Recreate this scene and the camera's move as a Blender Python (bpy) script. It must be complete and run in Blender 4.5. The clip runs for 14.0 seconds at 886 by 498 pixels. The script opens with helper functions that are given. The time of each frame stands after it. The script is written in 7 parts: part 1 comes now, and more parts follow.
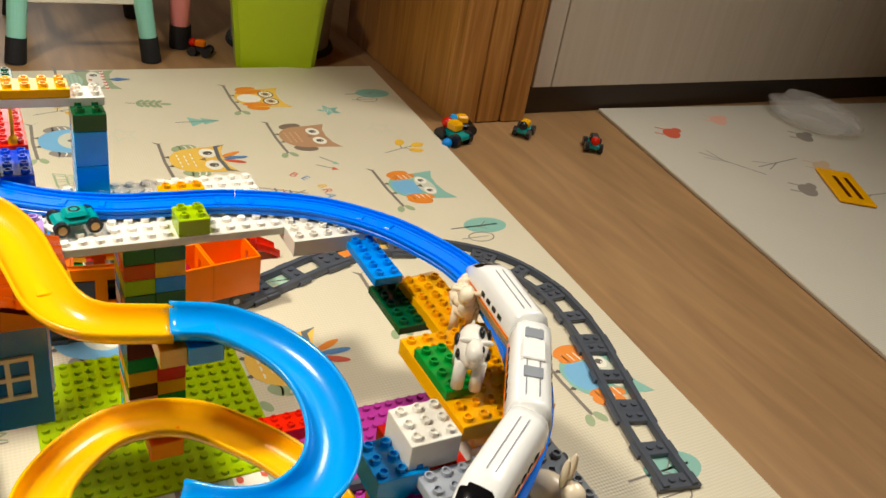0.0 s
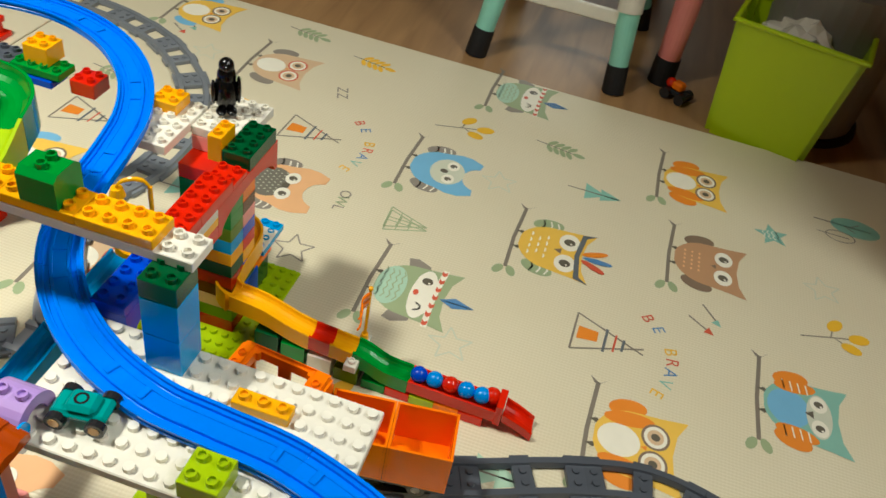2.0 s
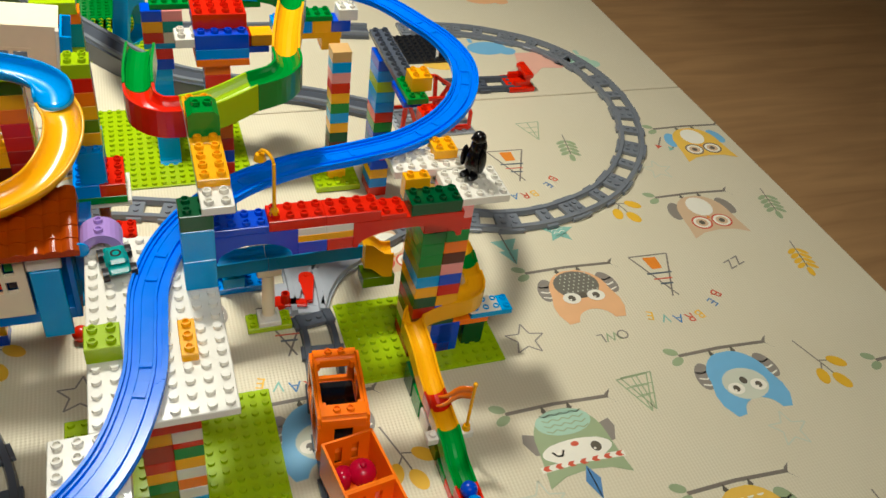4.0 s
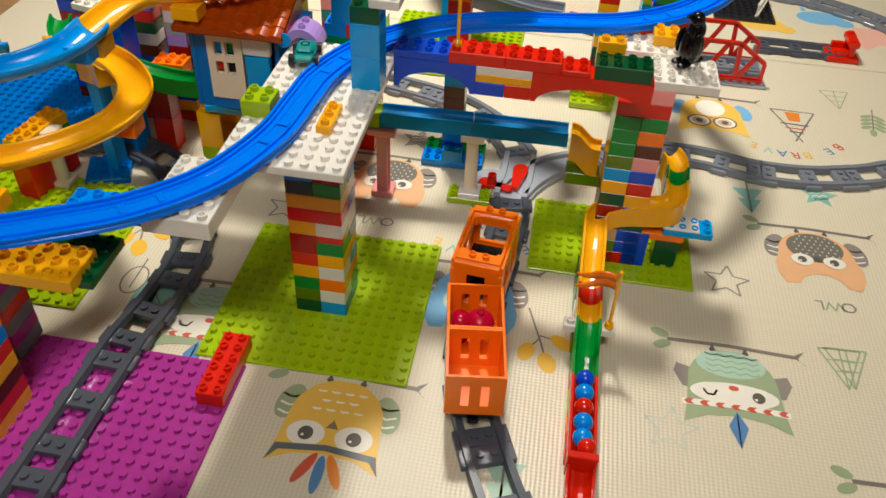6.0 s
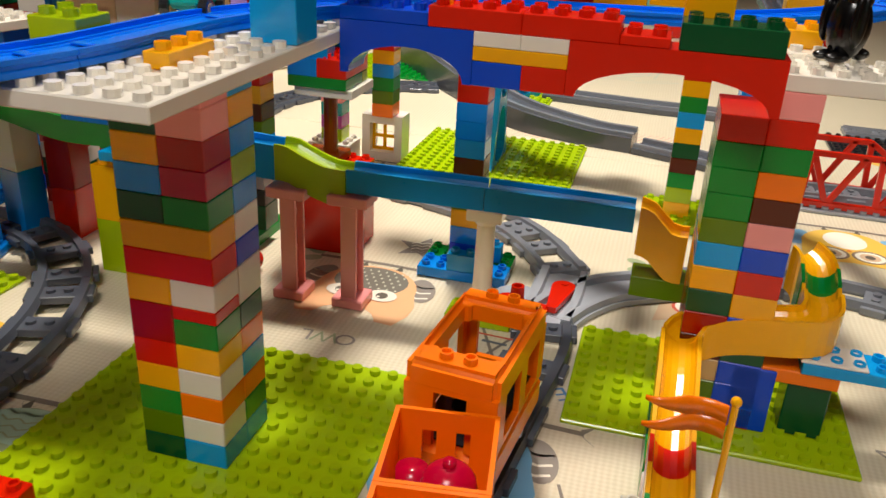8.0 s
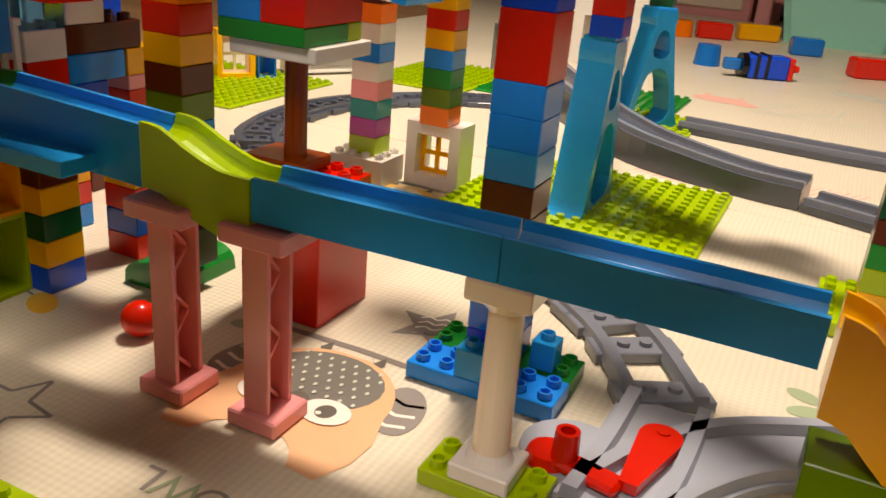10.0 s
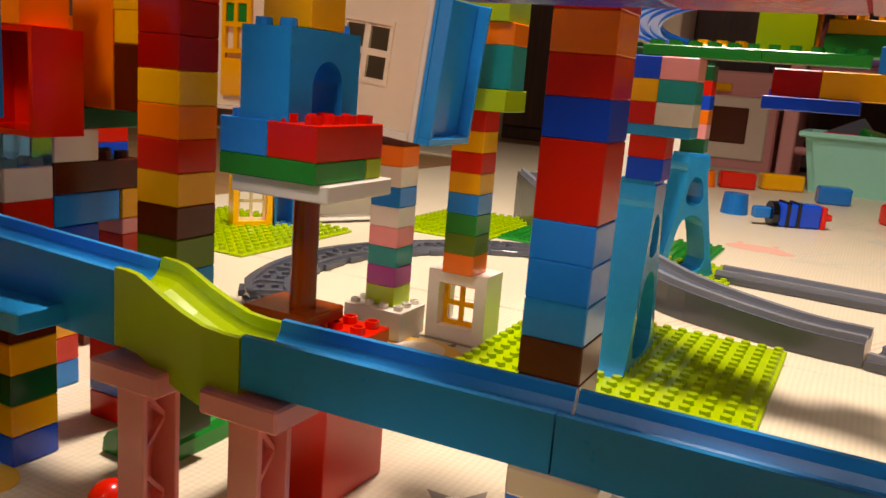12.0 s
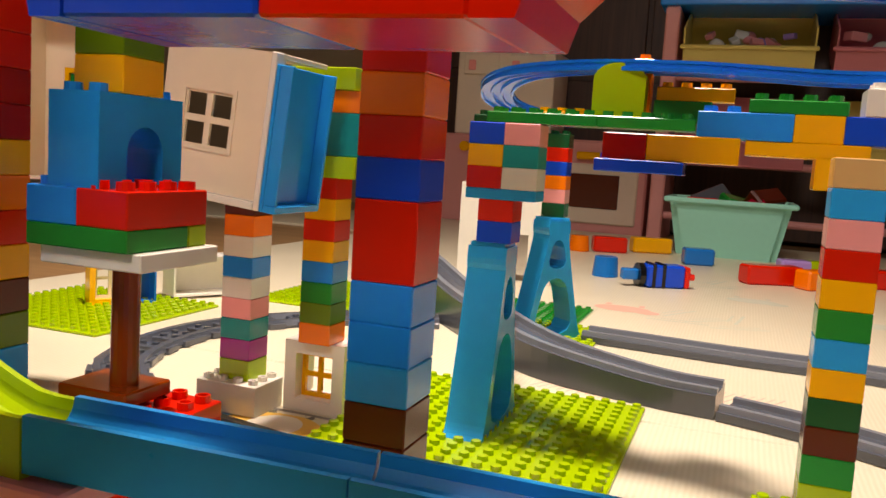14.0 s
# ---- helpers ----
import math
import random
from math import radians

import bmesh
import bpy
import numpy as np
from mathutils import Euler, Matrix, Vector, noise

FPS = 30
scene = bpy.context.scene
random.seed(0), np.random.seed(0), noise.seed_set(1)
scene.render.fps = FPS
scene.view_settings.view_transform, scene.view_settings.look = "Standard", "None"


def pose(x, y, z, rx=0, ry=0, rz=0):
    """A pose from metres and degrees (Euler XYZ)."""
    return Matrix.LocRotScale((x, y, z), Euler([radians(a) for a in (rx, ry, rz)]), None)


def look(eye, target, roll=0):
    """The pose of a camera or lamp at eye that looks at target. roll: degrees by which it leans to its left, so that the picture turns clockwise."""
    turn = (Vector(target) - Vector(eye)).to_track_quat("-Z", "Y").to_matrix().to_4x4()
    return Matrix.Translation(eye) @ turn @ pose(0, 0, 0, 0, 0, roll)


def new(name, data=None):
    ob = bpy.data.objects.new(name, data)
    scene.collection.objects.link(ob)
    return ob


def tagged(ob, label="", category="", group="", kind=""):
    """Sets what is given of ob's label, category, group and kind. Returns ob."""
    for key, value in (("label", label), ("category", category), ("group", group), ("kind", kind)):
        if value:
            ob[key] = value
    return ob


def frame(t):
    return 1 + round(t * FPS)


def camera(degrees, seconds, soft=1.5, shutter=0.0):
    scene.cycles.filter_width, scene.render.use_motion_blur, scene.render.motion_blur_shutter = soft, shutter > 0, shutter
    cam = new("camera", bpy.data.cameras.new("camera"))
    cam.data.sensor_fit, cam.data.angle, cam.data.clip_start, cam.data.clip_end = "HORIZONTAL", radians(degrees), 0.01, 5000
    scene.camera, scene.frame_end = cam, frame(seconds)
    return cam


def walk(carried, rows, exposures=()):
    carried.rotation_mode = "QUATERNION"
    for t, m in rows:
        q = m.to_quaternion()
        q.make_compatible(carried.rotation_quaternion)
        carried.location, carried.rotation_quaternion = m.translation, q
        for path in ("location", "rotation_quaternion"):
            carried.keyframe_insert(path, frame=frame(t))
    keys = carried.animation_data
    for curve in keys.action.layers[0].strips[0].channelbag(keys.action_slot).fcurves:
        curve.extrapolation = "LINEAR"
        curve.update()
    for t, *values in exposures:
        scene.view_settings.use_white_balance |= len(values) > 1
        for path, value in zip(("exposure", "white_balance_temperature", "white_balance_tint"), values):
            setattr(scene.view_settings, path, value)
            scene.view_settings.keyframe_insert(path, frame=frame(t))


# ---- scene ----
cam = camera(56.0, 14.0, 1.5, 0.15)
PATH = [
    (0, (-0.676, 0.274, 0.744), (0.779, -0.666, -0.255), 10.3),
    (0.5, (-0.592, 0.201, 0.783), (0.884, -0.645, -0.271), 11.4),
    (1, (-0.411, 0.118, 0.786), (1.126, -0.44, -0.366), 12.0),
    (1.5, (-0.272, 0.075, 0.807), (1.286, -0.09, -0.437), 11.9),
    (2, (-0.222, -0.082, 0.828), (1.288, 0.146, -0.463), 11.7),
    (2.5, (-0.206, -0.182, 0.89), (1.192, 0.464, -0.386), 11.3),
    (2.7, (-0.165, -0.23, 0.892), (1.136, 0.645, -0.351), 11.1),
    (4.8, (0.241, -0.605, 0.907), (0.547, 0.87, -0.408), 5.6),
    (5, (0.25, -0.63, 0.899), (0.455, 0.849, -0.431), 5.0),
    (5.5, (0.293, -0.654, 0.87), (0.261, 0.82, -0.481), 2.8),
    (6, (0.371, -0.623, 0.753), (0.176, 0.888, -0.543), 3.0),
    (6.5, (0.4, -0.536, 0.557), (0.063, 1.084, -0.566), 3.3),
    (7, (0.395, -0.51, 0.474), (-0.01, 1.204, -0.473), 3.2),
    (7.5, (0.411, -0.432, 0.44), (-0.034, 1.327, -0.402), 2.8),
    (7.7, (0.416, -0.391, 0.422), (-0.029, 1.374, -0.407), 2.9),
    (9.8, (0.401, 0.037, 0.273), (-0.315, 1.741, -0.492), 4.5),
    (10, (0.392, 0.047, 0.268), (-0.376, 1.738, -0.474), 5.0),
    (10.5, (0.378, 0.066, 0.258), (-0.513, 1.731, -0.402), 5.8),
    (11, (0.363, 0.083, 0.251), (-0.582, 1.748, -0.327), 6.1),
    (11.5, (0.358, 0.108, 0.244), (-0.58, 1.807, -0.239), 5.3),
    (12, (0.356, 0.11, 0.249), (-0.522, 1.861, -0.156), 4.5),
    (12.5, (0.366, 0.112, 0.253), (-0.423, 1.921, -0.07), 4.1),
    (13, (0.366, 0.125, 0.237), (-0.366, 1.966, -0.034), 4.1),
    (13.5, (0.373, 0.124, 0.247), (-0.332, 1.981, 0.017), 4.0),
    (14, (0.387, 0.129, 0.246), (-0.282, 2.001, 0.029), 3.7),
]
walk(cam, [(t, look(eye, target, roll)) for t, eye, target, roll in PATH],
     exposures=[(0.0, 0.46, 6450, 8), (1.0, 0.16, 6350, 3), (2.0, -0.03, 6150, 1), (2.5, -0.1, 6100, 1), (5.0, -0.18, 6100, 7), (7.5, 0.12, 6350, 13), (10.0, 0.08, 6950, 21), (11.0, 0.16, 7300, 28), (12.0, 0.11, 7100, 25), (14.0, 0.28, 6950, 22)])

# ---- world and lamps ----
world = bpy.data.worlds.new("room_world")
scene.world = world
world.use_nodes = True
world.node_tree.nodes["Background"].inputs["Color"].default_value = (1.0, 0.92, 0.82, 1)
world.node_tree.nodes["Background"].inputs["Strength"].default_value = 0.10


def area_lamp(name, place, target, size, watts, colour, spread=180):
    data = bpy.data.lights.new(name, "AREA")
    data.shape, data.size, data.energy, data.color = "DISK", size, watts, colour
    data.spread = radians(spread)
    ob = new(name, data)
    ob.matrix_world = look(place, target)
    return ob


area_lamp("ceiling_lamp_light", (0.05, 1.05, 1.95), (0.05, 1.0, 0), 0.22, 20.5, (1.0, 0.93, 0.82), 110)
# added fill lamp, no fixture behind it: tilted to brighten the front faces
area_lamp("front_fill_light", (0.3, -1.3, 2.40), (0.3, 0.5, 0), 0.9, 22, (1.0, 0.95, 0.87), 130)
# unseen soft lamp added inside the closed east wall for side light
area_lamp("east_soft_light", (4.05, 0.10, 1.60), (0.3, 0.3, 0.1), 0.75, 7, (1.0, 0.96, 0.90))

# ---- materials ----
S, H, B = 0.016, 0.0192, 0.004


def rgb(code):
    out = []
    for k in (0, 2, 4):
        c = int(code[k:k + 2], 16) / 255
        out.append(c / 12.92 if c <= 0.04045 else ((c + 0.055) / 1.055) ** 2.4)
    return (*out, 1.0)


def node(tree, kind, **values):
    n = tree.nodes.new(kind)
    for key, value in values.items():
        if key in n.inputs:
            n.inputs[key].default_value = value
    return n


def surface(name, code, rough=0.25, grain=0.05, scale=60, bump=0.02, fine=400, metal=0.0, coat=0.0):
    """Painted or moulded surface: two scales of colour change, uneven gloss and fine relief."""
    m = bpy.data.materials.new(name)
    m.use_nodes = True
    t = m.node_tree
    p = t.nodes["Principled BSDF"]
    co = t.nodes.new("ShaderNodeTexCoord")
    n1 = node(t, "ShaderNodeTexNoise", Scale=scale, Detail=4.0)
    n2 = node(t, "ShaderNodeTexNoise", Scale=fine, Detail=3.0)
    t.links.new(co.outputs["Object"], n1.inputs["Vector"])
    t.links.new(co.outputs["Object"], n2.inputs["Vector"])
    info = t.nodes.new("ShaderNodeObjectInfo")
    add = t.nodes.new("ShaderNodeMath")
    add.operation = "ADD"
    t.links.new(n1.outputs["Fac"], add.inputs[0])
    t.links.new(info.outputs["Random"], add.inputs[1])
    val = node(t, "ShaderNodeMapRange")
    val.inputs["From Min"].default_value, val.inputs["From Max"].default_value = 0.3, 1.7
    val.inputs["To Min"].default_value, val.inputs["To Max"].default_value = 1 - grain, 1 + grain
    t.links.new(add.outputs[0], val.inputs["Value"])
    hsv = node(t, "ShaderNodeHueSaturation", Color=rgb(code), Saturation=1.1)
    t.links.new(val.outputs[0], hsv.inputs["Value"])
    t.links.new(hsv.outputs[0], p.inputs["Base Color"])
    ro = node(t, "ShaderNodeMapRange")
    ro.inputs["To Min"].default_value, ro.inputs["To Max"].default_value = rough * 0.75, rough * 1.3
    t.links.new(n1.outputs["Fac"], ro.inputs["Value"])
    t.links.new(ro.outputs[0], p.inputs["Roughness"])
    bp = node(t, "ShaderNodeBump", Strength=bump, Distance=0.002)
    t.links.new(n2.outputs["Fac"], bp.inputs["Height"])
    t.links.new(bp.outputs[0], p.inputs["Normal"])
    p.inputs["Metallic"].default_value = metal
    p.inputs["Specular IOR Level"].default_value = 0.5
    p.inputs["Coat Weight"].default_value = coat
    return m


CODES = dict(red="dc2410", dkred="a81a12", orange="ff7e12", yellow="fbb40c", lime="a6c20c", green="0f8a30",
             dkgreen="0b4f2a", blue="0c4ad2", azure="06a0e4", slate="4898ee", white="ebe6da", pink="f7aaa6",
             magenta="ad4a94", brown="5a2312", tan="d9b27c", lavender="b79ad8", teal="2f9490", black="0b0b0c",
             darkgrey="52565e", grey="7d8187", lightgrey="a9adb3", track="0c7af6", crimson="b01434", roof="a8430f",
             cream="f2e3c8", skyblue="1f97e6", olive="5f7f12", midblue="1d74c6", mint="9fd9c8", charcoal="232427", chestnut="80381a")
M = {k: surface("plastic_" + k, v, rough=0.21, grain=0.06) for k, v in CODES.items()}
M["slide"] = surface("plastic_slide", "0596dc", rough=0.30, grain=0.06)
for k in ("slide", "track"):
    M[k].node_tree.nodes["Principled BSDF"].inputs["Specular IOR Level"].default_value = 0.3

# ---- building helpers ----


def link(name, mesh, material, parent=None, at=None, label=""):
    ob = new(name, mesh)
    for m in material if isinstance(material, (list, tuple)) else [material]:
        if len(mesh.materials) == 0 or m.name not in mesh.materials:
            mesh.materials.append(m)
    if parent:
        ob.parent = parent
    if at is not None:
        ob.matrix_basis = at if isinstance(at, Matrix) else pose(*at)
    if label:
        ob["label"] = label
    return ob


def part(name, bm, material, parent=None, label="", at=None, smooth=False):
    mesh = bpy.data.meshes.new(name)
    bm.to_mesh(mesh)
    bm.free()
    if smooth:
        for f in mesh.polygons:
            f.use_smooth = True
    return link(name, mesh, material, parent, at, label)


def thing(name, label, category, at=(0, 0, 0), group="", kind=""):
    ob = new(name)
    ob.matrix_basis = at if isinstance(at, Matrix) else pose(*at)
    return tagged(ob, label, category, group, kind)


def box(bm, x0, y0, z0, x1, y1, z1, bevel=0.0, mat=0):
    r = bmesh.ops.create_cube(bm, size=1)
    vs = r["verts"]
    bmesh.ops.scale(bm, vec=(x1 - x0, y1 - y0, z1 - z0), verts=vs)
    bmesh.ops.translate(bm, vec=((x0 + x1) / 2, (y0 + y1) / 2, (z0 + z1) / 2), verts=vs)
    faces = list({f for v in vs for f in v.link_faces})
    if bevel:
        out = bmesh.ops.bevel(bm, geom=list({e for v in vs for e in v.link_edges}), offset=bevel, segments=1, affect="EDGES")
        faces = list({f for v in out["verts"] for f in v.link_faces} | set(out["faces"]))
    for f in faces:
        if f.is_valid:
            f.material_index = mat
    return faces


def tube(bm, x, y, z, r, h, segs=12, r2=None, hole=0.0, mat=0):
    """Upright round post; hole: radius of a recess in its top."""
    r2 = r if r2 is None else r2
    rings = [(r, z), (r2, z + h)]
    if hole:
        rings += [(hole, z + h), (hole, z + h * 0.35)]
    loops = [[bm.verts.new((x + q * math.cos(2 * math.pi * k / segs), y + q * math.sin(2 * math.pi * k / segs), w)) for k in range(segs)] for q, w in rings]
    for a, b in zip(loops, loops[1:]):
        for k in range(segs):
            f = bm.faces.new((a[k], a[(k + 1) % segs], b[(k + 1) % segs], b[k]))
            f.material_index = mat
    bm.faces.new(loops[-1]).material_index = mat
    bm.faces.new(loops[0][::-1]).material_index = mat


def ball(bm, x, y, z, r, sx=1, sy=1, sz=1, segs=16, mat=0, rings=10):
    out = bmesh.ops.create_uvsphere(bm, u_segments=segs, v_segments=rings, radius=r)
    bmesh.ops.scale(bm, vec=(sx, sy, sz), verts=out["verts"])
    bmesh.ops.translate(bm, vec=(x, y, z), verts=out["verts"])
    for f in {f for v in out["verts"] for f in v.link_faces}:
        f.material_index = mat
    return out["verts"]


def smooth_path(pts, step=0.012):
    """Catmull-Rom curve through the points, resampled evenly."""
    P = [Vector(p) for p in pts]
    P = [P[0] * 2 - P[1]] + P + [P[-1] * 2 - P[-2]]
    out = []
    for a, b, c, d in zip(P, P[1:], P[2:], P[3:]):
        n = max(2, int((c - b).length / step))
        for k in range(n):
            t = k / n
            out.append(0.5 * ((2 * b) + (c - a) * t + (2 * a - 5 * b + 4 * c - d) * t * t + (3 * b - a - 3 * c + d) * t ** 3))
    out.append(P[-2])
    return out


def sweep(bm, path, profile, mat=0, close=True, caps=True):
    """Carries an outline (across, up) along a path."""
    loops = []
    n = len(path)
    for k, p in enumerate(path):
        d = path[min(k + 1, n - 1)] - path[max(k - 1, 0)]
        side = Vector((d.y, -d.x, 0)).normalized()
        loops.append([bm.verts.new(p + side * u + Vector((0, 0, v))) for u, v in profile])
    m = len(profile)
    for a, b in zip(loops, loops[1:]):
        for k in range(m if close else m - 1):
            bm.faces.new((a[k], b[k], b[(k + 1) % m], a[(k + 1) % m])).material_index = mat
    if caps and close:
        bm.faces.new(loops[0]).material_index = mat
        bm.faces.new(loops[-1][::-1]).material_index = mat
    bmesh.ops.recalc_face_normals(bm, faces=bm.faces)


STUD_R, STUD_H = 0.0047, 0.0044
bricks = {}


def brick_mesh(nx, ny, h, studs):
    key = (nx, ny, round(h, 4), studs)
    if key not in bricks:
        bm = bmesh.new()
        box(bm, 0.0001, 0.0001, 0.0001, nx * S - 0.0001, ny * S - 0.0001, h * H, 0.0007)
        if studs:
            for i in range(nx):
                for j in range(ny):
                    tube(bm, (i + 0.5) * S, (j + 0.5) * S, h * H - 0.0003, STUD_R, STUD_H + 0.0003, 10, STUD_R * 0.96, STUD_R * 0.66)
        mesh = bpy.data.meshes.new("brick")
        bm.to_mesh(mesh)
        bm.free()
        bricks[key] = mesh
    return bricks[key]


coloured = {}


def brick(parent, nx, ny, i, j, z, colour, h=1.0, studs=True, name="brick", label=""):
    """One brick, nx by ny studs, at stud (i, j), z in brick heights above its parent's base."""
    key = (nx, ny, round(h, 4), studs, colour)
    if key not in coloured:
        coloured[key] = brick_mesh(nx, ny, h, studs).copy()
        coloured[key].materials.append(M[colour])
    return link(name, coloured[key], M[colour], parent, (i * S, j * S, z * H), label)


def pillar(label, x, y, z, colours, nx=2, ny=2, top=False, group="brick pillars", name="brick_pillar", turn=0):
    """A pile of equal bricks, from the bottom up; a pair (colour, n) is a brick n high."""
    p = thing(name, label, "brick pillar", (x, y, z, 0, 0, turn), group)
    at = 0
    for k, c in enumerate(colours):
        c, n = c if isinstance(c, tuple) else (c, 1)
        brick(p, nx, ny, 0, 0, at, c, n, top and k == len(colours) - 1)
        at += n
    return p


def baseplate(label, x, y, nx, ny, colour, z=0.0, name="baseplate", skip=None, thick=B):
    top = thing(name, label, "baseplate", (x, y, z))
    bm = bmesh.new()
    box(bm, 0, 0, 0, nx * S, ny * S, thick, 0.001)
    part("plate", bm, M[colour], top)
    bm = bmesh.new()
    for i in range(nx):
        for j in range(ny):
            if not skip or not skip(i, j):
                tube(bm, (i + 0.5) * S, (j + 0.5) * S, thick - 0.0003, STUD_R, STUD_H, 9, STUD_R * 0.94)
    part("studs", bm, M[colour], top)
    return top



def lattice(bm, xs, zs, empty, y0, y1):
    """Upright panel cut into cells by xs and zs; the cells (i, k) in empty are open right through."""
    grid = {}

    def vert(i, k, y):
        if (i, k, y) not in grid:
            grid[(i, k, y)] = bm.verts.new((xs[i], y, zs[k]))
        return grid[(i, k, y)]
    nx, nz = len(xs) - 1, len(zs) - 1

    def full(i, k):
        return 0 <= i < nx and 0 <= k < nz and (i, k) not in empty
    for i in range(nx):
        for k in range(nz):
            if not full(i, k):
                continue
            for y in (y0, y1):
                bm.faces.new([vert(a, b, y) for a, b in ((i, k), (i + 1, k), (i + 1, k + 1), (i, k + 1))])
            for di, dk, a, b in ((-1, 0, (i, k), (i, k + 1)), (1, 0, (i + 1, k), (i + 1, k + 1)), (0, -1, (i, k), (i + 1, k)), (0, 1, (i, k + 1), (i + 1, k + 1))):
                if not full(i + di, k + dk):
                    bm.faces.new([vert(*a, y0), vert(*b, y0), vert(*b, y1), vert(*a, y1)])
    bmesh.ops.recalc_face_normals(bm, faces=bm.faces)


# ---- floor, mats, walls ----


def plank_material():
    m = surface("laminate_floor", "a48a6a", rough=0.38, grain=0.12, scale=3, bump=0.05, fine=40)
    t = m.node_tree
    p = t.nodes["Principled BSDF"]
    co = t.nodes.new("ShaderNodeTexCoord")
    mp = node(t, "ShaderNodeMapping", Scale=(1.4, 12.0, 1.0))
    t.links.new(co.outputs["Object"], mp.inputs["Vector"])
    n = node(t, "ShaderNodeTexNoise", Scale=2.2, Detail=8.0, Distortion=0.6)
    t.links.new(mp.outputs[0], n.inputs["Vector"])
    ramp = t.nodes.new("ShaderNodeValToRGB")
    ramp.color_ramp.elements[0].color, ramp.color_ramp.elements[1].color = rgb("94704a"), rgb("ae875a")
    ramp.color_ramp.elements[0].position, ramp.color_ramp.elements[1].position = 0.3, 0.7
    t.links.new(n.outputs["Fac"], ramp.inputs["Fac"])
    t.links.new(ramp.outputs[0], p.inputs["Base Color"])
    return m


def wood_material(name, a, b, stretch=(40.0, 40.0, 1.6), rough=0.45):
    m = surface(name, a, rough=rough, grain=0.1, scale=4, bump=0.06, fine=60)
    t = m.node_tree
    p = t.nodes["Principled BSDF"]
    co = t.nodes.new("ShaderNodeTexCoord")
    mp = node(t, "ShaderNodeMapping", Scale=stretch)
    t.links.new(co.outputs["Object"], mp.inputs["Vector"])
    n = node(t, "ShaderNodeTexNoise", Scale=1.4, Detail=9.0, Distortion=0.9)
    t.links.new(mp.outputs[0], n.inputs["Vector"])
    ramp = t.nodes.new("ShaderNodeValToRGB")
    ramp.color_ramp.elements[0].color, ramp.color_ramp.elements[1].color = rgb(a), rgb(b)
    ramp.color_ramp.elements[0].position, ramp.color_ramp.elements[1].position = 0.32, 0.68
    t.links.new(n.outputs["Fac"], ramp.inputs["Fac"])
    t.links.new(ramp.outputs[0], p.inputs["Base Color"])
    return m


def mat_material(name, a, b):
    """Soft foam play mat with fine ribs and a faint sheen."""
    m = surface(name, a, rough=0.36, grain=0.05, scale=5, bump=0.0)
    t = m.node_tree
    p = t.nodes["Principled BSDF"]
    co = t.nodes.new("ShaderNodeTexCoord")
    w1 = node(t, "ShaderNodeTexWave", Scale=62.0, Distortion=0.6, Detail=1.0)
    w2 = node(t, "ShaderNodeTexWave", Scale=66.0, Distortion=2.0, Detail=2.0)
    w1.bands_direction, w2.bands_direction = "X", "Y"
    n = node(t, "ShaderNodeTexNoise", Scale=7.0, Detail=5.0)
    for x in (w1, w2, n):
        t.links.new(co.outputs["Object"], x.inputs["Vector"])
    mul = t.nodes.new("ShaderNodeMath")
    mul.operation = "MULTIPLY"
    t.links.new(w1.outputs["Fac"], mul.inputs[0])
    t.links.new(n.outputs["Fac"], mul.inputs[1])
    add = t.nodes.new("ShaderNodeMath")
    add.operation = "MULTIPLY_ADD"
    add.inputs[1].default_value = 0.25
    t.links.new(w2.outputs["Fac"], add.inputs[0])
    t.links.new(mul.outputs[0], add.inputs[2])
    bp = node(t, "ShaderNodeBump", Strength=0.38, Distance=0.0012)
    t.links.new(add.outputs[0], bp.inputs["Height"])
    t.links.new(bp.outputs[0], p.inputs["Normal"])
    ramp = t.nodes.new("ShaderNodeValToRGB")
    ramp.color_ramp.elements[0].color, ramp.color_ramp.elements[1].color = rgb(a), rgb(b)
    t.links.new(add.outputs[0], ramp.inputs["Fac"])
    t.links.new(ramp.outputs[0], p.inputs["Base Color"])
    return m


FLOOR, OAK = plank_material(), wood_material("oiled_oak", "9a6428", "c48a44")
LAMINATE_WHITE = wood_material("pale_cabinet_laminate", "cdbfac", "d4c8b6", (30.0, 30.0, 1.2))
MAT_CREAM, MAT_GREY = mat_material("mat_cream", "dbcfb0", "e8dec4"), mat_material("mat_grey", "d2cab8", "dfd8c8")
WALL = surface("wall_paint", "a39278", rough=0.7, grain=0.03, scale=3, bump=0.08, fine=120)
PLINTH = surface("dark_plinth", "3a2c20", rough=0.4)


def slab(name, x0, y0, z0, x1, y1, z1, material, label, category="", bevel=0.0):
    bm = bmesh.new()
    box(bm, x0, y0, z0, x1, y1, z1, bevel)
    return tagged(part(name, bm, material), label, category or name.split("_")[0], kind="structure")


slab("floor", -3.2, -3.6, -0.06, 4.4, 4.2, -0.010, FLOOR, "light brown laminate plank floor", "floor")
slab("ceiling", -3.2, -3.6, 2.5, 4.4, 4.2, 2.6, WALL, "plain white painted ceiling", "ceiling")
slab("wall_east", 4.2, -3.6, -0.01, 4.3, 4.2, 2.5, WALL, "plain cream painted wall", "wall")
slab("wall_west", -3.2, -3.6, -0.01, -3.1, 4.2, 2.5, WALL, "plain cream painted wall", "wall")
slab("wall_north", -3.1, 4.0, -0.01, 4.2, 4.1, 2.5, WALL, "plain cream painted wall", "wall")
slab("wall_south", -3.1, -3.6, -0.01, 4.2, -3.5, 2.5, WALL, "plain cream painted wall", "wall")


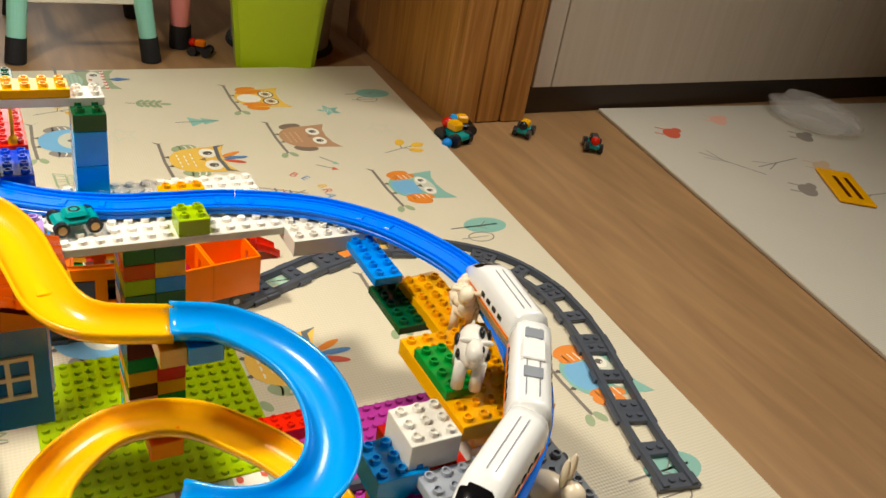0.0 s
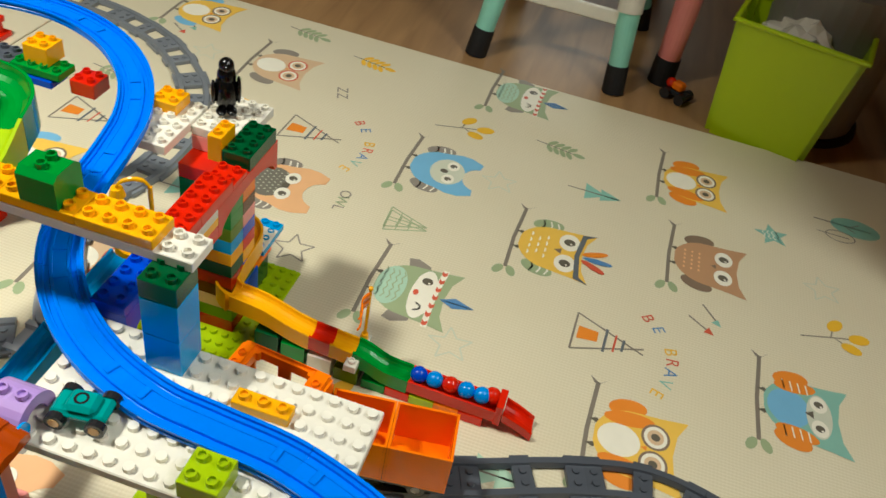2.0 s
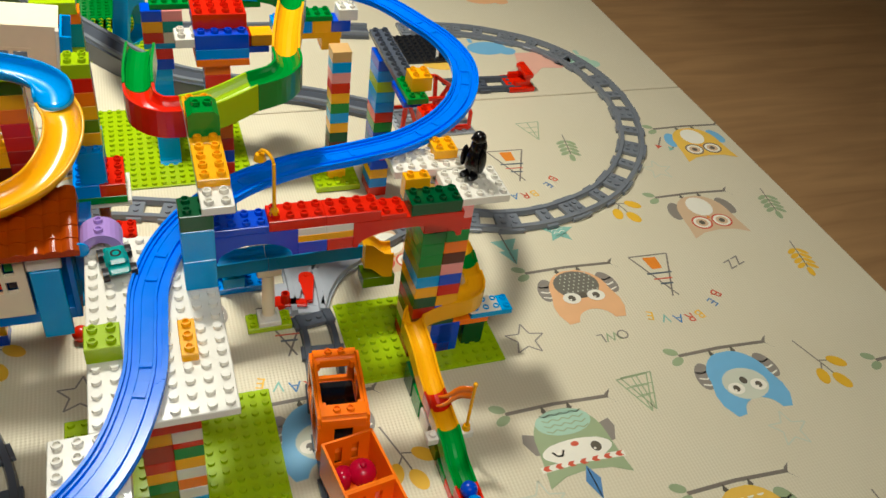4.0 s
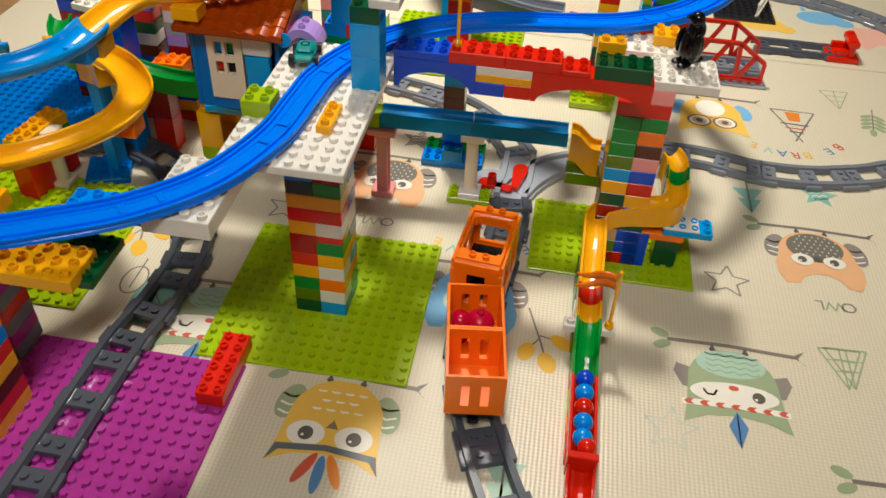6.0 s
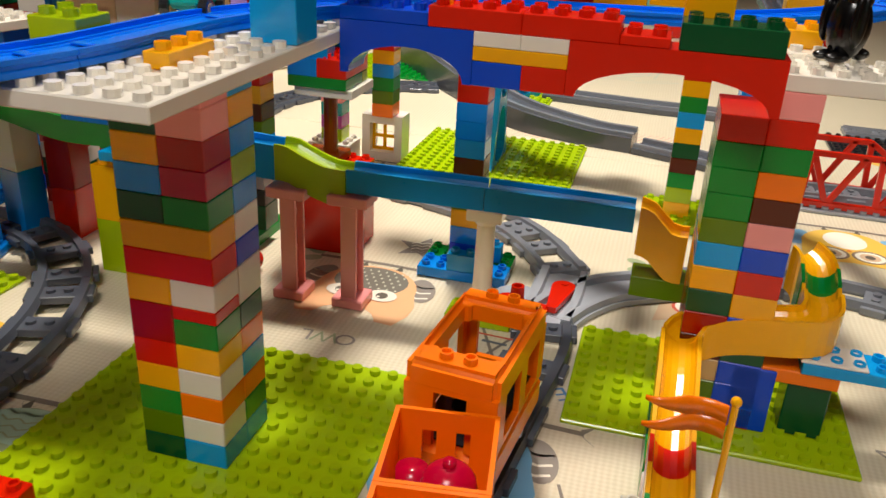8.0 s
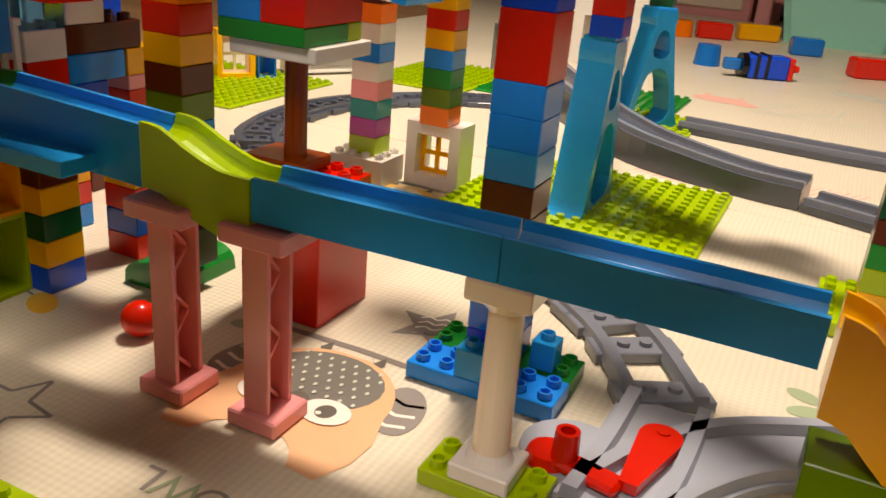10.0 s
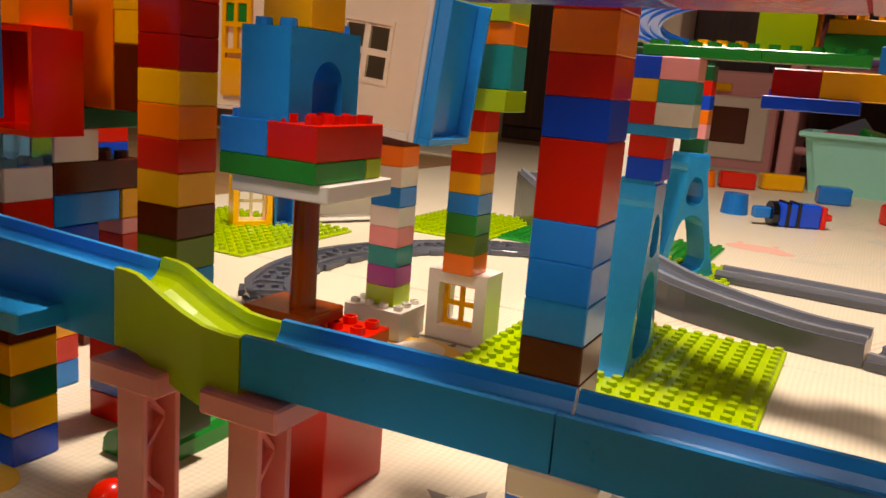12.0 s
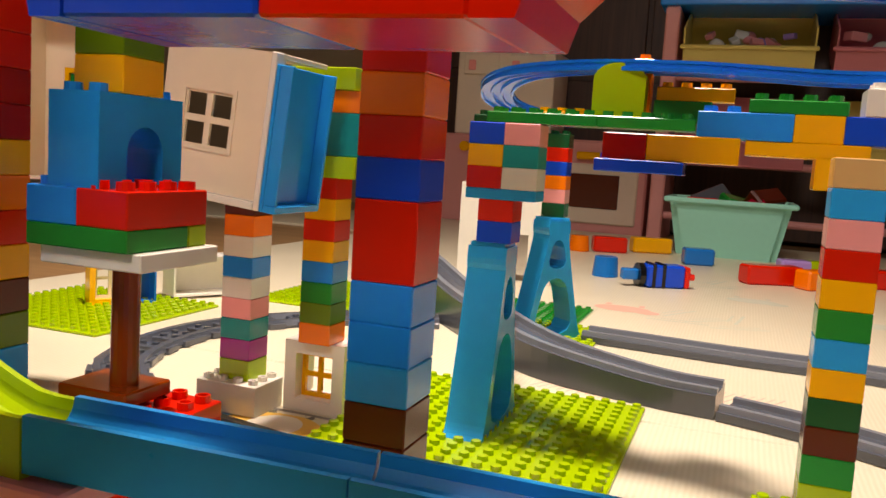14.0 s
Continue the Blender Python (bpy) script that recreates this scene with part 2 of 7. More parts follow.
def quad_slab(bm, corners, z0, z1, bevel=0.002):
    lo_, hi_ = [[bm.verts.new((x, y, z)) for x, y in corners] for z in (z0, z1)]
    bm.faces.new(lo_[::-1]), bm.faces.new(hi_)
    for k in range(4):
        bm.faces.new((lo_[k], lo_[(k + 1) % 4], hi_[(k + 1) % 4], hi_[k]))
    bmesh.ops.bevel(bm, geom=list(bm.edges), offset=bevel, segments=1, affect="EDGES")


play_mat = thing("play_mat", "cream foam play mat printed with owls and trees, on the floor", "play mat")
bm = bmesh.new()
quad_slab(bm, ((-0.72, -0.548), (1.335, -0.685), (1.335, 0.953), (-0.72, 0.953)), -0.010, 0.0)
part("mat_sheet", bm, MAT_CREAM, play_mat)
far_mat = thing("play_mat", "cream foam play mat printed with animals, butted against the owl mat", "play mat")
bm = bmesh.new()
box(bm, -0.72, 0.957, -0.010, 1.335, 2.55, 0.0, 0.002)
part("mat_sheet", bm, MAT_CREAM, far_mat)
back_mat = thing("play_mat", "pale foam play mat with faded drawings, by the toy shelf", "play mat")
bm = bmesh.new()
box(bm, -1.9, 2.555, -0.010, 1.315, 3.35, -0.001, 0.002)
part("mat_sheet", bm, MAT_CREAM, back_mat)
side_mat = thing("play_mat", "pale grey foam play mat with faded animal drawings, beside the cabinets", "play mat")
bm = bmesh.new()
quad_slab(bm, ((-1.2, -2.95), (0.89, -2.90), (0.983, -1.214), (-1.2, -0.836)), -0.010, 0.0)
part("mat_sheet", bm, MAT_GREY, side_mat)

# ---- cabinets and oak panel ----
panel = thing("oak_door", "oiled oak folding door with upright slats, standing on the floor", "door")
bm = bmesh.new()
box(bm, 0.985, -0.95, -0.010, 1.62, -0.73, 2.1, 0.003)
part("door_leaf", bm, OAK, panel)
for k in range(3):
    bm = bmesh.new()
    y0 = -0.945 + k * 0.073
    box(bm, 0.945 + 0.004 * (k % 2), y0, -0.010, 0.985, y0 + 0.069, 2.1, 0.004)
    part("slat", bm, OAK, panel)
kitchen = thing("base_cabinet", "pale wood-grain base cabinets over a recessed dark plinth", "cabinet")
bm = bmesh.new()
box(bm, 0.992, -3.4, -0.010, 1.6, -0.97, 0.066, 0.002)
part("plinth", bm, PLINTH, kitchen, "recessed dark brown plinth")
bm = bmesh.new()
box(bm, 0.994, -3.4, 0.066, 1.62, -0.97, 0.86, 0.002)
part("body", bm, LAMINATE_WHITE, kitchen)
for y0, y1 in ((-1.028, -0.972), (-2.03, -1.032), (-3.03, -2.034), (-3.4, -3.034)):
    bm = bmesh.new()
    box(bm, 0.974, y0, 0.069, 0.993, y1, 0.855, 0.0015)
    part("cabinet_door", bm, LAMINATE_WHITE, kitchen)

# ---- baseplates ----
GREENPLATE = "lime"
baseplate("lime green square baseplate under the brick tower, on the mat", 0, 0, 16, 16, GREENPLATE)
baseplate("lime green baseplate under the ball run tower, on the mat", 0.376, 0.236, 14, 10, GREENPLATE)
baseplate("lime green square baseplate under the rear pillars, on the mat", 0.055, 0.737, 16, 16, GREENPLATE)
baseplate("lime green square baseplate beside the train track, on the mat", -0.431, 0.042, 16, 16, GREENPLATE)
baseplate("magenta pink square baseplate with a train track across it", -0.191, -0.262, 16, 16, "magenta")
red_bar = thing("toy_brick", "long red brick lying across the edge of the baseplates", "toy brick", (0.031, -0.072, 0.0046))
brick(red_bar, 2, 6, 0, 0, 0, "red")

# ---- brick tower with the white deck ----
tower = thing("brick_tower", "tall tower of mixed coloured bricks standing on a green baseplate", "brick tower", (0.096, 0.096, B))
COLUMNS = (
    (0, 0, 2, [("dkgreen", 1), ("olive", 1), ("green", 1), ("yellow", 1), ("red", 1), ("dkred", 1.5), ("yellow", 1)]),
    (2, 0, 2, [("azure", 1), ("white", 1), ("orange", 1), ("white", 1), ("yellow", 1), ("green", 1), ("red", 0.5), ("white", 1)]),
    (0, 0, 4, [(None, 7.5), ("red", 1), ("yellow", 1)]),
    (0, 0, 2, [(None, 9.5), ("dkgreen", 1), ("slate", 1), ("yellow", 1), ("dkgreen", 1), ("green", 1)]),
    (2, 0, 2, [(None, 9.5), ("green", 1), ("crimson", 1), ("dkred", 1), ("pink", 1), ("pink", 1)]),
    (2, 2, 2, [("azure", 1), ("green", 1), ("orange", 1), ("azure", 1), ("orange", 1), ("dkgreen", 1), ("white", 1.5), ("blue", 1), ("white", 1), ("slate", 1), ("lime", 1), ("slate", 1), ("yellow", 1), ("azure", 1)]),
    (0, 2, 2, [("red", 1), ("orange", 1), ("pink", 1), ("brown", 1), ("yellow", 1), ("green", 1), ("brown", 1.5), ("dkred", 1), ("dkgreen", 1), ("dkgreen", 1), ("lime", 1), ("red", 1), ("dkgreen", 1), ("azure", 1)]))
for i, j, wide, pile in COLUMNS:
    k = 0
    for c, n in pile:
        if c:
            brick(tower, wide, 2, i, j, k, c, n, studs=False)
        k += n
DECK = B + 14.5 * H
deck = baseplate("white building plate lying on the brick tower as a deck", 0.064, 0, 8, 16, "white", DECK, "deck_plate", thick=H / 2)
TOP = DECK + H / 2
w2 = thing("toy_brick", "thick white brick plate extending the deck under the blue track", "toy brick", (0.032, -0.096, TOP - H))
brick(w2, 4, 6, 0, 0, 0, "white")
lb = thing("toy_brick", "pale blue two-row plate beneath the blue track", "toy brick", (-0.044, -0.092, TOP - H * 0.9))
brick(lb, 5, 2, 0, 0, 0, "slate", 0.5)
lime_brick = thing("toy_brick", "lime green square brick standing on the white deck", "toy brick", (0.064, 0.079, TOP + 0.0001))
brick(lime_brick, 2, 2, 0, 0, 0, "lime")
ybrick = thing("toy_brick", "narrow yellow brick on the white deck beside the track", "toy brick", (0.147, 0.064, TOP + 0.0001))
brick(ybrick, 1, 3, 0, 0, 0, "yellow", 0.5)

# ---- blue post and yellow arm ----
post = thing("brick_post", "tall light blue post on the white deck", "brick post", (0.160, 0.160, TOP + 0.0001))
brick(post, 2, 2, 0, 0, 0, "azure", 2, False)
brick(post, 2, 2, 0, 0, 2, "azure", 2, False)
brick(post, 2, 2, 0, 0, 4, "dkgreen", 1)
ARM = TOP + 5 * H
arm = thing("brick_beam", "long beam of white plates topped with yellow bricks on the post", "brick beam", (0.181, 0.158, ARM + 0.0001))
brick(arm, 2, 12, 0, 0, 0, "white", 0.5)
brick(arm, 2, 4, 0, 2, 0.5, "yellow", 0.5)
brick(arm, 2, 4, 0, 6, 0.5, "yellow", 0.5)
brick(arm, 2, 2, 0, 10, 0.5, "yellow", 0.5)

# ---- blue train track on high ----
BLUE_PROFILE = [(-0.019, 0), (-0.019, 0.0032), (-0.0180, 0.0040), (-0.0180, 0.0060), (-0.0195, 0.0068), (-0.0195, 0.0092), (-0.0165, 0.0092), (-0.0165, 0.0062), (-0.0135, 0.0062), (-0.0130, 0.0036), (-0.0090, 0.0036),
                (-0.0085, 0.0064), (-0.0060, 0.0064), (-0.0055, 0.0056), (0.0055, 0.0056), (0.0060, 0.0064), (0.0085, 0.0064), (0.0090, 0.0036), (0.0130, 0.0036), (0.0135, 0.0062), (0.0165, 0.0062), (0.0165, 0.0092),
                (0.0195, 0.0092), (0.0195, 0.0068), (0.0180, 0.0060), (0.0180, 0.0040), (0.019, 0.0032), (0.019, 0), (0.0165, 0), (0.0160, 0.0026), (0.0075, 0.0026), (0.0070, 0.0004), (0.0045, 0.0004), (0.0040, 0.0040),
                (-0.0040, 0.0040), (-0.0045, 0.0004), (-0.0070, 0.0004), (-0.0075, 0.0026), (-0.0160, 0.0026), (-0.0165, 0)]


def blue_track(pts, pieces, label="glossy blue toy train track section with grooved rails"):
    path = smooth_path(pts, 0.008)
    n = len(path)
    for k in range(pieces):
        a, b = n * k // pieces, min(n - 1, n * (k + 1) // pieces)
        bm = bmesh.new()
        sweep(bm, path[a:b + 1], BLUE_PROFILE)
        t = thing("blue_track", label, "toy track", group="blue track sections")
        part("track_bed", bm, M["track"], t)
        for e in (a + 2, b - 2):
            d = (path[min(e + 1, n - 1)] - path[max(e - 1, 0)]).normalized()
            bm = bmesh.new()
            box(bm, -0.003, -0.006, 0, 0.003, 0.006, 0.0012, 0.0004)
            part("joint_tab", bm, M["track"], t, at=Matrix.Translation(path[e] + Vector((0, 0, 0.0062))) @ pose(0, 0, 0, 0, 0, math.degrees(math.atan2(d.y, d.x))))


T = TOP + STUD_H
BLUE_PATH = [(-0.42, 0.10, T - 0.012), (-0.385, 0.04, T - 0.012), (-0.34, -0.03, T - 0.012), (-0.28, -0.095, T - 0.012), (-0.21, -0.135, T - 0.01), (-0.13, -0.152, T - 0.008), (-0.076, -0.15, T - 0.004), (-0.030, -0.133, T - 0.001), (0.03, -0.098, T), (0.082, -0.04, T), (0.112, 0.04, T), (0.120, 0.11, T),
             (0.126, 0.165, T), (0.148, 0.225, T), (0.185, 0.278, T), (0.24, 0.322, T), (0.31, 0.350, T), (0.39, 0.366, T), (0.46, 0.386, T), (0.525, 0.425, T + 0.002), (0.576, 0.485, T + 0.004), (0.603, 0.56, T + 0.006), (0.597, 0.63, T + 0.010), (0.572, 0.691, T + 0.013),
             (0.526, 0.768, T + 0.017), (0.443, 0.822, T + 0.022), (0.34, 0.850, T + 0.030), (0.24, 0.890, T + 0.034), (0.160, 0.96, T + 0.034), (0.108, 1.06, T + 0.028), (0.090, 1.17, T + 0.018), (0.125, 1.28, T + 0.009)]
blue_track(BLUE_PATH, 17)

# ---- grey train track on the mat ----
RAIL = [(-0.003, 0.0), (-0.004, 0.004), (-0.0025, 0.012), (0.0025, 0.012), (0.004, 0.004), (0.003, 0.0)]


def grey_track(pts, pieces, colour="darkgrey", gauge=0.042, z=0.0):
    path = smooth_path([(x, y, z) for x, y in pts], 0.01)
    n = len(path)
    for k in range(pieces):
        a, b = n * k // pieces, min(n - 1, n * (k + 1) // pieces)
        if b - a < 2:
            continue
        t = thing("train_track", "dark grey plastic toy train track section with sleepers, on the mat", "train track", group="grey track sections")
        seg = path[a:b + 1]
        for s in (-1, 1):
            bm = bmesh.new()
            sweep(bm, seg, [(u * 1.6 + s * gauge / 2, v) for u, v in RAIL])
            part("rail", bm, M[colour], t)
        m = len(seg)
        for e in (m // 8, m // 2, m - 1 - m // 8):
            d = seg[min(e + 1, m - 1)] - seg[max(e - 1, 0)]
            bm = bmesh.new()
            box(bm, -0.012, -0.031, 0.0003, 0.012, 0.031, 0.0085, 0.0008)
            for q in (-0.008, 0.008):
                tube(bm, 0, q, 0.008, 0.0045, 0.0035, 9)
            part("sleeper", bm, M[colour], t, at=Matrix.Translation(seg[e]) @ pose(0, 0, 0, 0, 0, math.degrees(math.atan2(d.y, d.x))))


grey_track([(0.340, 0.38), (0.344, 0.333), (0.334, 0.234), (0.325, 0.150), (0.320, 0.085), (0.328, 0.012), (0.360, -0.080), (0.41, -0.2), (0.432, -0.30), (0.40, -0.417), (0.335, -0.50), (0.24, -0.537), (0.137, -0.534), (0.04, -0.51), (-0.1, -0.47), (-0.2, -0.45)], 10)
grey_track([(0.46, 0.52), (0.53, 0.555), (0.625, 0.562), (0.725, 0.540), (0.833, 0.548), (0.959, 0.600), (1.071, 0.713), (1.127, 0.842), (1.140, 0.961), (1.115, 1.078), (1.052, 1.175), (0.941, 1.246), (0.84, 1.275), (0.74, 1.28)], 11, "grey")
grey_track([(-0.40, 0.37), (-0.309, 0.390), (-0.225, 0.378), (-0.15, 0.325), (-0.1, 0.248), (-0.073, 0.16), (-0.074, 0.07), (-0.084, 0.0), (-0.087, -0.07), (-0.09, -0.2), (-0.09, -0.33)], 6, "darkgrey", z=0.006)

# ---- ball slide, pillars ----


def gutter(width=0.030, deep=0.010, height=0.030, top=0.0):
    """Outline of a ball run: flat outer sides, rounded trough."""
    w = width / 2
    out = [(-w, top - height), (-w, top), (-w + 0.003, top)]
    for k in range(9):
        a = math.pi * k / 8
        out.append((-(w - 0.003) * math.cos(a), top - deep * math.sin(a) - 0.0005))
    return out + [(w - 0.003, top), (w, top), (w, top - height)]


def run(name, pts, colour, parent=None, label="", step=0.008, **kw):
    bm = bmesh.new()
    sweep(bm, smooth_path(pts, step), gutter(**kw))
    return part(name, bm, M[colour], parent, label)


slide = thing("ball_run", "light blue ball slide with a lime green chute", "ball run")
run("slide_section", [(0.2755, 0.379, 0.1410), (0.408, 0.3835, 0.1392)], "slide", slide, height=0.022)
run("slide_section", [(0.1455, 0.3720, 0.1425), (0.2745, 0.379, 0.1410)], "slide", slide, height=0.022)
run("chute", [(0.0735, 0.3735, 0.1575), (0.087, 0.3735, 0.1565), (0.104, 0.373, 0.1490), (0.126, 0.372, 0.1420), (0.145, 0.372, 0.1412)], "lime", slide, "lime green sloping chute", height=0.035)
run("slide_section", [(-0.04, 0.367, 0.1630), (0.0730, 0.3735, 0.1560)], "slide", slide, height=0.034)

# ---- pillars under the slide ----


def truss_pillar(x, y, colour):
    p = thing("slide_pillar", "pink lattice pillar with square foot and head, under the slide", "pillar", (x, y, 0.0005), "slide pillars")
    bm = bmesh.new()
    box(bm, -0.016, -0.016, 0, 0.016, 0.016, 0.010, 0.0012)
    part("foot", bm, M[colour], p)
    bm = bmesh.new()
    box(bm, -0.020, -0.016, 0.1065, 0.020, 0.016, 0.1170, 0.0012)
    part("head", bm, M[colour], p)
    for s in (-1, 1):
        bm = bmesh.new()
        box(bm, -0.008, s * 0.0095 - 0.0015, 0.010, 0.008, s * 0.0095 + 0.0015, 0.1065, 0.0005)
        part("upright", bm, M[colour], p)
    bm = bmesh.new()
    box(bm, -0.008, -0.0095, 0.010, -0.0065, 0.0095, 0.1065)
    part("web", bm, M[colour], p)
    for k in range(5):
        bm = bmesh.new()
        a, b = 0.010 + k * 0.0193, 0.010 + (k + 1) * 0.0193
        s = 1 if k % 2 else -1
        vs = [(0.0, -s * 0.0085, a), (0.0, s * 0.0085, b)]
        d = Vector(vs[1]) - Vector(vs[0])
        box(bm, -0.0015, -0.001, 0, 0.0015, 0.001, d.length)
        part("brace", bm, M[colour], p, at=Matrix.Translation(vs[0]) @ d.to_track_quat("Z", "Y").to_matrix().to_4x4())
    return p


truss_pillar(0.1485, 0.368, "pink")
truss_pillar(0.087, 0.366, "pink")
foot = thing("slide_pillar", "cream round pillar with a white foot on a lime plate", "pillar", (0.277, 0.378, 0.0005))
brick(foot, 4, 2, -2, -1, 0, "lime", 0.5, name="lime_plate", label="lime green plate")
bm = bmesh.new()
box(bm, -0.016, -0.0155, 0.0097, 0.016, 0.0155, 0.019, 0.001)
tube(bm, 0, 0, 0.019, 0.0125, 0.006, 20, 0.0095)
part("foot", bm, M["white"], foot)
bm = bmesh.new()
tube(bm, 0, 0, 0.024, 0.0095, 0.082, 24, 0.0085)
part("shaft", bm, M["cream"], foot, smooth=False)
bm = bmesh.new()
tube(bm, 0, 0, 0.102, 0.010, 0.006, 20, 0.0155)
box(bm, -0.0165, -0.0155, 0.1075, 0.0165, 0.0155, 0.1186, 0.001)
part("head", bm, M["cream"], foot)

# teal ledge and green upper run
ledge = thing("toy_brick", "long teal plate beneath the raised end of the slide", "toy brick", (-0.100, 0.333, 0.1262))
brick(ledge, 9, 2, 0, 0, 0, "azure", 0.5, False)
upper = thing("ball_run", "dark green ball run section leading to the blue slide", "ball run")
run("slide_section", [(-0.255, 0.352, 0.186), (-0.215, 0.366, 0.171), (-0.15, 0.37, 0.158), (-0.041, 0.367, 0.1635)], "green", upper, height=0.026)

# ---- red chest with brown post and canopy ----
chest = thing("toy_chest", "tall red box brick under a brown post, on the mat", "toy box", (0.047, 0.471, 0.0004))
brick(chest, 4, 4, 0, 0, 0, "red", 4.5, False, name="box_body")
brick(chest, 4, 4, 0, 0, 4.5, "red", 0.5, name="lid_plate")
kiosk = thing("brick_canopy", "brown post carrying plates, a red brick and a blue arch", "brick canopy", (0.048, 0.465, 0.1008))
bm = bmesh.new()
box(bm, -0.004, 0.012, 0.0015, 0.042, 0.050, 0.010, 0.001)
tube(bm, 0.026, 0.030, 0.010, 0.0078, 0.068, 18, 0.0075)
part("post", bm, M["chestnut"], kiosk, "chestnut brown round post")
brick(kiosk, 4, 4, 0.0, -0.3, 4.10, "white", 0.5, False)
brick(kiosk, 4, 3, -0.3, -0.6, 4.60, "green", 0.6, False)
brick(kiosk, 4, 1, -0.3, 2.4, 4.60, "lime", 0.6, False)
brick(kiosk, 2, 4, -0.3, -0.6, 5.20, "slate")
brick(kiosk, 2, 4, 1.7, -0.6, 5.20, "red")
bm = bmesh.new()
n, AH = 16, 0.0480
low = [(0, 0), (0.020, 0)] + [(0.034 - 0.014 * math.cos(math.pi * k / n), 0.018 + 0.014 * math.sin(math.pi * k / n)) for k in range(n + 1)] + [(0.048, 0), (0.064, 0)]
rows4 = [[bm.verts.new((x, y, z)) for y, z in pts] for x, pts in ((0.032, low), (0.032, [(y, AH) for y, z in low]), (0.0, [(y, AH) for y, z in low]), (0.0, low))]
for p, q in zip(rows4, rows4[1:] + rows4[:1]):
    for k in range(len(low) - 1):
        bm.faces.new((p[k], p[k + 1], q[k + 1], q[k]))
for k in (0, len(low) - 1):
    bm.faces.new([r[k] for r in rows4])
bmesh.ops.remove_doubles(bm, verts=bm.verts, dist=0.00001)
bmesh.ops.dissolve_degenerate(bm, edges=bm.edges, dist=0.00001)
bmesh.ops.recalc_face_normals(bm, faces=bm.faces)
part("arch_brick", bm, M["skyblue"], kiosk, "light blue arch brick", at=(0.006, -0.006, 6.20 * H))
for i, j in ((0.5, 0.5), (1.5, 0.5), (1.5, 3.5)):
    bm = bmesh.new()
    tube(bm, 0, 0, 0, STUD_R, STUD_H, 10, STUD_R * 0.95, STUD_R * 0.66)
    part("stud", bm, M["skyblue"], kiosk, at=(0.006 + i * S, -0.006 + j * S, 6.20 * H + AH))
for k, c in enumerate(("yellow", "olive", "yellow", "orange", "red", "lime")):
    brick(kiosk, 2, 2, 0.38, 0.62, 6.20 + AH / H + 0.01 + k, c, studs=k == 5)

# ---- pillars ----
pillar("tall pillar of square blue, red and brown bricks behind the slide", 0.218, 0.476, 0.0140,
       ["blue", "slate", "yellow", "olive", "brown", "brown", "azure", "slate", "slate", ("red", 2), "blue", "red", "orange", "red", "red", "blue", "red", "orange", "red"])
base_a = thing("toy_brick", "blue and green plates with bricks, around the foot of a pillar", "toy brick", (0.190, 0.451, 0.0004))
brick(base_a, 6, 2, 0, 0, 0, "slate", 0.6)
brick(base_a, 6, 2, 0, 2, 0, "green", 0.6)
brick(base_a, 2, 1, 2, 0, 0.6, "azure", 1)
brick(base_a, 1, 1, 4.2, 2.2, 0.6, "azure", 1)
pillar("pillar of orange, brown and dark red bricks on a green base", -0.0215, 0.4584, 0.0200,
       [("dkgreen", 1.5), "black", "lightgrey", "slate", "azure", "olive", "brown", "yellow", "red", "orange", "yellow", "dkred", "dkred", "red", "red", "orange", "yellow", "olive"])
gb = thing("toy_brick", "green rounded base brick under a pillar", "toy brick", (-0.0425, 0.4544, 0.0004))
bm = bmesh.new()
sweep(bm, [Vector((0, 0, 0)), Vector((0, 0.066, 0))], [(-0.004, 0), (0.044, 0)] + [(0.02 + 0.024 * math.cos(math.pi * k / 10), 0.0195 * math.sin(math.pi * k / 10) ** 0.6) for k in range(1, 10)])
part("rounded_body", bm, M["green"], gb, at=(0.0, 0, 0))
pillar("pillar of yellow, green and blue bricks beside the lime box", -0.100, 0.408, 0.0004, ["blue", "yellow", "dkgreen", "yellow", "brown", "slate"])
shelf = thing("brick_stack", "stack of red, white and brown bricks above the slide", "brick stack", (-0.097, 0.405, 0.1423))
for nx, ny, j, z, colour, h, studs in ((2, 2, 0, -1.38, "pink", 1.37, False), (2, 2, 0, 0, "red", 1, False), (2, 2, 0, 1, "white", 1, True), (2, 2, 2.03, -0.95, "blue", 1, False),
                                       (2, 3, 2.03, 0.06, "slate", 1, False), (2, 4, 2.03, 1.07, "brown", 1, True), (2, 2, 2.03, 2.08, "white", 1, False), (2, 5, 2.03, 3.09, "dkgreen", 0.66, True)):
    brick(shelf, nx, ny, 0, j, z, colour, h, studs)
pillar("short pillar of pink and blue bricks under a raised stack", -0.097, 0.487, 0.0004, ["red", "blue", "red", "yellow", "blue", ("red", 1.9), ("pink", 0.55), "yellow"])


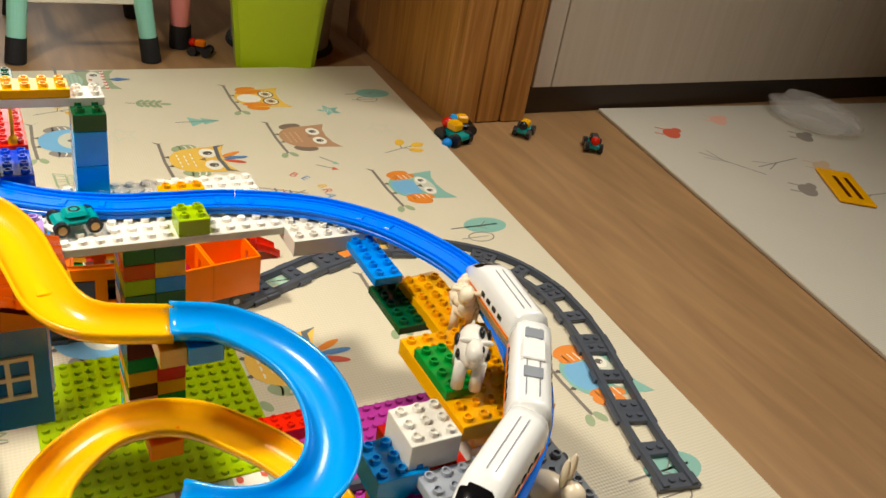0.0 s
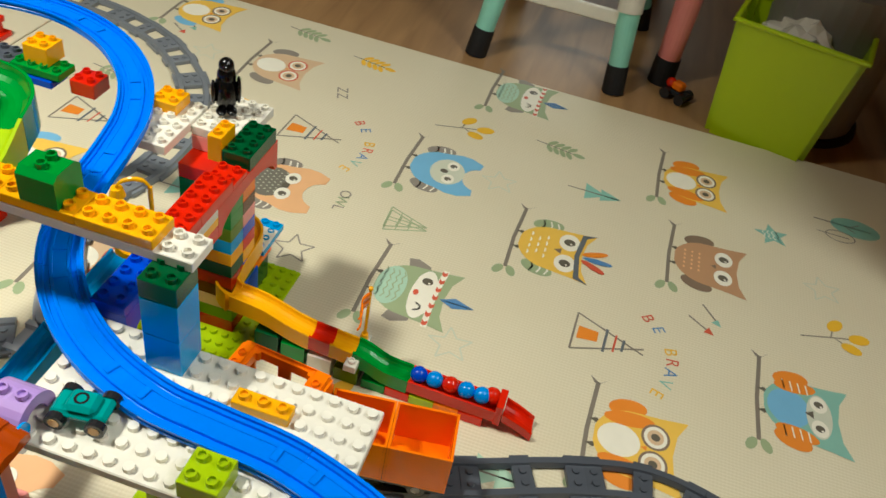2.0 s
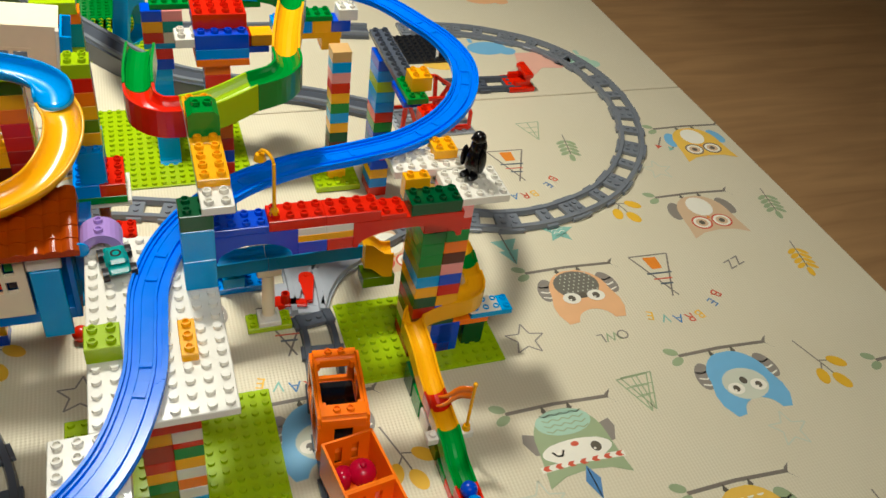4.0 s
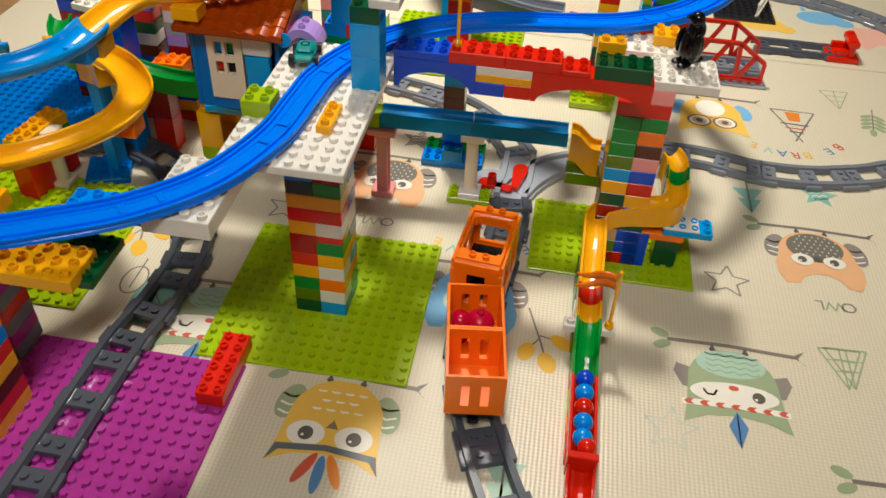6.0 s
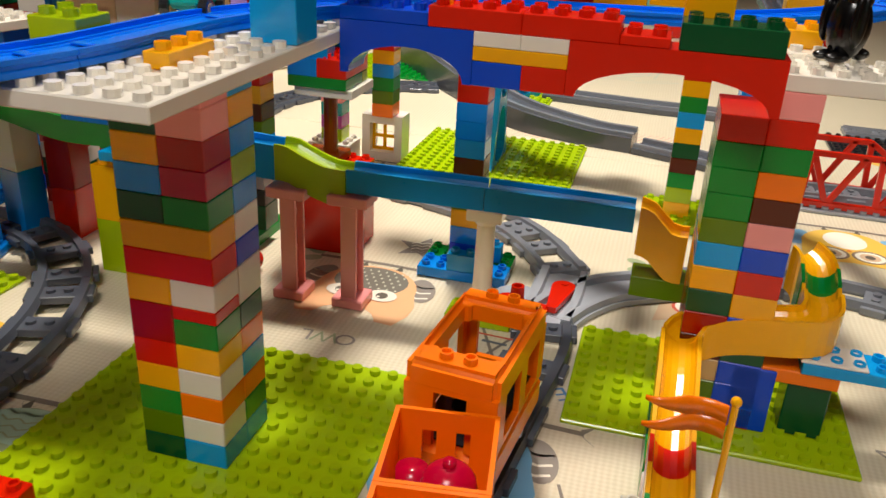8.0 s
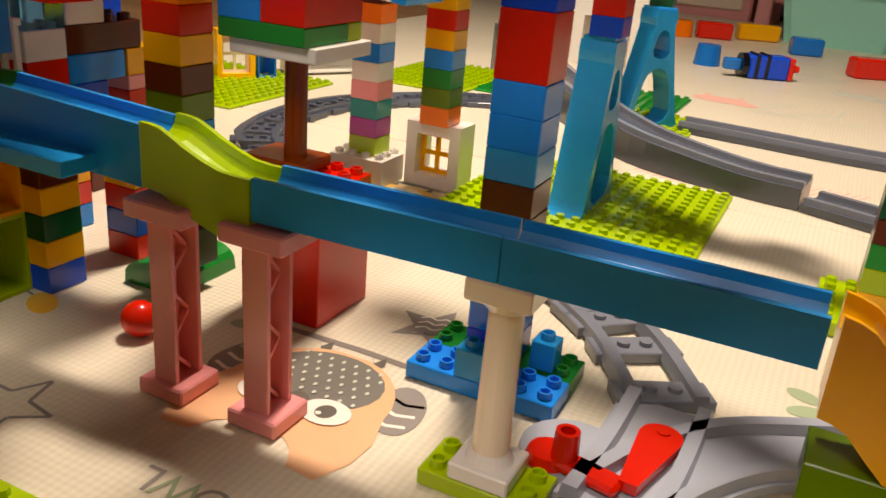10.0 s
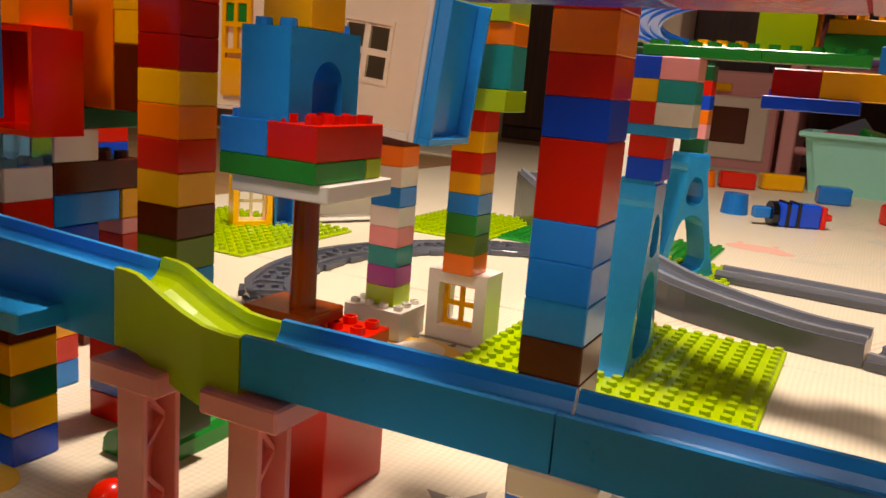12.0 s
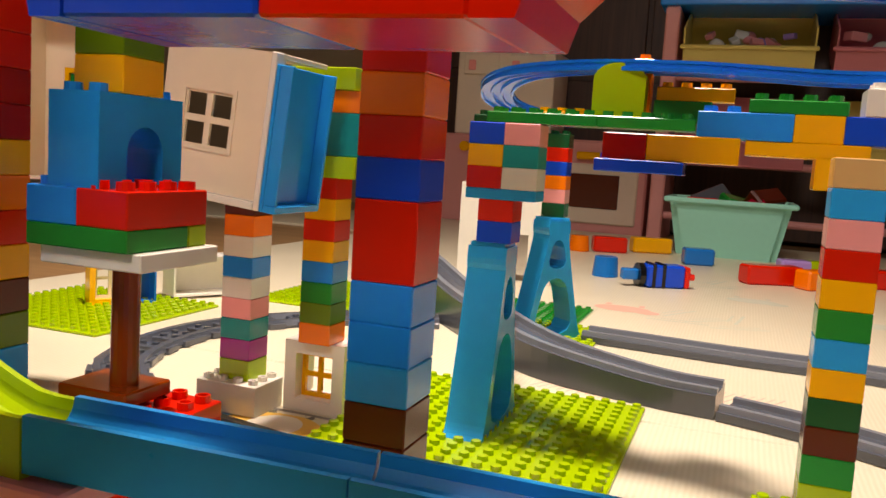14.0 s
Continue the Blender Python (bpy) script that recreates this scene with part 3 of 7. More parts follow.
def open_box(parent, x, y, z, w, d, h, colour, name="box_brick", wall=0.003, side="x"):
    """A hollow box brick, open on the side facing +x or -y."""
    bm = bmesh.new()
    o = [(0, 0), (1, 0), (1, 1), (0, 1)]
    if side == "x":
        def at_(a, b, c, q):
            return (x + (wall if q and not c else w * c), y + (wall + (d - 2 * wall) * a if q else d * a), z + (wall + (h - 2 * wall) * b if q else h * b))
    else:
        def at_(a, b, c, q):
            return (x + (wall + (w - 2 * wall) * a if q else w * a), y + (d - wall if q and not c else d * (1 - c)), z + (wall + (h - 2 * wall) * b if q else h * b))
    back, front, inner, floor_ = [[bm.verts.new(at_(a, b, c, q)) for a, b in o] for c, q in ((0, 0), (1, 0), (1, 1), (0, 1))]
    for p, q in ((back, front), (front, inner), (inner, floor_)):
        for k in range(4):
            bm.faces.new((p[k], p[(k + 1) % 4], q[(k + 1) % 4], q[k]))
    bm.faces.new(back), bm.faces.new(floor_)
    bmesh.ops.recalc_face_normals(bm, faces=bm.faces)
    return part(name, bm, M[colour], parent)


boxes = thing("box_stack", "yellow hollow box brick standing on a lime green one", "toy box", (-0.120, 0.345, 0.0004))
open_box(boxes, 0, 0, 0, 0.034, 0.064, 3 * H, "lime", "lower_box")
open_box(boxes, 0, 0, 3 * H + 0.0002, 0.034, 0.064, 3 * H, "yellow", "upper_box")
for i in range(2):
    for j in range(2):
        bm = bmesh.new()
        tube(bm, 0, 0, 0, STUD_R, STUD_H, 10, STUD_R * 0.95, STUD_R * 0.66)
        part("stud", bm, M["yellow"], boxes, at=((i + 0.55) * S, (j * 2 + 0.5) * S, 6 * H))
red_ball = thing("toy_ball", "small red plastic ball on the mat", "ball", (0.023, 0.400, 0.0125))
bm = bmesh.new()
ball(bm, 0, 0, 0, 0.012, segs=24, rings=16)
part("ball_shell", bm, M["red"], red_ball, smooth=True)

# ---- bridge ----


def arch_mesh(x0, x1, z0, z1, rise, depth, ends=(1, 1), n=14):
    """Bridge brick from x0 to x1, flat top; arched underside; ends: whether each end comes down."""
    prof = [(x1, z1), (x0, z1)]
    c, r = (x0 + x1) / 2, (x1 - x0) / 2
    if ends == (1, 1):
        m = 0.006
        prof += [(x0, z0), (x0 + m, z0)] + [(c - (r - m) * math.cos(math.pi * k / n), z0 + rise * math.sin(math.pi * k / n)) for k in range(1, n)] + [(x1 - m, z0), (x1, z0)]
    elif ends == (0, 1):
        prof += [(x0, z0 + rise)] + [(x0 + (x1 - x0 - 0.03) * math.sin(math.pi / 2 * k / n), z0 + rise * math.cos(math.pi / 2 * k / n)) for k in range(1, n + 1)] + [(x1, z0)]
    else:
        prof += [(x0, z0)] + [(x1 - (x1 - x0 - 0.03) * math.sin(math.pi / 2 * (n - k) / n), z0 + rise * math.cos(math.pi / 2 * (n - k) / n)) for k in range(0, n)] + [(x1, z0 + rise)]
    bm = bmesh.new()
    a = [bm.verts.new((x, 0, z)) for x, z in prof]
    b = [bm.verts.new((x, depth, z)) for x, z in prof]
    bm.faces.new(a)
    bm.faces.new(b[::-1])
    for k in range(len(prof)):
        bm.faces.new((a[k], b[k], b[(k + 1) % len(prof)], a[(k + 1) % len(prof)]))
    bmesh.ops.recalc_face_normals(bm, faces=bm.faces)
    bmesh.ops.triangulate(bm, faces=[f for f in bm.faces if len(f.verts) > 4])
    return bm


BR = DECK - 0.0190
bridge = thing("brick_bridge", "arched toy bridge of blue and red bricks beside the deck", "toy bridge", (0, 0.229, 0))
part("arch_brick", arch_mesh(0.1925, 0.288, BR, BR + 0.0365, 0.0215, 0.032), M["blue"], bridge, "dark blue arch brick")
part("arch_brick", arch_mesh(0.3525, 0.4885, BR, BR + 0.0365, 0.0215, 0.032), M["red"], bridge, "red arch brick")
bm = bmesh.new()
box(bm, 0.2882, 0, BR, 0.322, 0.032, BR + 0.0168, 0.0005)
part("block", bm, M["blue"], bridge)
bm = bmesh.new()
box(bm, 0.3222, 0, BR, 0.3523, 0.032, BR + 0.0168, 0.0005)
part("block", bm, M["red"], bridge)
bm = bmesh.new()
box(bm, 0.2882, 0, BR + 0.017, 0.3523, 0.032, BR + 0.0265, 0.0005)
part("plate", bm, M["yellow"], bridge, "yellow plate")
for x in (0.2882, 0.3203):
    bm = bmesh.new()
    box(bm, x, 0, BR + 0.0267, x + 0.032, 0.032, BR + 0.0365, 0.0005)
    part("plate", bm, M["white"], bridge, "white plate")
TB = (BR + 0.0365) / H
b = brick(bridge, 4, 2, 12, 0, TB, "blue", 0.5)
brick(bridge, 4, 2, 16, 0, TB, "red", 0.75)
brick(bridge, 4, 2, 20, 0, TB, "red", 0.75)
brick(bridge, 2, 2, 24, 0, TB, "red", 0.35)
brick(bridge, 4, 2, 26.3, 0, TB, "dkgreen", 0.9, label="dark green plate")
brick(bridge, 2, 1, 26.3, 2, TB, "yellow", 1.6)
hook = thing("toy_lamp_post", "slim orange pole with a curled top standing on the bridge", "toy pole", (0.264, 0.243, BR + 0.0365 + 0.75 * H))
bm = bmesh.new()
tube(bm, 0, 0, 0, 0.0058, 0.006, 14, 0.005)
tube(bm, 0, 0, 0.006, 0.0045, 0.003, 14, 0.0022)
part("base", bm, M["yellow"], hook)
bm = bmesh.new()
tube(bm, 0, 0, 0.008, 0.0021, 0.060, 10)
part("pole", bm, M["yellow"], hook)
bm = bmesh.new()
pts = smooth_path([(0, 0, 0.068), (-0.002, 0.004, 0.074), (-0.006, 0.012, 0.076), (-0.01, 0.02, 0.073), (-0.011, 0.024, 0.068)], 0.003)
sweep(bm, pts, [(0.0021 * math.cos(k * math.pi / 4), 0.0021 * math.sin(k * math.pi / 4)) for k in range(8)])
tube(bm, -0.011, 0.024, 0.058, 0.007, 0.008, 14, 0.005)
part("curl", bm, M["yellow"], hook)

# ---- ball run tower ----
tw = thing("brick_tower", "tower of mixed bricks on a lime plate, holding the ball run", "brick tower", (0.4565, 0.270, B))
left = ["dkred", "olive", "tan", "brown", "dkred", "dkgreen", "yellow", "azure", "olive", "green", "green", "green", "red"]
right = ["red", "blue", "blue", "dkgreen", "blue", "yellow", "red", "blue", "pink", "brown", "orange", "green", "red", "pink"]
for k in range(13):
    brick(tw, 2, 4, 0, 0, k, left[k], studs=False)
for k in range(14):
    brick(tw, 2, 4, 2, 0, k, right[k], studs=False)
wp = thing("toy_plate", "white plate beyond the bridge with a black penguin figure on it", "toy plate", (0.4885, 0.270, B + 14 * H + 0.0002))
brick(wp, 5, 4, 0, 0, 0, "white", 0.6)
brick(wp, 6, 3, -3.5, 4, 0.2, "white", 0.6)
brick(wp, 2, 2, 0.2, 5.2, 0.8, "yellow", 0.7)
peng = (0.530, 0.312, B + 14 * H + 0.6 * H + STUD_H)
bm = bmesh.new()
ball(bm, 0, 0.001, 0.024, 0.0150, 0.95, 0.95, 1.55, 24, rings=16)
ball(bm, 0.001, 0.002, 0.044, 0.0108, 1, 1, 1.35, 20, rings=14)
ball(bm, 0.001, 0.000, 0.058, 0.0088, 1, 1, 1.05, 18, rings=12)
ball(bm, 0.000, -0.0085, 0.0625, 0.0030, 0.9, 2.6, 0.9, 10)
ball(bm, 0.0140, -0.003, 0.029, 0.006, 0.5, 1.1, 2.9, 12)
ball(bm, -0.0140, -0.005, 0.027, 0.006, 0.5, 1.2, 2.6, 12)
ball(bm, 0.006, -0.008, 0.004, 0.006, 1, 1.6, 0.6, 10)
ball(bm, -0.006, -0.008, 0.004, 0.006, 1, 1.6, 0.6, 10)
ball(bm, 0, 0.0150, 0.0050, 0.0052, 0.9, 1.5, 0.8, 10)
tagged(part("penguin_figure", bm, M["black"], at=(*peng, 0, 0, -60), smooth=True), "glossy black penguin figure standing on the white plate", "toy animal")

# ---- ball run down from the tower ----
catch = thing("ball_run", "yellow ball chute catching the end of the blue slide", "ball run")
run("chute", [(0.4125, 0.382, 0.142), (0.425, 0.382, 0.138), (0.442, 0.381, 0.122), (0.456, 0.380, 0.121)], "yellow", catch, height=0.044)
brick(catch, 3, 2, 0.4125 / S, 0.3665 / S, 0.058 / H, "olive", 1.0, False)
ballrun = thing("ball_run", "yellow, red and green ball run stepping down to the mat", "ball run")
run("corner", [(0.552, 0.385, 0.124), (0.560, 0.372, 0.120), (0.562, 0.345, 0.110), (0.560, 0.318, 0.104)], "yellow", ballrun, height=0.040)
run("band", [(0.5615, 0.358, 0.1165), (0.5612, 0.338, 0.1105)], "green", ballrun, "green band across the chute", height=0.0405, width=0.0305)
run("corner", [(0.560, 0.318, 0.112), (0.559, 0.302, 0.108), (0.552, 0.290, 0.106), (0.535, 0.284, 0.105), (0.50, 0.284, 0.100), (0.478, 0.284, 0.092), (0.464, 0.279, 0.088), (0.457, 0.266, 0.085)], "yellow", ballrun, height=0.030, step=0.005)
run("slide_section", [(0.457, 0.266, 0.085), (0.457, 0.225, 0.080), (0.457, 0.185, 0.066), (0.457, 0.160, 0.060)], "yellow", ballrun, height=0.024)
run("slide_section", [(0.457, 0.160, 0.060), (0.457, 0.132, 0.058)], "red", ballrun, "red section", height=0.022)
run("slide_section", [(0.457, 0.132, 0.058), (0.457, 0.102, 0.055)], "yellow", ballrun, height=0.022)
run("slide_section", [(0.457, 0.102, 0.057), (0.457, 0.085, 0.052), (0.457, 0.06, 0.041), (0.457, 0.028, 0.038)], "green", ballrun, "dark green section", height=0.022)
run("slide_section", [(0.457, 0.028, 0.038), (0.458, -0.085, 0.034)], "red", ballrun, "red section", height=0.018)
bm = bmesh.new()
box(bm, 0.442, -0.094, 0.012, 0.474, -0.085, 0.046, 0.001)
part("end_stop", bm, M["red"], ballrun)
bm = bmesh.new()
sweep(bm, smooth_path([(0.458, -0.095, 0.034), (0.458, -0.115, 0.026), (0.459, -0.135, 0.014)], 0.006), gutter(height=0.0125))
part("end_ramp", bm, M["red"], ballrun)
for k, c in enumerate(("dkgreen", "green", "white", "olive")):
    brick(ballrun, 2, 2, 0.441 / S, (0.20 - k * 0.036) / S, 0.0005 / H, c, (0.040 - k * 0.006) / H, False, "support_brick")
for k, c in enumerate(("green", "red", "lime", "orange", "red")):
    brick(ballrun, 2, 2, 0.4415 / S, (0.055 - k * 0.032) / S, 0.0005 / H, c, 0.0145 / H, False, "support_brick")
brick(ballrun, 2, 2, 0.5 / S, 0.27 / S, 0.0045 / H, "blue", 2.9, False, "support_brick")
brick(ballrun, 4, 2, 0.513 / S, 0.272 / S, 0.0625 / H - 0.6, "orange", 0.6, False, "support_brick")
brick(ballrun, 4, 2, 0.548 / S, 0.27 / S, 0.0625 / H, "azure", 0.5, True, "support_brick")
brick(ballrun, 3, 2, 0.546 / S, 0.27 / S, 0.0722 / H, "white", 0.12, False, "support_brick")
brick(ballrun, 2, 2, 0.542 / S, 0.275 / S, 0.0045 / H, "dkgreen", 2.4, False, "support_brick")
for x in (0.428, 0.4735):
    brick(ballrun, 1, 1, x / S, 0.092 / S, 0.0365 / H, "white", 0.55, x < 0.45, "white_block", "small white block")
for k, c in enumerate(("blue", "slate", "red", "slate", "slate", "red")):
    mb = thing("toy_ball", "glossy %s marble ball resting in the ball run" % {"blue": "dark blue", "slate": "light blue", "red": "red"}[c], "ball", (0.457 + (0.005 if k == 5 else 0), 0.018 - 0.0205 * min(k, 4.6), 0.0385 + 0.002), "balls in the run")
    bm = bmesh.new()
    ball(bm, 0, 0, 0, 0.0108 if k < 5 else 0.0106, segs=20, rings=14)
    part("ball_shell", bm, M[c], mb, smooth=True)
flag = thing("toy_flag", "orange two-tailed flag on a slim yellow pole beside the ball run", "flag", (0.4815, 0.100, 0.0475))
bm = bmesh.new()
tube(bm, 0, 0, 0, 0.0058, 0.007, 14, 0.0045)
tube(bm, 0, 0, 0.007, 0.0021, 0.078, 10)
ball(bm, 0, 0, 0.0855, 0.0033, segs=12, rings=8)
part("pole", bm, M["yellow"], flag)
bm = bmesh.new()
N = 12
for s in (0, 1):
    rows_ = []
    for k in range(N + 1):
        u = k / N
        x = -0.003 - 0.046 * u
        y = 0.004 * math.sin(u * 5.5)
        zc = 0.071
        if u < 0.42:
            lo, hi = (zc - 0.011, zc) if s == 0 else (zc, zc + 0.011)
        else:
            v = (u - 0.42) / 0.58
            m = zc + (-1 if s == 0 else 1) * (0.0055 + 0.0035 * v)
            w = 0.0055 * (1 - v) + 0.001
            lo, hi = m - w, m + w
        rows_.append([bm.verts.new((x, y + dy, z)) for dy in (-0.0009, 0.0009) for z in (lo, hi)])
    for a, b in zip(rows_, rows_[1:]):
        for q in ((0, 1), (1, 3), (3, 2), (2, 0)):
            bm.faces.new((a[q[0]], a[q[1]], b[q[1]], b[q[0]]))
    bm.faces.new((rows_[-1][0], rows_[-1][1], rows_[-1][3], rows_[-1][2]))
bmesh.ops.recalc_face_normals(bm, faces=bm.faces)
part("banner", bm, M["orange"], flag, "orange banner with two tails", smooth=True)

# ---- rear pillars and frames ----
pillar("slim pillar of pink, white and blue bricks on a white plate", -0.059, 0.777, 0.0290, ["lime", "magenta", "teal", "pink", "white", "slate", "white", "orange", "brown"])
wb = thing("toy_plate", "white plate with studs under a slim pillar, on the mat", "toy plate", (-0.075, 0.765, 0.0004))
brick(wb, 4, 3, 0, 0, 0, "white", 1.48)
pillar("slim pillar of orange, green and red bricks above a toy window", 0.012, 0.797, 0.0682, ["orange", "olive", "green", "slate", "yellow", "red", "yellow", "red"])
cap = thing("brick_stack", "lime, blue and teal bricks crowning a slim pillar", "brick stack", (0.012, 0.785, 0.0682 + 8 * H + 0.0002))
brick(cap, 4, 3, -0.6, 0, 0, "lime", studs=False)
brick(cap, 2, 2, -0.6, 0.5, 1, "blue", 2, False)
brick(cap, 2, 2, 1.4, 0.5, 1, "teal", 2, False)
brick(cap, 4, 2, -0.6, 0.5, 3, "orange")
brick(cap, 4, 3, -0.8, 0, 4.01, "lime", studs=False)


def toy_window(parent, w, h, d, frame_colour, sash_colour, z=0.0, x=0.0, y=0.0, border=0.008):
    """Upright window brick: a deep frame round a sash with four panes left open."""
    bm = bmesh.new()
    lattice(bm, (x, x + border, x + w - border, x + w), (z, z + border, z + h - border, z + h), {(1, 1)}, y, y + d)
    part("frame", bm, M[frame_colour], parent)
    bm = bmesh.new()
    i, t = border, 0.0042
    x0, x1, z0, z1 = x + i, x + w - i, z + i, z + h - i
    xm, zm, ym = (x0 + x1) / 2, (z0 + z1) / 2, y + d * 0.35
    lattice(bm, (x0, x0 + t, xm - t / 2, xm + t / 2, x1 - t, x1), (z0, z0 + t, zm - t / 2, zm + t / 2, z1 - t, z1), {(1, 1), (3, 1), (1, 3), (3, 3)}, ym, ym + 0.004)
    part("sash", bm, M[sash_colour], parent)


win = thing("toy_window", "white toy window brick with an orange sash under a pillar", "toy window", (-0.006, 0.806, 0.0005))
toy_window(win, 0.062, 0.0674, 0.036, "white", "yellow", border=0.012)

# tilted house shell
shell = thing("toy_house", "tilted cream toy house wall with four-pane window and blue frame", "toy house", pose(-0.080, 0.705, 0.2093, 0, 6.0, 0))
bm = bmesh.new()
W, HH = 0.108, 0.121
lattice(bm, (0, 0.021, 0.069, W), (0, 0.037, 0.084, HH), {(1, 1)}, 0.0, 0.004)
part("wall", bm, M["cream"], shell)
bm = bmesh.new()
lattice(bm, (0.019, 0.0225, 0.0675, 0.071), (0.035, 0.0375, 0.0835, 0.087), {(1, 1)}, -0.0012, 0.0)
part("window_frame", bm, M["cream"], shell)
for x0, y0, z0, x1, y1, z1 in ((0, 0.004, 0, W, 0.072, 0.004), (0, 0.004, HH - 0.004, W, 0.072, HH)):
    bm = bmesh.new()
    box(bm, x0, y0, z0, x1, y1, z1, 0.0004)
    part("floor_panel" if z0 == 0 else "roof_panel", bm, M["cream"], shell)
bm = bmesh.new()
box(bm, W - 0.004, -0.011, -0.003, W + 0.001, -0.0003, HH, 0.0008)
part("flange", bm, M["white"], shell, "white upright flange")
bm = bmesh.new()
box(bm, 0, -0.011, -0.003, W - 0.0045, -0.0003, 0.003, 0.0008)
part("ledge", bm, M["white"], shell, "white bottom ledge")
bm = bmesh.new()
t_ = 0.0028
lattice(bm, (0.021, 0.021 + t_, 0.045 - t_, 0.045 + t_, 0.069 - t_, 0.069), (0.037, 0.037 + t_, 0.0605 - t_, 0.0605 + t_, 0.084 - t_, 0.084), {(1, 1), (3, 1), (1, 3), (3, 3)}, 0.0005, 0.0035)
part("window_sash", bm, M["cream"], shell)
bm = bmesh.new()
box(bm, W + 0.0012, -0.010, -0.003, W + 0.0045, 0.062, 0.112, 0.0005)
side = part("side_panel", bm, M["skyblue"], shell, "light blue side panel")
for y0, y1, z0, z1 in ((-0.010, -0.006, 0.003, 0.112), (-0.010, 0.062, -0.003, 0.0028), (0.0585, 0.062, 0.003, 0.112)):
    bm = bmesh.new()
    box(bm, W + 0.0047, y0, z0, W + 0.016, y1, z1, 0.0006)
    part("rim", bm, M["skyblue"], side)
wing = open_box(shell, 0, 0, 0, 0.118, 0.03, 0.16, "cream", "side_wall", side="y")
wing.matrix_basis = shell.matrix_basis.inverted() @ pose(-0.2735, 0.756, 0.20, 0, 0, 14)
bm = bmesh.new()
lattice(bm, (0.008, 0.012, 0.0205, 0.0245, 0.034, 0.038), (0.020, 0.050, 0.054, 0.058, 0.075, 0.079, 0.094, 0.098), {(1, 1), (2, 1), (3, 1), (1, 3), (3, 3), (1, 5), (3, 5)}, 0.021, 0.0265)
sash = part("window_sash", bm, M["yellow"], shell, "yellow door sash")
sash.matrix_basis = wing.matrix_basis @ pose(0.018, 0, -0.012) @ Matrix.Diagonal((1.05, 1.0, 1.25, 1.0))
bm = bmesh.new()
box(bm, 0.0125, 0.0235, 0.0795, 0.0335, 0.0262, 0.0935)
pane = part("pane", bm, M["green"], shell, "green pane")
pane.matrix_basis = sash.matrix_basis.copy()


def a_frame(x, y, label, top, spread=0.085, width=0.036, turn=0):
    """Splayed bridge support: two legs leaning together, with a shallow recess down the sides."""
    p = thing("bridge_support", label, "bridge support", (x, y, B, 0, 0, turn), "blue bridge supports")
    rows = [0, 0.02, 0.035, 0.045, 0.07, 0.14, 0.22, 0.30, 0.37, 0.43, 0.47, 0.50, 0.515, 0.52, 0.60, 0.605, 0.62, 0.66, 0.72, 0.78, 0.82, 0.835, 0.84, 0.88, 0.91, 0.94, 1.0]
    rim = [0.0135 + spread * (1 - u) ** 1.15 + 0.006 * math.exp(-u / 0.03) + 0.0045 / (1 + math.exp((0.90 - u) / 0.012)) for u in rows]
    gap = []
    for u, r in zip(rows, rim):
        low = max(0.0, 1 - abs((u - 0.2775) / 0.2425) ** 5) ** 0.5 * (r - 0.0105)
        high = max(0.0, 1 - abs((u - 0.72) / 0.12) ** 4) ** 0.5 * (r - 0.0085)
        gap.append(max(low, high, 0.0))
    for s in (-1, 1):
        bm = bmesh.new()
        ring = [[bm.verts.new((x, s * y, top * u)) for x, y in ((0, r), (width, r), (width, g), (0, g))] for u, r, g in zip(rows, rim, gap)]
        for k, (p0, p1) in enumerate(zip(ring, ring[1:])):
            for i in range(4):
                if i == 2 and gap[k] == 0 and gap[k + 1] == 0:
                    continue
                j = (i + 1) % 4
                bm.faces.new((p0[i], p0[j], p1[j], p1[i]))
        bm.faces.new(ring[0]), bm.faces.new(ring[-1])
        bmesh.ops.recalc_face_normals(bm, faces=bm.faces)
        part("leg", bm, M["azure"], p)
    bm = bmesh.new()
    box(bm, 0.002, -0.018, top, width - 0.002, 0.018, top + 0.004, 0.0006)
    part("head", bm, M["azure"], p)
    return p


a_frame(0.158, 0.855, "light blue splayed bridge support on the lime baseplate", 0.166, 0.038)
fr = thing("brick_stack", "stack of red, white, teal and pink bricks on a bridge support", "brick stack", (0.166, 0.832, B + 0.1702))
brick(fr, 2, 2, 0, 0, 0, "blue", studs=False)
brick(fr, 2, 2, 0, 0, 1, "red", studs=False)
brick(fr, 4, 2, -0.8, 0, 2, "azure", 0.5, False)
for k, (a, b) in enumerate((("red", "white"), ("yellow", "teal"), ("blue", "pink"))):
    brick(fr, 2, 2, -0.8, 0, 2.5 + k, a, studs=False)
    brick(fr, 2, 2, 1.2, 0, 2.5 + k, b, studs=False)
baseplate("lime green baseplate under the far bridge support", 0.05, 1.19, 10, 12, "lime")
a_frame(0.123, 1.285, "light blue splayed bridge support beside the far track", 0.166, 0.036, turn=-38)
fr2 = thing("brick_stack", "stack of green, red and orange bricks on the far support", "brick stack", (0.121, 1.269, B + 0.1702))
for k, c in enumerate(("dkgreen", "pink", "orange", "blue", "red", "dkgreen")):
    brick(fr2, 2, 2, 0, 0, k, c, studs=k == 5)

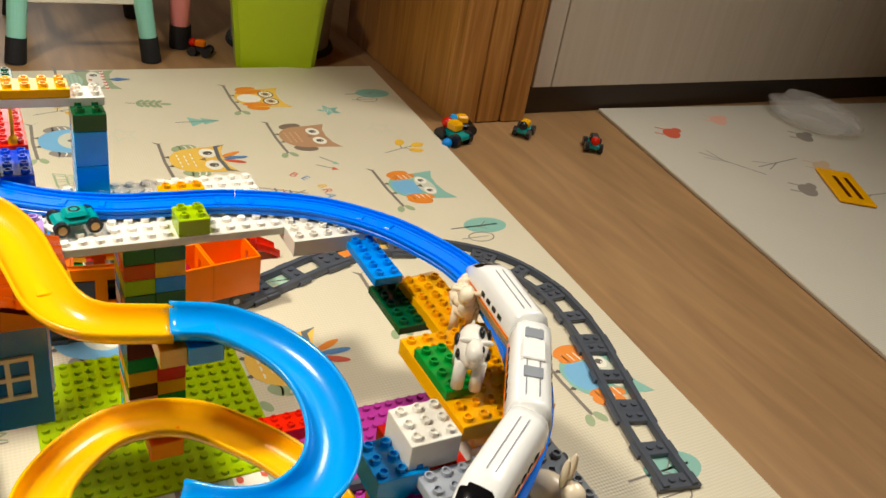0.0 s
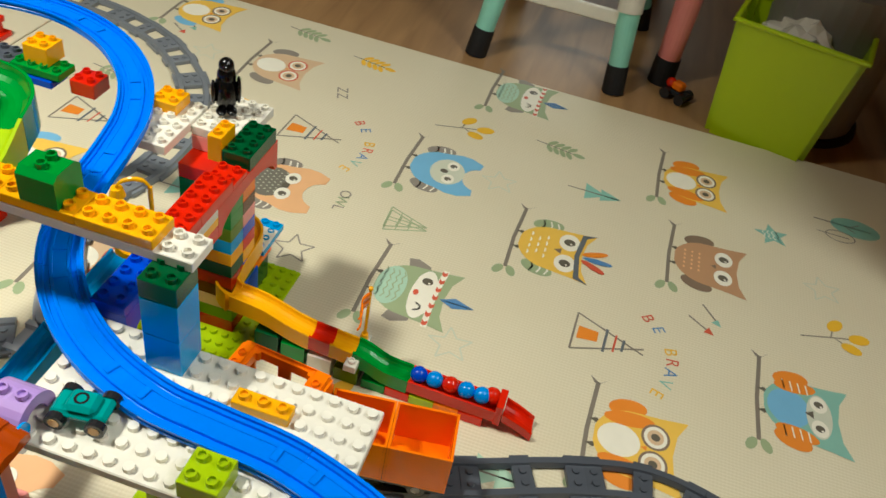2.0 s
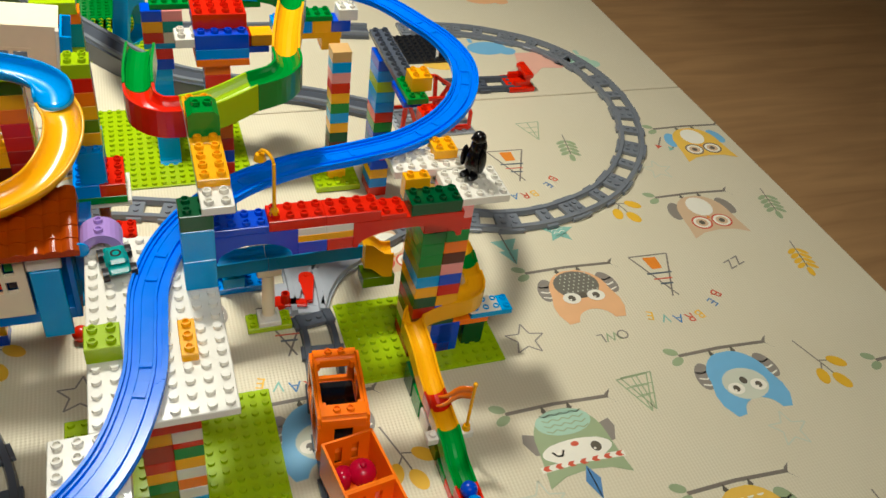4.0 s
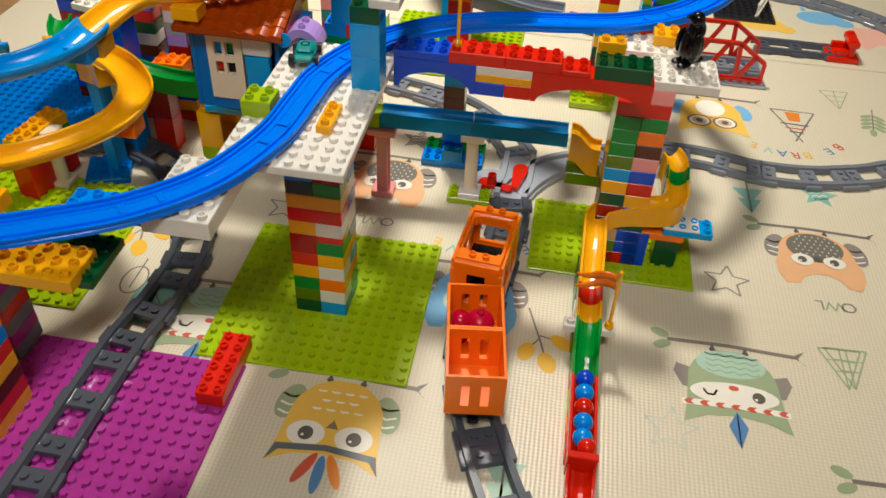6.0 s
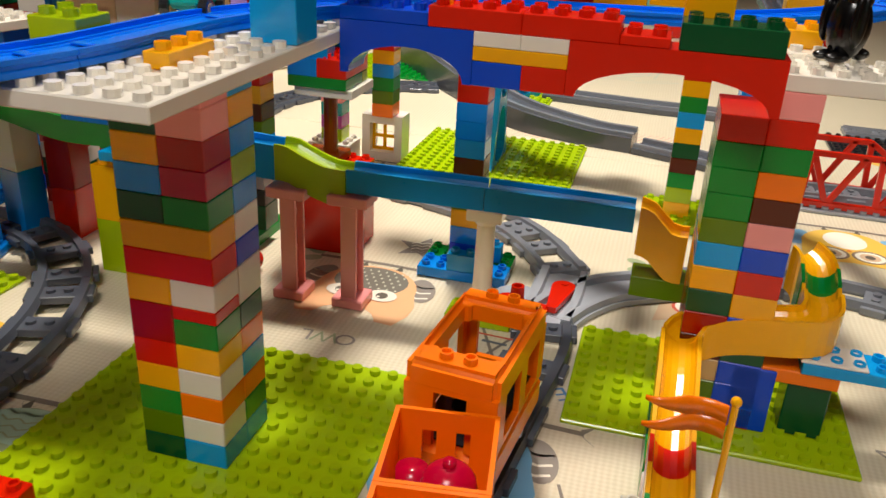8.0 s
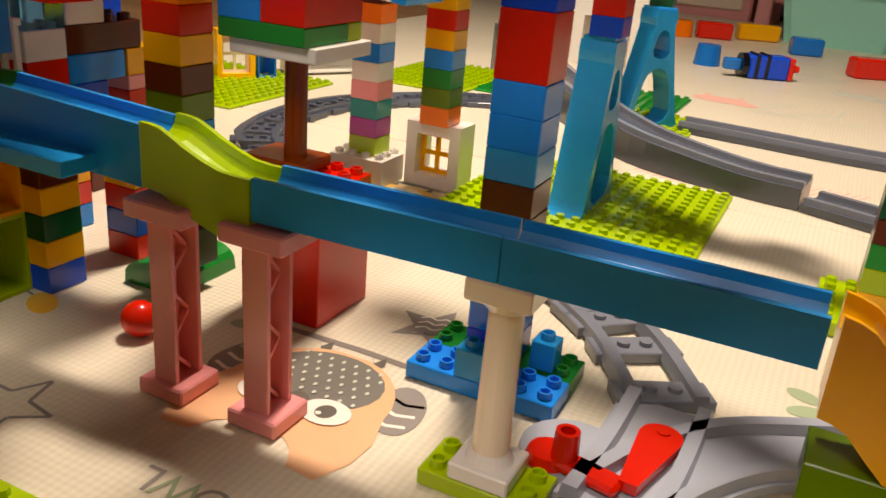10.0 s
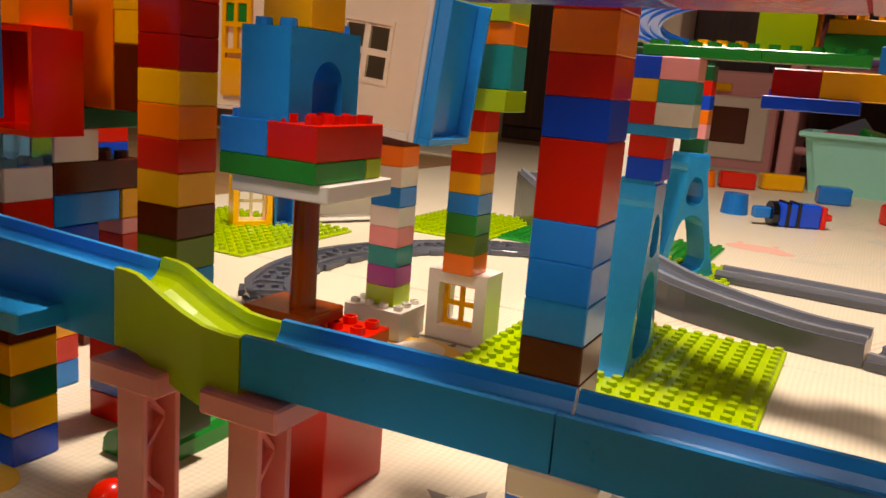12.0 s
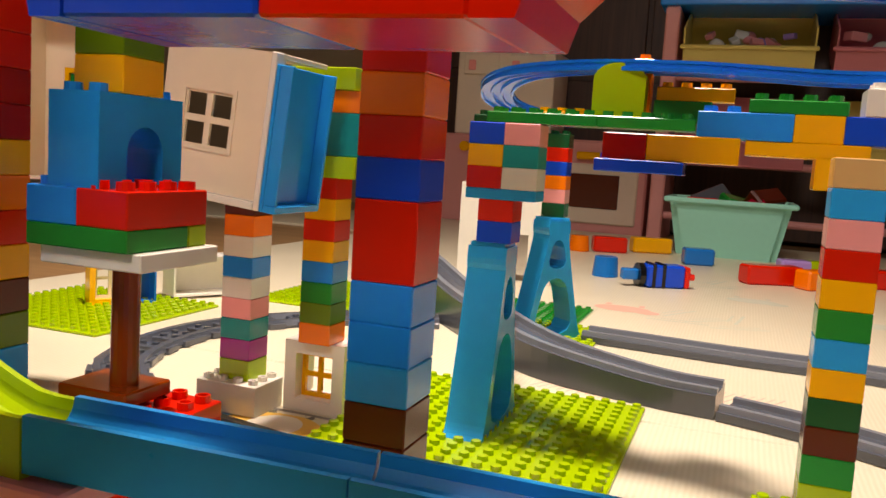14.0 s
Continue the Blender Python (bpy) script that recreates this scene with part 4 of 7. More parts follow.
# ---- raised deck of green plates behind ----
GZ = B + 0.1702 + 5.5 * H
gd = thing("brick_deck", "raised deck of long green plates with yellow and lime bricks", "brick deck", (0.158, 0.854, GZ + 0.0002))
brick(gd, 4, 2, -1.2, 2, -0.02, "dkgreen", 0.5)
brick(gd, 6, 2, 0.6, -1.2, 0, "green", 0.5)
brick(gd, 5, 2, 6.6, -1.2, 0, "green", 0.5)
brick(gd, 4, 2, 2.6, 1.2, 0.2, "yellow", 0.5)
brick(gd, 1, 1, 8.0, 1.0, 0.2, "orange", 3.0, label="orange upright brick")
brick(gd, 1, 1, 7.0, 1.0, 0.2, "orange", 0.8)
bm = bmesh.new()
sweep(bm, [Vector((0, 0, 0)), Vector((0, 0.0185, 0))], [(0, 0), (-0.044, 0), (-0.044, 0.026)] + [(-0.022 + 0.022 * math.cos(math.pi * (1 - k / 14)), 0.032 + 0.014 * math.sin(math.pi * k / 14)) for k in range(15)] + [(0, 0.026)])
part("curved_block", bm, M["lime"], gd, "lime green rounded block", at=(0.1415, -0.003, 0.0098))
brick(gd, 4, 1, 9.3, 1.0, 1.4, "yellow", 0.6)
brick(gd, 3, 2, 9.2, 1.0, 0.5, "green", 0.9, False)
gd2 = thing("brick_deck", "raised bricks, blue, orange and green, beside the green deck", "brick deck", (0.2934, 0.754, 0.2440))
brick(gd2, 4, 2, -0.9, -0.4, 0, "blue", 0.5)
brick(gd2, 2, 2, -0.6, -0.2, 0.5, "dkred", 1.0, False)
brick(gd2, 4, 2, 1.4, -0.2, 0.5, "yellow", 1.0, False)
brick(gd2, 4, 2, 3.5, -0.1, 1.45, "slate", 1.0)
brick(gd2, 5, 2, 5.6, 0.0, 0.9, "yellow", 0.55, False)
brick(gd2, 2, 2, 8.5, 0.0, -0.2, "yellow", 1.2, False)
brick(gd2, 2, 2, 7.5, 0.0, 1.45, "yellow", 1.0, False)
brick(gd2, 2, 2, 9.5, 0.0, 1.45, "blue", 1.0, False)
brick(gd2, 4, 2, 5.6, 0.0, 2.45, "green", 0.5)
brick(gd2, 2, 2, 10.2, 0.0, 2.45, "white", 1.0)
pillar("tall pillar of yellow, green, blue and red bricks behind the bridge", 0.437, 0.703, 0.0126,
       ["yellow", "lime", "green", "brown", "dkgreen", "yellow", "azure", "green", "yellow", "red", "pink", "azure", "tan"], top=False)
baseplate("small lime green plate under a tall pillar", 0.412, 0.680, 5, 6, "lime", thick=0.012)

# ---- loop supports ----
gl = thing("brick_deck", "long green and grey plates supporting the blue loop", "brick deck", (0.478, 0.440, 0.268))
brick(gl, 2, 4, 1.6, 4.4, 0.4, "green", 0.5)
brick(gl, 2, 4, 1.6, 8.4, 0.4, "darkgrey", 0.5)
brick(gl, 2, 6, 1.6, 12.4, 0.4, "darkgrey", 0.5)
brick(gl, 2, 4, 1.4, 5.0, -0.15, "blue", 0.5, False)
brick(gl, 2, 2, 2.2, 5.6, 0.9, "yellow", 1.2)
brick(gl, 2, 2, 2.4, 2.2, -0.6, "red", 1.0)
pillar("pillar of slate, blue, red and orange bricks under the blue loop", 0.500, 0.655, 0.0005, ["red", "slate", "yellow", "blue", "red", "slate", "blue", "green", "red", "slate", "azure", "lime", "slate", "blue"], 2, 3)
# ---- red truss bridge ----
tp = baseplate("light grey plate under a red truss bridge, on the mat", 0.610, 0.826, 10, 7, "lightgrey", thick=0.005)


def truss(x, y, label):
    p = thing("truss_side", label, "toy bridge", (x, y, 0.0055), "red truss sides")
    bm = bmesh.new()
    box(bm, 0, 0, 0, 0.150, 0.010, 0.009, 0.001)
    part("bottom_chord", bm, M["red"], p)
    top = [(0.008, 0.075), (0.095, 0.075), (0.128, 0.052), (0.146, 0.030)]
    pts = [((0.004, 0.008), (0.008, 0.075)), ((0.008, 0.075), (0.095, 0.075)), ((0.095, 0.075), (0.146, 0.040)), ((0.146, 0.040), (0.146, 0.008)), ((0.075, 0.075), (0.040, 0.008)), ((0.012, 0.070), (0.036, 0.008)), ((0.095, 0.075), (0.100, 0.008)), ((0.128, 0.052), (0.104, 0.008))]
    for a, b in pts:
        d = Vector((b[0] - a[0], 0, b[1] - a[1]))
        bm = bmesh.new()
        box(bm, -0.003, -0.004, 0, 0.003, 0.004, d.length, 0.0006)
        part("strut", bm, M["red"], p, at=Matrix.Translation((a[0], 0.005, a[1])) @ d.to_track_quat("Z", "Y").to_matrix().to_4x4())
    return p


truss(0.612, 0.834, "red open truss side of a toy train bridge")
truss(0.612, 0.920, "red open truss side of a toy train bridge")
grey_track([(0.62, 0.885), (0.70, 0.89), (0.76, 0.89)], 1, "grey", z=0.0055)
grey_track([(0.765, 1.006), (0.85, 1.006), (0.935, 1.004)], 1, "darkgrey")
buf = thing("buffer_stop", "red buffer stop at the end of a grey track", "buffer stop", (0.935, 0.972, 0.0005))
bm = bmesh.new()
box(bm, -0.03, 0.0, 0, 0.03, 0.064, 0.010, 0.001)
part("foot", bm, M["red"], buf)
for y in (0.008, 0.048):
    bm = bmesh.new()
    box(bm, 0.008, y, 0.010, 0.020, y + 0.009, 0.045, 0.001)
    box(bm, -0.016, y, 0.010, 0.008, y + 0.009, 0.022, 0.001)
    part("upright", bm, M["red"], buf)
bm = bmesh.new()
box(bm, 0.004, 0.004, 0.030, 0.024, 0.061, 0.042, 0.002)
part("bar", bm, M["red"], buf)
dp = baseplate("dark grey plate with a white railing beside the far track", 0.70, 1.12, 8, 8, "charcoal", thick=0.006)
rail = thing("toy_railing", "white toy railing standing on a dark plate", "railing", (0.79, 1.135, 0.0062, 0, 0, 70))
for k in range(5):
    bm = bmesh.new()
    box(bm, k * 0.022, 0, 0, k * 0.022 + 0.004, 0.004, 0.026)
    part("baluster", bm, M["white"], rail)
for z in (0.0, 0.026):
    bm = bmesh.new()
    box(bm, -0.003, -0.001, z, 0.095, 0.005, z + 0.004)
    part("rail_bar", bm, M["white"], rail)

# ---- switch track ----
sw = thing("track_switch", "light grey track switch with red lever blades, on the mat", "track switch", (0, 0, 0.0004))
bm = bmesh.new()
tube(bm, 0.306, 0.427, 0, 0.029, 0.006, 30, 0.028)
part("disc", bm, M["lightgrey"], sw)
MAIN = smooth_path([(0.338, 0.385, 0), (0.342, 0.44, 0), (0.343, 0.50, 0)], 0.01)
SIDE = smooth_path([(0.342, 0.40, 0), (0.358, 0.435, 0), (0.392, 0.478, 0), (0.452, 0.514, 0)], 0.01)
for path, z in ((MAIN, 0.0), (SIDE, 0.0006)):
    bm = bmesh.new()
    sweep(bm, path, [(-0.029, z), (-0.029, 0.0055 + z), (0.029, 0.0055 + z), (0.029, z)])
    part("bed", bm, M["lightgrey"], sw)
    for o in (-0.021, 0.021):
        bm = bmesh.new()
        sweep(bm, path, [(o - 0.0055, 0.005), (o - 0.004, 0.0125), (o + 0.004, 0.0125), (o + 0.0055, 0.005)])
        part("rail", bm, M["lightgrey"], sw)
bm = bmesh.new()
outline = [(-0.005, 0.0), (0.005, 0.0), (0.012, 0.050)] + [(0.012 * math.cos(math.pi * k / 10), 0.052 + 0.012 * math.sin(math.pi * k / 10)) for k in range(1, 10)] + [(-0.012, 0.050)]
lo = [bm.verts.new((x, y, 0)) for x, y in outline]
hi = [bm.verts.new((x, y, 0.006)) for x, y in outline]
bm.faces.new(lo[::-1]), bm.faces.new(hi)
for k in range(len(outline)):
    bm.faces.new((lo[k], lo[(k + 1) % len(outline)], hi[(k + 1) % len(outline)], hi[k]))
tube(bm, 0, 0.056, 0.0055, 0.004, 0.0015, 12)
part("blade", bm, M["red"], sw, at=(0.342, 0.403, 0.0075, 0, 0, -6))
bm = bmesh.new()
box(bm, 0, -0.008, 0, 0.040, 0.008, 0.006, 0.002)
tube(bm, -0.002, 0, 0.0, 0.013, 0.006, 20, 0.011)
part("blade", bm, M["red"], sw, at=(0.300, 0.410, 0.0065, 0, 0, -12))
bm = bmesh.new()
tube(bm, 0.307, 0.409, 0.012, 0.0075, 0.016, 18, 0.0065, 0.004)
part("knob", bm, M["red"], sw)
grey_track([(0.342, 0.503), (0.306, 0.563), (0.272, 0.603), (0.225, 0.640), (0.15, 0.668), (0.058, 0.690), (-0.040, 0.712), (-0.11, 0.740), (-0.166, 0.776)], 5, "grey")
grey_track([(-0.170, 0.779), (-0.216, 0.826), (-0.248, 0.905), (-0.256, 1.0), (-0.236, 1.08), (-0.190, 1.155), (-0.12, 1.23), (-0.02, 1.27)], 6, "darkgrey")
baseplate("lime green baseplate at the far side, with toy house parts", -0.60, 0.93, 16, 16, "lime")
baseplate("lime green baseplate behind the curved track, on the mat", -0.338, 1.27, 11, 16, "lime")
baseplate("green baseplate far behind the pillars", -0.16, 1.33, 20, 14, "green")

# ---- dark ramp tracks at the back ----


def ramp_track(pts, label, tall=0.0):
    t = thing("ramp_track", label, "train track", group="dark ramp tracks")
    path = smooth_path(pts, 0.02)
    bm = bmesh.new()
    loops = []
    for k, p in enumerate(path):
        d = path[min(k + 1, len(path) - 1)] - path[max(k - 1, 0)]
        s = Vector((d.y, -d.x, 0)).normalized()
        z0 = 0.0005 if tall else p.z
        loops.append([bm.verts.new(Vector((p.x, p.y, 0)) + s * u + Vector((0, 0, z))) for u, z in ((-0.031, z0), (-0.031, p.z + 0.009), (0.031, p.z + 0.009), (0.031, z0))])
    for a, b in zip(loops, loops[1:]):
        for k in range(4):
            bm.faces.new((a[k], b[k], b[(k + 1) % 4], a[(k + 1) % 4]))
    bm.faces.new(loops[0]), bm.faces.new(loops[-1][::-1])
    bmesh.ops.recalc_face_normals(bm, faces=bm.faces)
    part("bed", bm, M["darkgrey"], t)
    for s in (-0.02, 0.02):
        bm = bmesh.new()
        sweep(bm, path, [(s - 0.005, 0.009), (s - 0.004, 0.015), (s + 0.004, 0.015), (s + 0.005, 0.009)])
        part("rail", bm, M["grey"], t)


ramp_track([(0.382, 1.028, 0.016), (0.316, 1.038, 0.017), (0.209, 1.072, 0.026), (0.140, 1.13, 0.031), (0.072, 1.215, 0.036), (-0.012, 1.32, 0.045), (-0.10, 1.44, 0.060), (-0.2, 1.57, 0.078)], "dark grey rising ramp track with pale rails", 1.0)
ramp_track([(0.39, 1.024, 0.001), (0.47, 0.995, 0.001), (0.55, 0.95, 0.001), (0.60, 0.92, 0.001)], "dark grey flat track section beyond the ramp")
ramp_track([(0.66, 1.275, 0.001), (0.52, 1.295, 0.001), (0.39, 1.298, 0.001), (0.24, 1.312, 0.001), (0.19, 1.316, 0.001)], "dark grey straight track behind the ramp")

# ---- curved ball slide, yellow and blue ----


def trough(width=0.042, deep=0.019, wall=0.0026):
    """Thin-walled round trough."""
    w = width / 2
    out = [(-w * math.cos(math.pi * k / 12), -deep * math.sin(math.pi * k / 12)) for k in range(13)]
    inner = [((w - wall) * math.cos(math.pi * k / 12), -(deep - wall) * math.sin(math.pi * k / 12) + 0.0006) for k in range(13)]
    return out + inner


def trough_run(name, pts, colour, parent, label="", **kw):
    bm = bmesh.new()
    sweep(bm, smooth_path(pts, 0.007), trough(**kw))
    ob = part(name, bm, M[colour], parent, label)
    for f in ob.data.polygons:
        f.use_smooth = len(f.vertices) == 4
    return ob


spiral = thing("spiral_slide", "glossy yellow and light blue winding ball slide on brick supports", "ball slide")
trough_run("slide_section", [(0.050, 0.385, 0.392), (0.058, 0.360, 0.385), (0.054, 0.325, 0.375), (0.035, 0.285, 0.366), (0.0, 0.262, 0.358), (-0.05, 0.250, 0.350), (-0.092, 0.239, 0.345), (-0.117, 0.215, 0.341), (-0.129, 0.158, 0.336)], "yellow", spiral, "glossy yellow section")
trough_run("slide_section", [(-0.128, 0.160, 0.339), (-0.136, 0.122, 0.334), (-0.163, 0.090, 0.328), (-0.198, 0.071, 0.322), (-0.237, 0.067, 0.316), (-0.273, 0.076, 0.310), (-0.296, 0.096, 0.305), (-0.304, 0.126, 0.300), (-0.292, 0.160, 0.294), (-0.268, 0.190, 0.289)], "skyblue", spiral, "glossy light blue section")
trough_run("slide_section", [(-0.262, 0.250, 0.252), (-0.225, 0.270, 0.246), (-0.183, 0.264, 0.240), (-0.146, 0.238, 0.236), (-0.122, 0.205, 0.233), (-0.117, 0.168, 0.229), (-0.127, 0.137, 0.226), (-0.15, 0.109, 0.222), (-0.18, 0.083, 0.219), (-0.210, 0.066, 0.215), (-0.25, 0.056, 0.211)], "yellow", spiral, "glossy yellow lower section")
trough_run("slide_section", [(0.050, 0.384, 0.396), (0.046, 0.408, 0.402), (0.022, 0.428, 0.408), (-0.02, 0.440, 0.414), (-0.07, 0.450, 0.420)], "skyblue", spiral, "glossy light blue upper section")
for x, y, z, h, c in ((-0.136, 0.137, 0.304, 0.018, "skyblue"), (-0.131, 0.158, 0.302, 0.018, "yellow"), (-0.052, 0.236, 0.318, 0.016, "yellow"), (-0.120, 0.165, 0.194, 0.018, "orange")):
    bm = bmesh.new()
    box(bm, x - 0.016, y - 0.014, z, x + 0.016, y + 0.014, z + h, 0.0008)
    part("bracket", bm, M[c], spiral)

# ---- toy house with tiled roof ----
house = thing("toy_house", "blue toy house with brown tiled roof and cream door", "toy house", (-0.062, 0.245, 0.1940))
for x0, y0, z0, x1, y1, z1 in ((0, 0, 0, 0.006, 0.064, 0.112), (0.106, 0, 0, 0.112, 0.064, 0.112), (0.006, 0.026, 0.004, 0.106, 0.030, 0.112), (0.006, 0.0, 0, 0.022, 0.006, 0.112), (0.022, 0.0, 0.0, 0.106, 0.006, 0.016)):
    bm = bmesh.new()
    box(bm, x0, y0, z0, x1, y1, z1, 0.0006)
    part("wall", bm, M["midblue"], house)
for x0, x1 in ((0.006, 0.012), (0.066, 0.082), (0.100, 0.106)):
    bm = bmesh.new()
    box(bm, x0, 0.030, 0.0125, x1, 0.063, 0.112, 0.0006)
    part("rib", bm, M["midblue"], house)
for x0, y0, z0, x1, y1, z1 in ((0.1125, 0.030, 0.028, 0.136, 0.033, 0.112), (0.1325, 0.033, 0.028, 0.136, 0.064, 0.112), (0.1125, 0.033, 0.028, 0.1325, 0.064, 0.036), (0.1125, 0.033, 0.104, 0.1325, 0.064, 0.112)):
    bm = bmesh.new()
    box(bm, x0, y0, z0, x1, y1, z1, 0.0004)
    part("side_box_panel", bm, M["midblue"], house)
bm = bmesh.new()
box(bm, 0.006, 0.006, 0.0, 0.106, 0.063, 0.012, 0.0006)
part("sill", bm, M["midblue"], house)
bm = bmesh.new()
for q in ((0.022, 0.016, 0.031, 0.106), (0.056, 0.016, 0.066, 0.106), (0.031, 0.016, 0.056, 0.050), (0.031, 0.066, 0.056, 0.074), (0.031, 0.092, 0.056, 0.106), (0.041, 0.050, 0.045, 0.066), (0.041, 0.074, 0.045, 0.092)):
    box(bm, q[0], -0.003, q[1], q[2], 0.003, q[3])
part("door", bm, M["cream"], house, "cream door with small square panes")
for x, z, c in ((0.032, 0.052, "red"), (0.0465, 0.052, "charcoal"), (0.032, 0.076, "skyblue"), (0.0465, 0.076, "green")):
    bm = bmesh.new()
    box(bm, x, 0.0035, z, x + 0.008, 0.0045, z + 0.013)
    part("pane", bm, M[c], house)
for y0, z0, y1, z1 in ((0.012, 0.034, 0.052, 0.038), (0.012, 0.074, 0.052, 0.078), (0.012, 0.038, 0.016, 0.074), (0.048, 0.038, 0.052, 0.074), (0.030, 0.038, 0.034, 0.074), (0.016, 0.054, 0.030, 0.058), (0.034, 0.054, 0.048, 0.058)):
    bm = bmesh.new()
    box(bm, -0.0025, y0, z0, 0.001, y1, z1)
    part("window_bar", bm, M["white"], house)
bm = bmesh.new()
box(bm, 0.070, -0.006, -0.02, 0.100, 0.004, 0.078, 0.001)
part("shutter", bm, M["azure"], house, "light blue panel")
bm = bmesh.new()
box(bm, 0.068, -0.006, 0.080, 0.102, 0.004, 0.106, 0.001)
part("block", bm, M["white"], house)
tile_mesh = bpy.data.meshes.new("roof_tile")
bm = bmesh.new()
prof = [(0.0165 * k / 6, 0.0042 + 0.0030 * math.sin(math.pi * k / 6)) for k in range(7)]
a = [bm.verts.new((x, 0, z)) for x, z in prof]
b = [bm.verts.new((x, 0.0175, z + 0.0045)) for x, z in prof]
c = [bm.verts.new((x, 0, -0.001)) for x, z in prof]
for k in range(6):
    bm.faces.new((a[k], a[k + 1], b[k + 1], b[k]))
    bm.faces.new((c[k], c[k + 1], a[k + 1], a[k]))
bmesh.ops.recalc_face_normals(bm, faces=bm.faces)
bm.to_mesh(tile_mesh)
bm.free()
for r in range(5):
    for k in range(8):
        link("roof_tile", tile_mesh, M["roof"], house, (-0.008 + k * 0.0165, -0.024 + r * 0.0150, 0.112 + r * 0.0052))
bm = bmesh.new()
vs = [bm.verts.new(v) for v in ((-0.008, -0.024, 0.110), (0.124, -0.024, 0.110), (0.124, 0.066, 0.110), (-0.008, 0.066, 0.110), (-0.008, 0.054, 0.138), (0.124, 0.054, 0.138))]
for q in ((0, 1, 2, 3), (0, 3, 4), (1, 5, 2), (3, 2, 5, 4), (0, 4, 5, 1)):
    bm.faces.new([vs[k] for k in q])
part("roof_body", bm, M["roof"], house)
arch = thing("toy_brick", "lavender arch brick with a blue dot beside the house", "toy brick", (0.060, 0.232, TOP + 0.0045))
bm = bmesh.new()
pr = [(0.022 * math.cos(math.pi * k / 12), 0.022 * math.sin(math.pi * k / 12)) for k in range(13)] + [(-0.012 * math.cos(math.pi * k / 12), 0.012 * math.sin(math.pi * k / 12)) for k in range(13)]
sweep(bm, [Vector((0, 0, 0)), Vector((0, 0.032, 0))], pr)
part("arch", bm, M["lavender"], arch, at=(0.022, 0, 0))
for y in (0.008, 0.024):
    bm = bmesh.new()
    tube(bm, 0, 0, 0, STUD_R, STUD_H, 10, STUD_R * 0.95, STUD_R * 0.66)
    part("stud", bm, M["lavender"], arch, at=(0.022, y, 0.0215))
bm = bmesh.new()
tube(bm, 0, 0, 0, 0.009, 0.002, 18)
part("dot", bm, M["skyblue"], arch, "blue dot", at=(0.002, -0.002, 0.008, 90, 0, 0))
# ---- toy car on the deck ----
car = thing("toy_car", "small teal toy car with a black ring mark on the deck", "toy car", (0.097, 0.203, TOP + STUD_H, 0, 0, 98))
bm = bmesh.new()
box(bm, -0.021, -0.0115, 0.007, 0.021, 0.0115, 0.015, 0.003)
box(bm, -0.013, -0.010, 0.014, 0.011, 0.010, 0.021, 0.0035)
part("body", bm, M["teal"], car)
for x in (-0.015, 0.015):
    for y in (-0.0135, 0.0135):
        bm = bmesh.new()
        tube(bm, 0, 0, -0.003, 0.0075, 0.006, 18)
        w = part("wheel", bm, M["charcoal"], car, at=(x, y, 0.0075, 90, 0, 0))
        bm = bmesh.new()
        tube(bm, 0, 0, -0.0034, 0.0042, 0.0068, 14)
        part("hub", bm, M["tan"], w)
bm = bmesh.new()
for k in range(20):
    a0, a1 = 2 * math.pi * k / 20, 2 * math.pi * (k + 1) / 20
    bm.faces.new([bm.verts.new((r * math.cos(a), r * math.sin(a), 0.02125)) for r, a in ((0.0035, a0), (0.0055, a0), (0.0055, a1), (0.0035, a1))])
part("ring_mark", bm, M["charcoal"], car)

# ---- upper marble loop ----
loop = thing("marble_loop", "raised marble run of red, lime, green and yellow troughs", "ball run")
ML = 0.402
run("corner", [(0.146, 0.470, ML + 0.01), (0.140, 0.430, ML + 0.004), (0.138, 0.395, ML)], "green", loop, height=0.030, width=0.034, deep=0.013)
run("corner", [(0.138, 0.396, ML - 0.001), (0.141, 0.372, ML - 0.004), (0.158, 0.358, ML - 0.007), (0.182, 0.358, ML - 0.009)], "red", loop, "red corner section", height=0.034, width=0.034, deep=0.013, step=0.005)
run("slide_section", [(0.182, 0.358, ML - 0.008), (0.22, 0.364, ML - 0.004), (0.262, 0.375, ML + 0.008)], "lime", loop, "lime section", height=0.034, width=0.034, deep=0.013)
run("corner", [(0.262, 0.375, ML + 0.008), (0.292, 0.386, ML + 0.010), (0.309, 0.406, ML + 0.012), (0.312, 0.436, ML + 0.014)], "green", loop, "dark green corner", height=0.034, width=0.034, deep=0.013, step=0.005)
run("slide_section", [(0.312, 0.436, ML + 0.014), (0.322, 0.48, ML + 0.022), (0.336, 0.53, ML + 0.030)], "yellow", loop, "yellow section", height=0.034, width=0.034, deep=0.013)
run("corner", [(0.336, 0.53, ML + 0.030), (0.345, 0.565, ML + 0.031), (0.335, 0.595, ML + 0.032), (0.308, 0.612, ML + 0.033)], "green", loop, "dark green corner", height=0.034, width=0.034, deep=0.013, step=0.005)
run("slide_section", [(0.308, 0.612, ML + 0.033), (0.22, 0.625, ML + 0.036), (0.10, 0.64, ML + 0.04)], "azure", loop, "light blue section", height=0.034, width=0.034, deep=0.013)
topb = thing("brick_stack", "red and dark blue bricks on the tall pillar", "brick stack", (0.208, 0.462, 0.3790))
brick(topb, 4, 4, 0, 0, 0, "orange", 0.5, False)
brick(topb, 4, 4, 0, 0, 0.5, "slate", 0.7, False)
brick(topb, 4, 3, 0, 0, 1.2, "blue", 1.0)
brick(topb, 4, 2, -1.4, 0.4, 1.2, "white", 0.6)
brick(topb, 4, 3, 0, 1, 2.2, "red", 1.0)
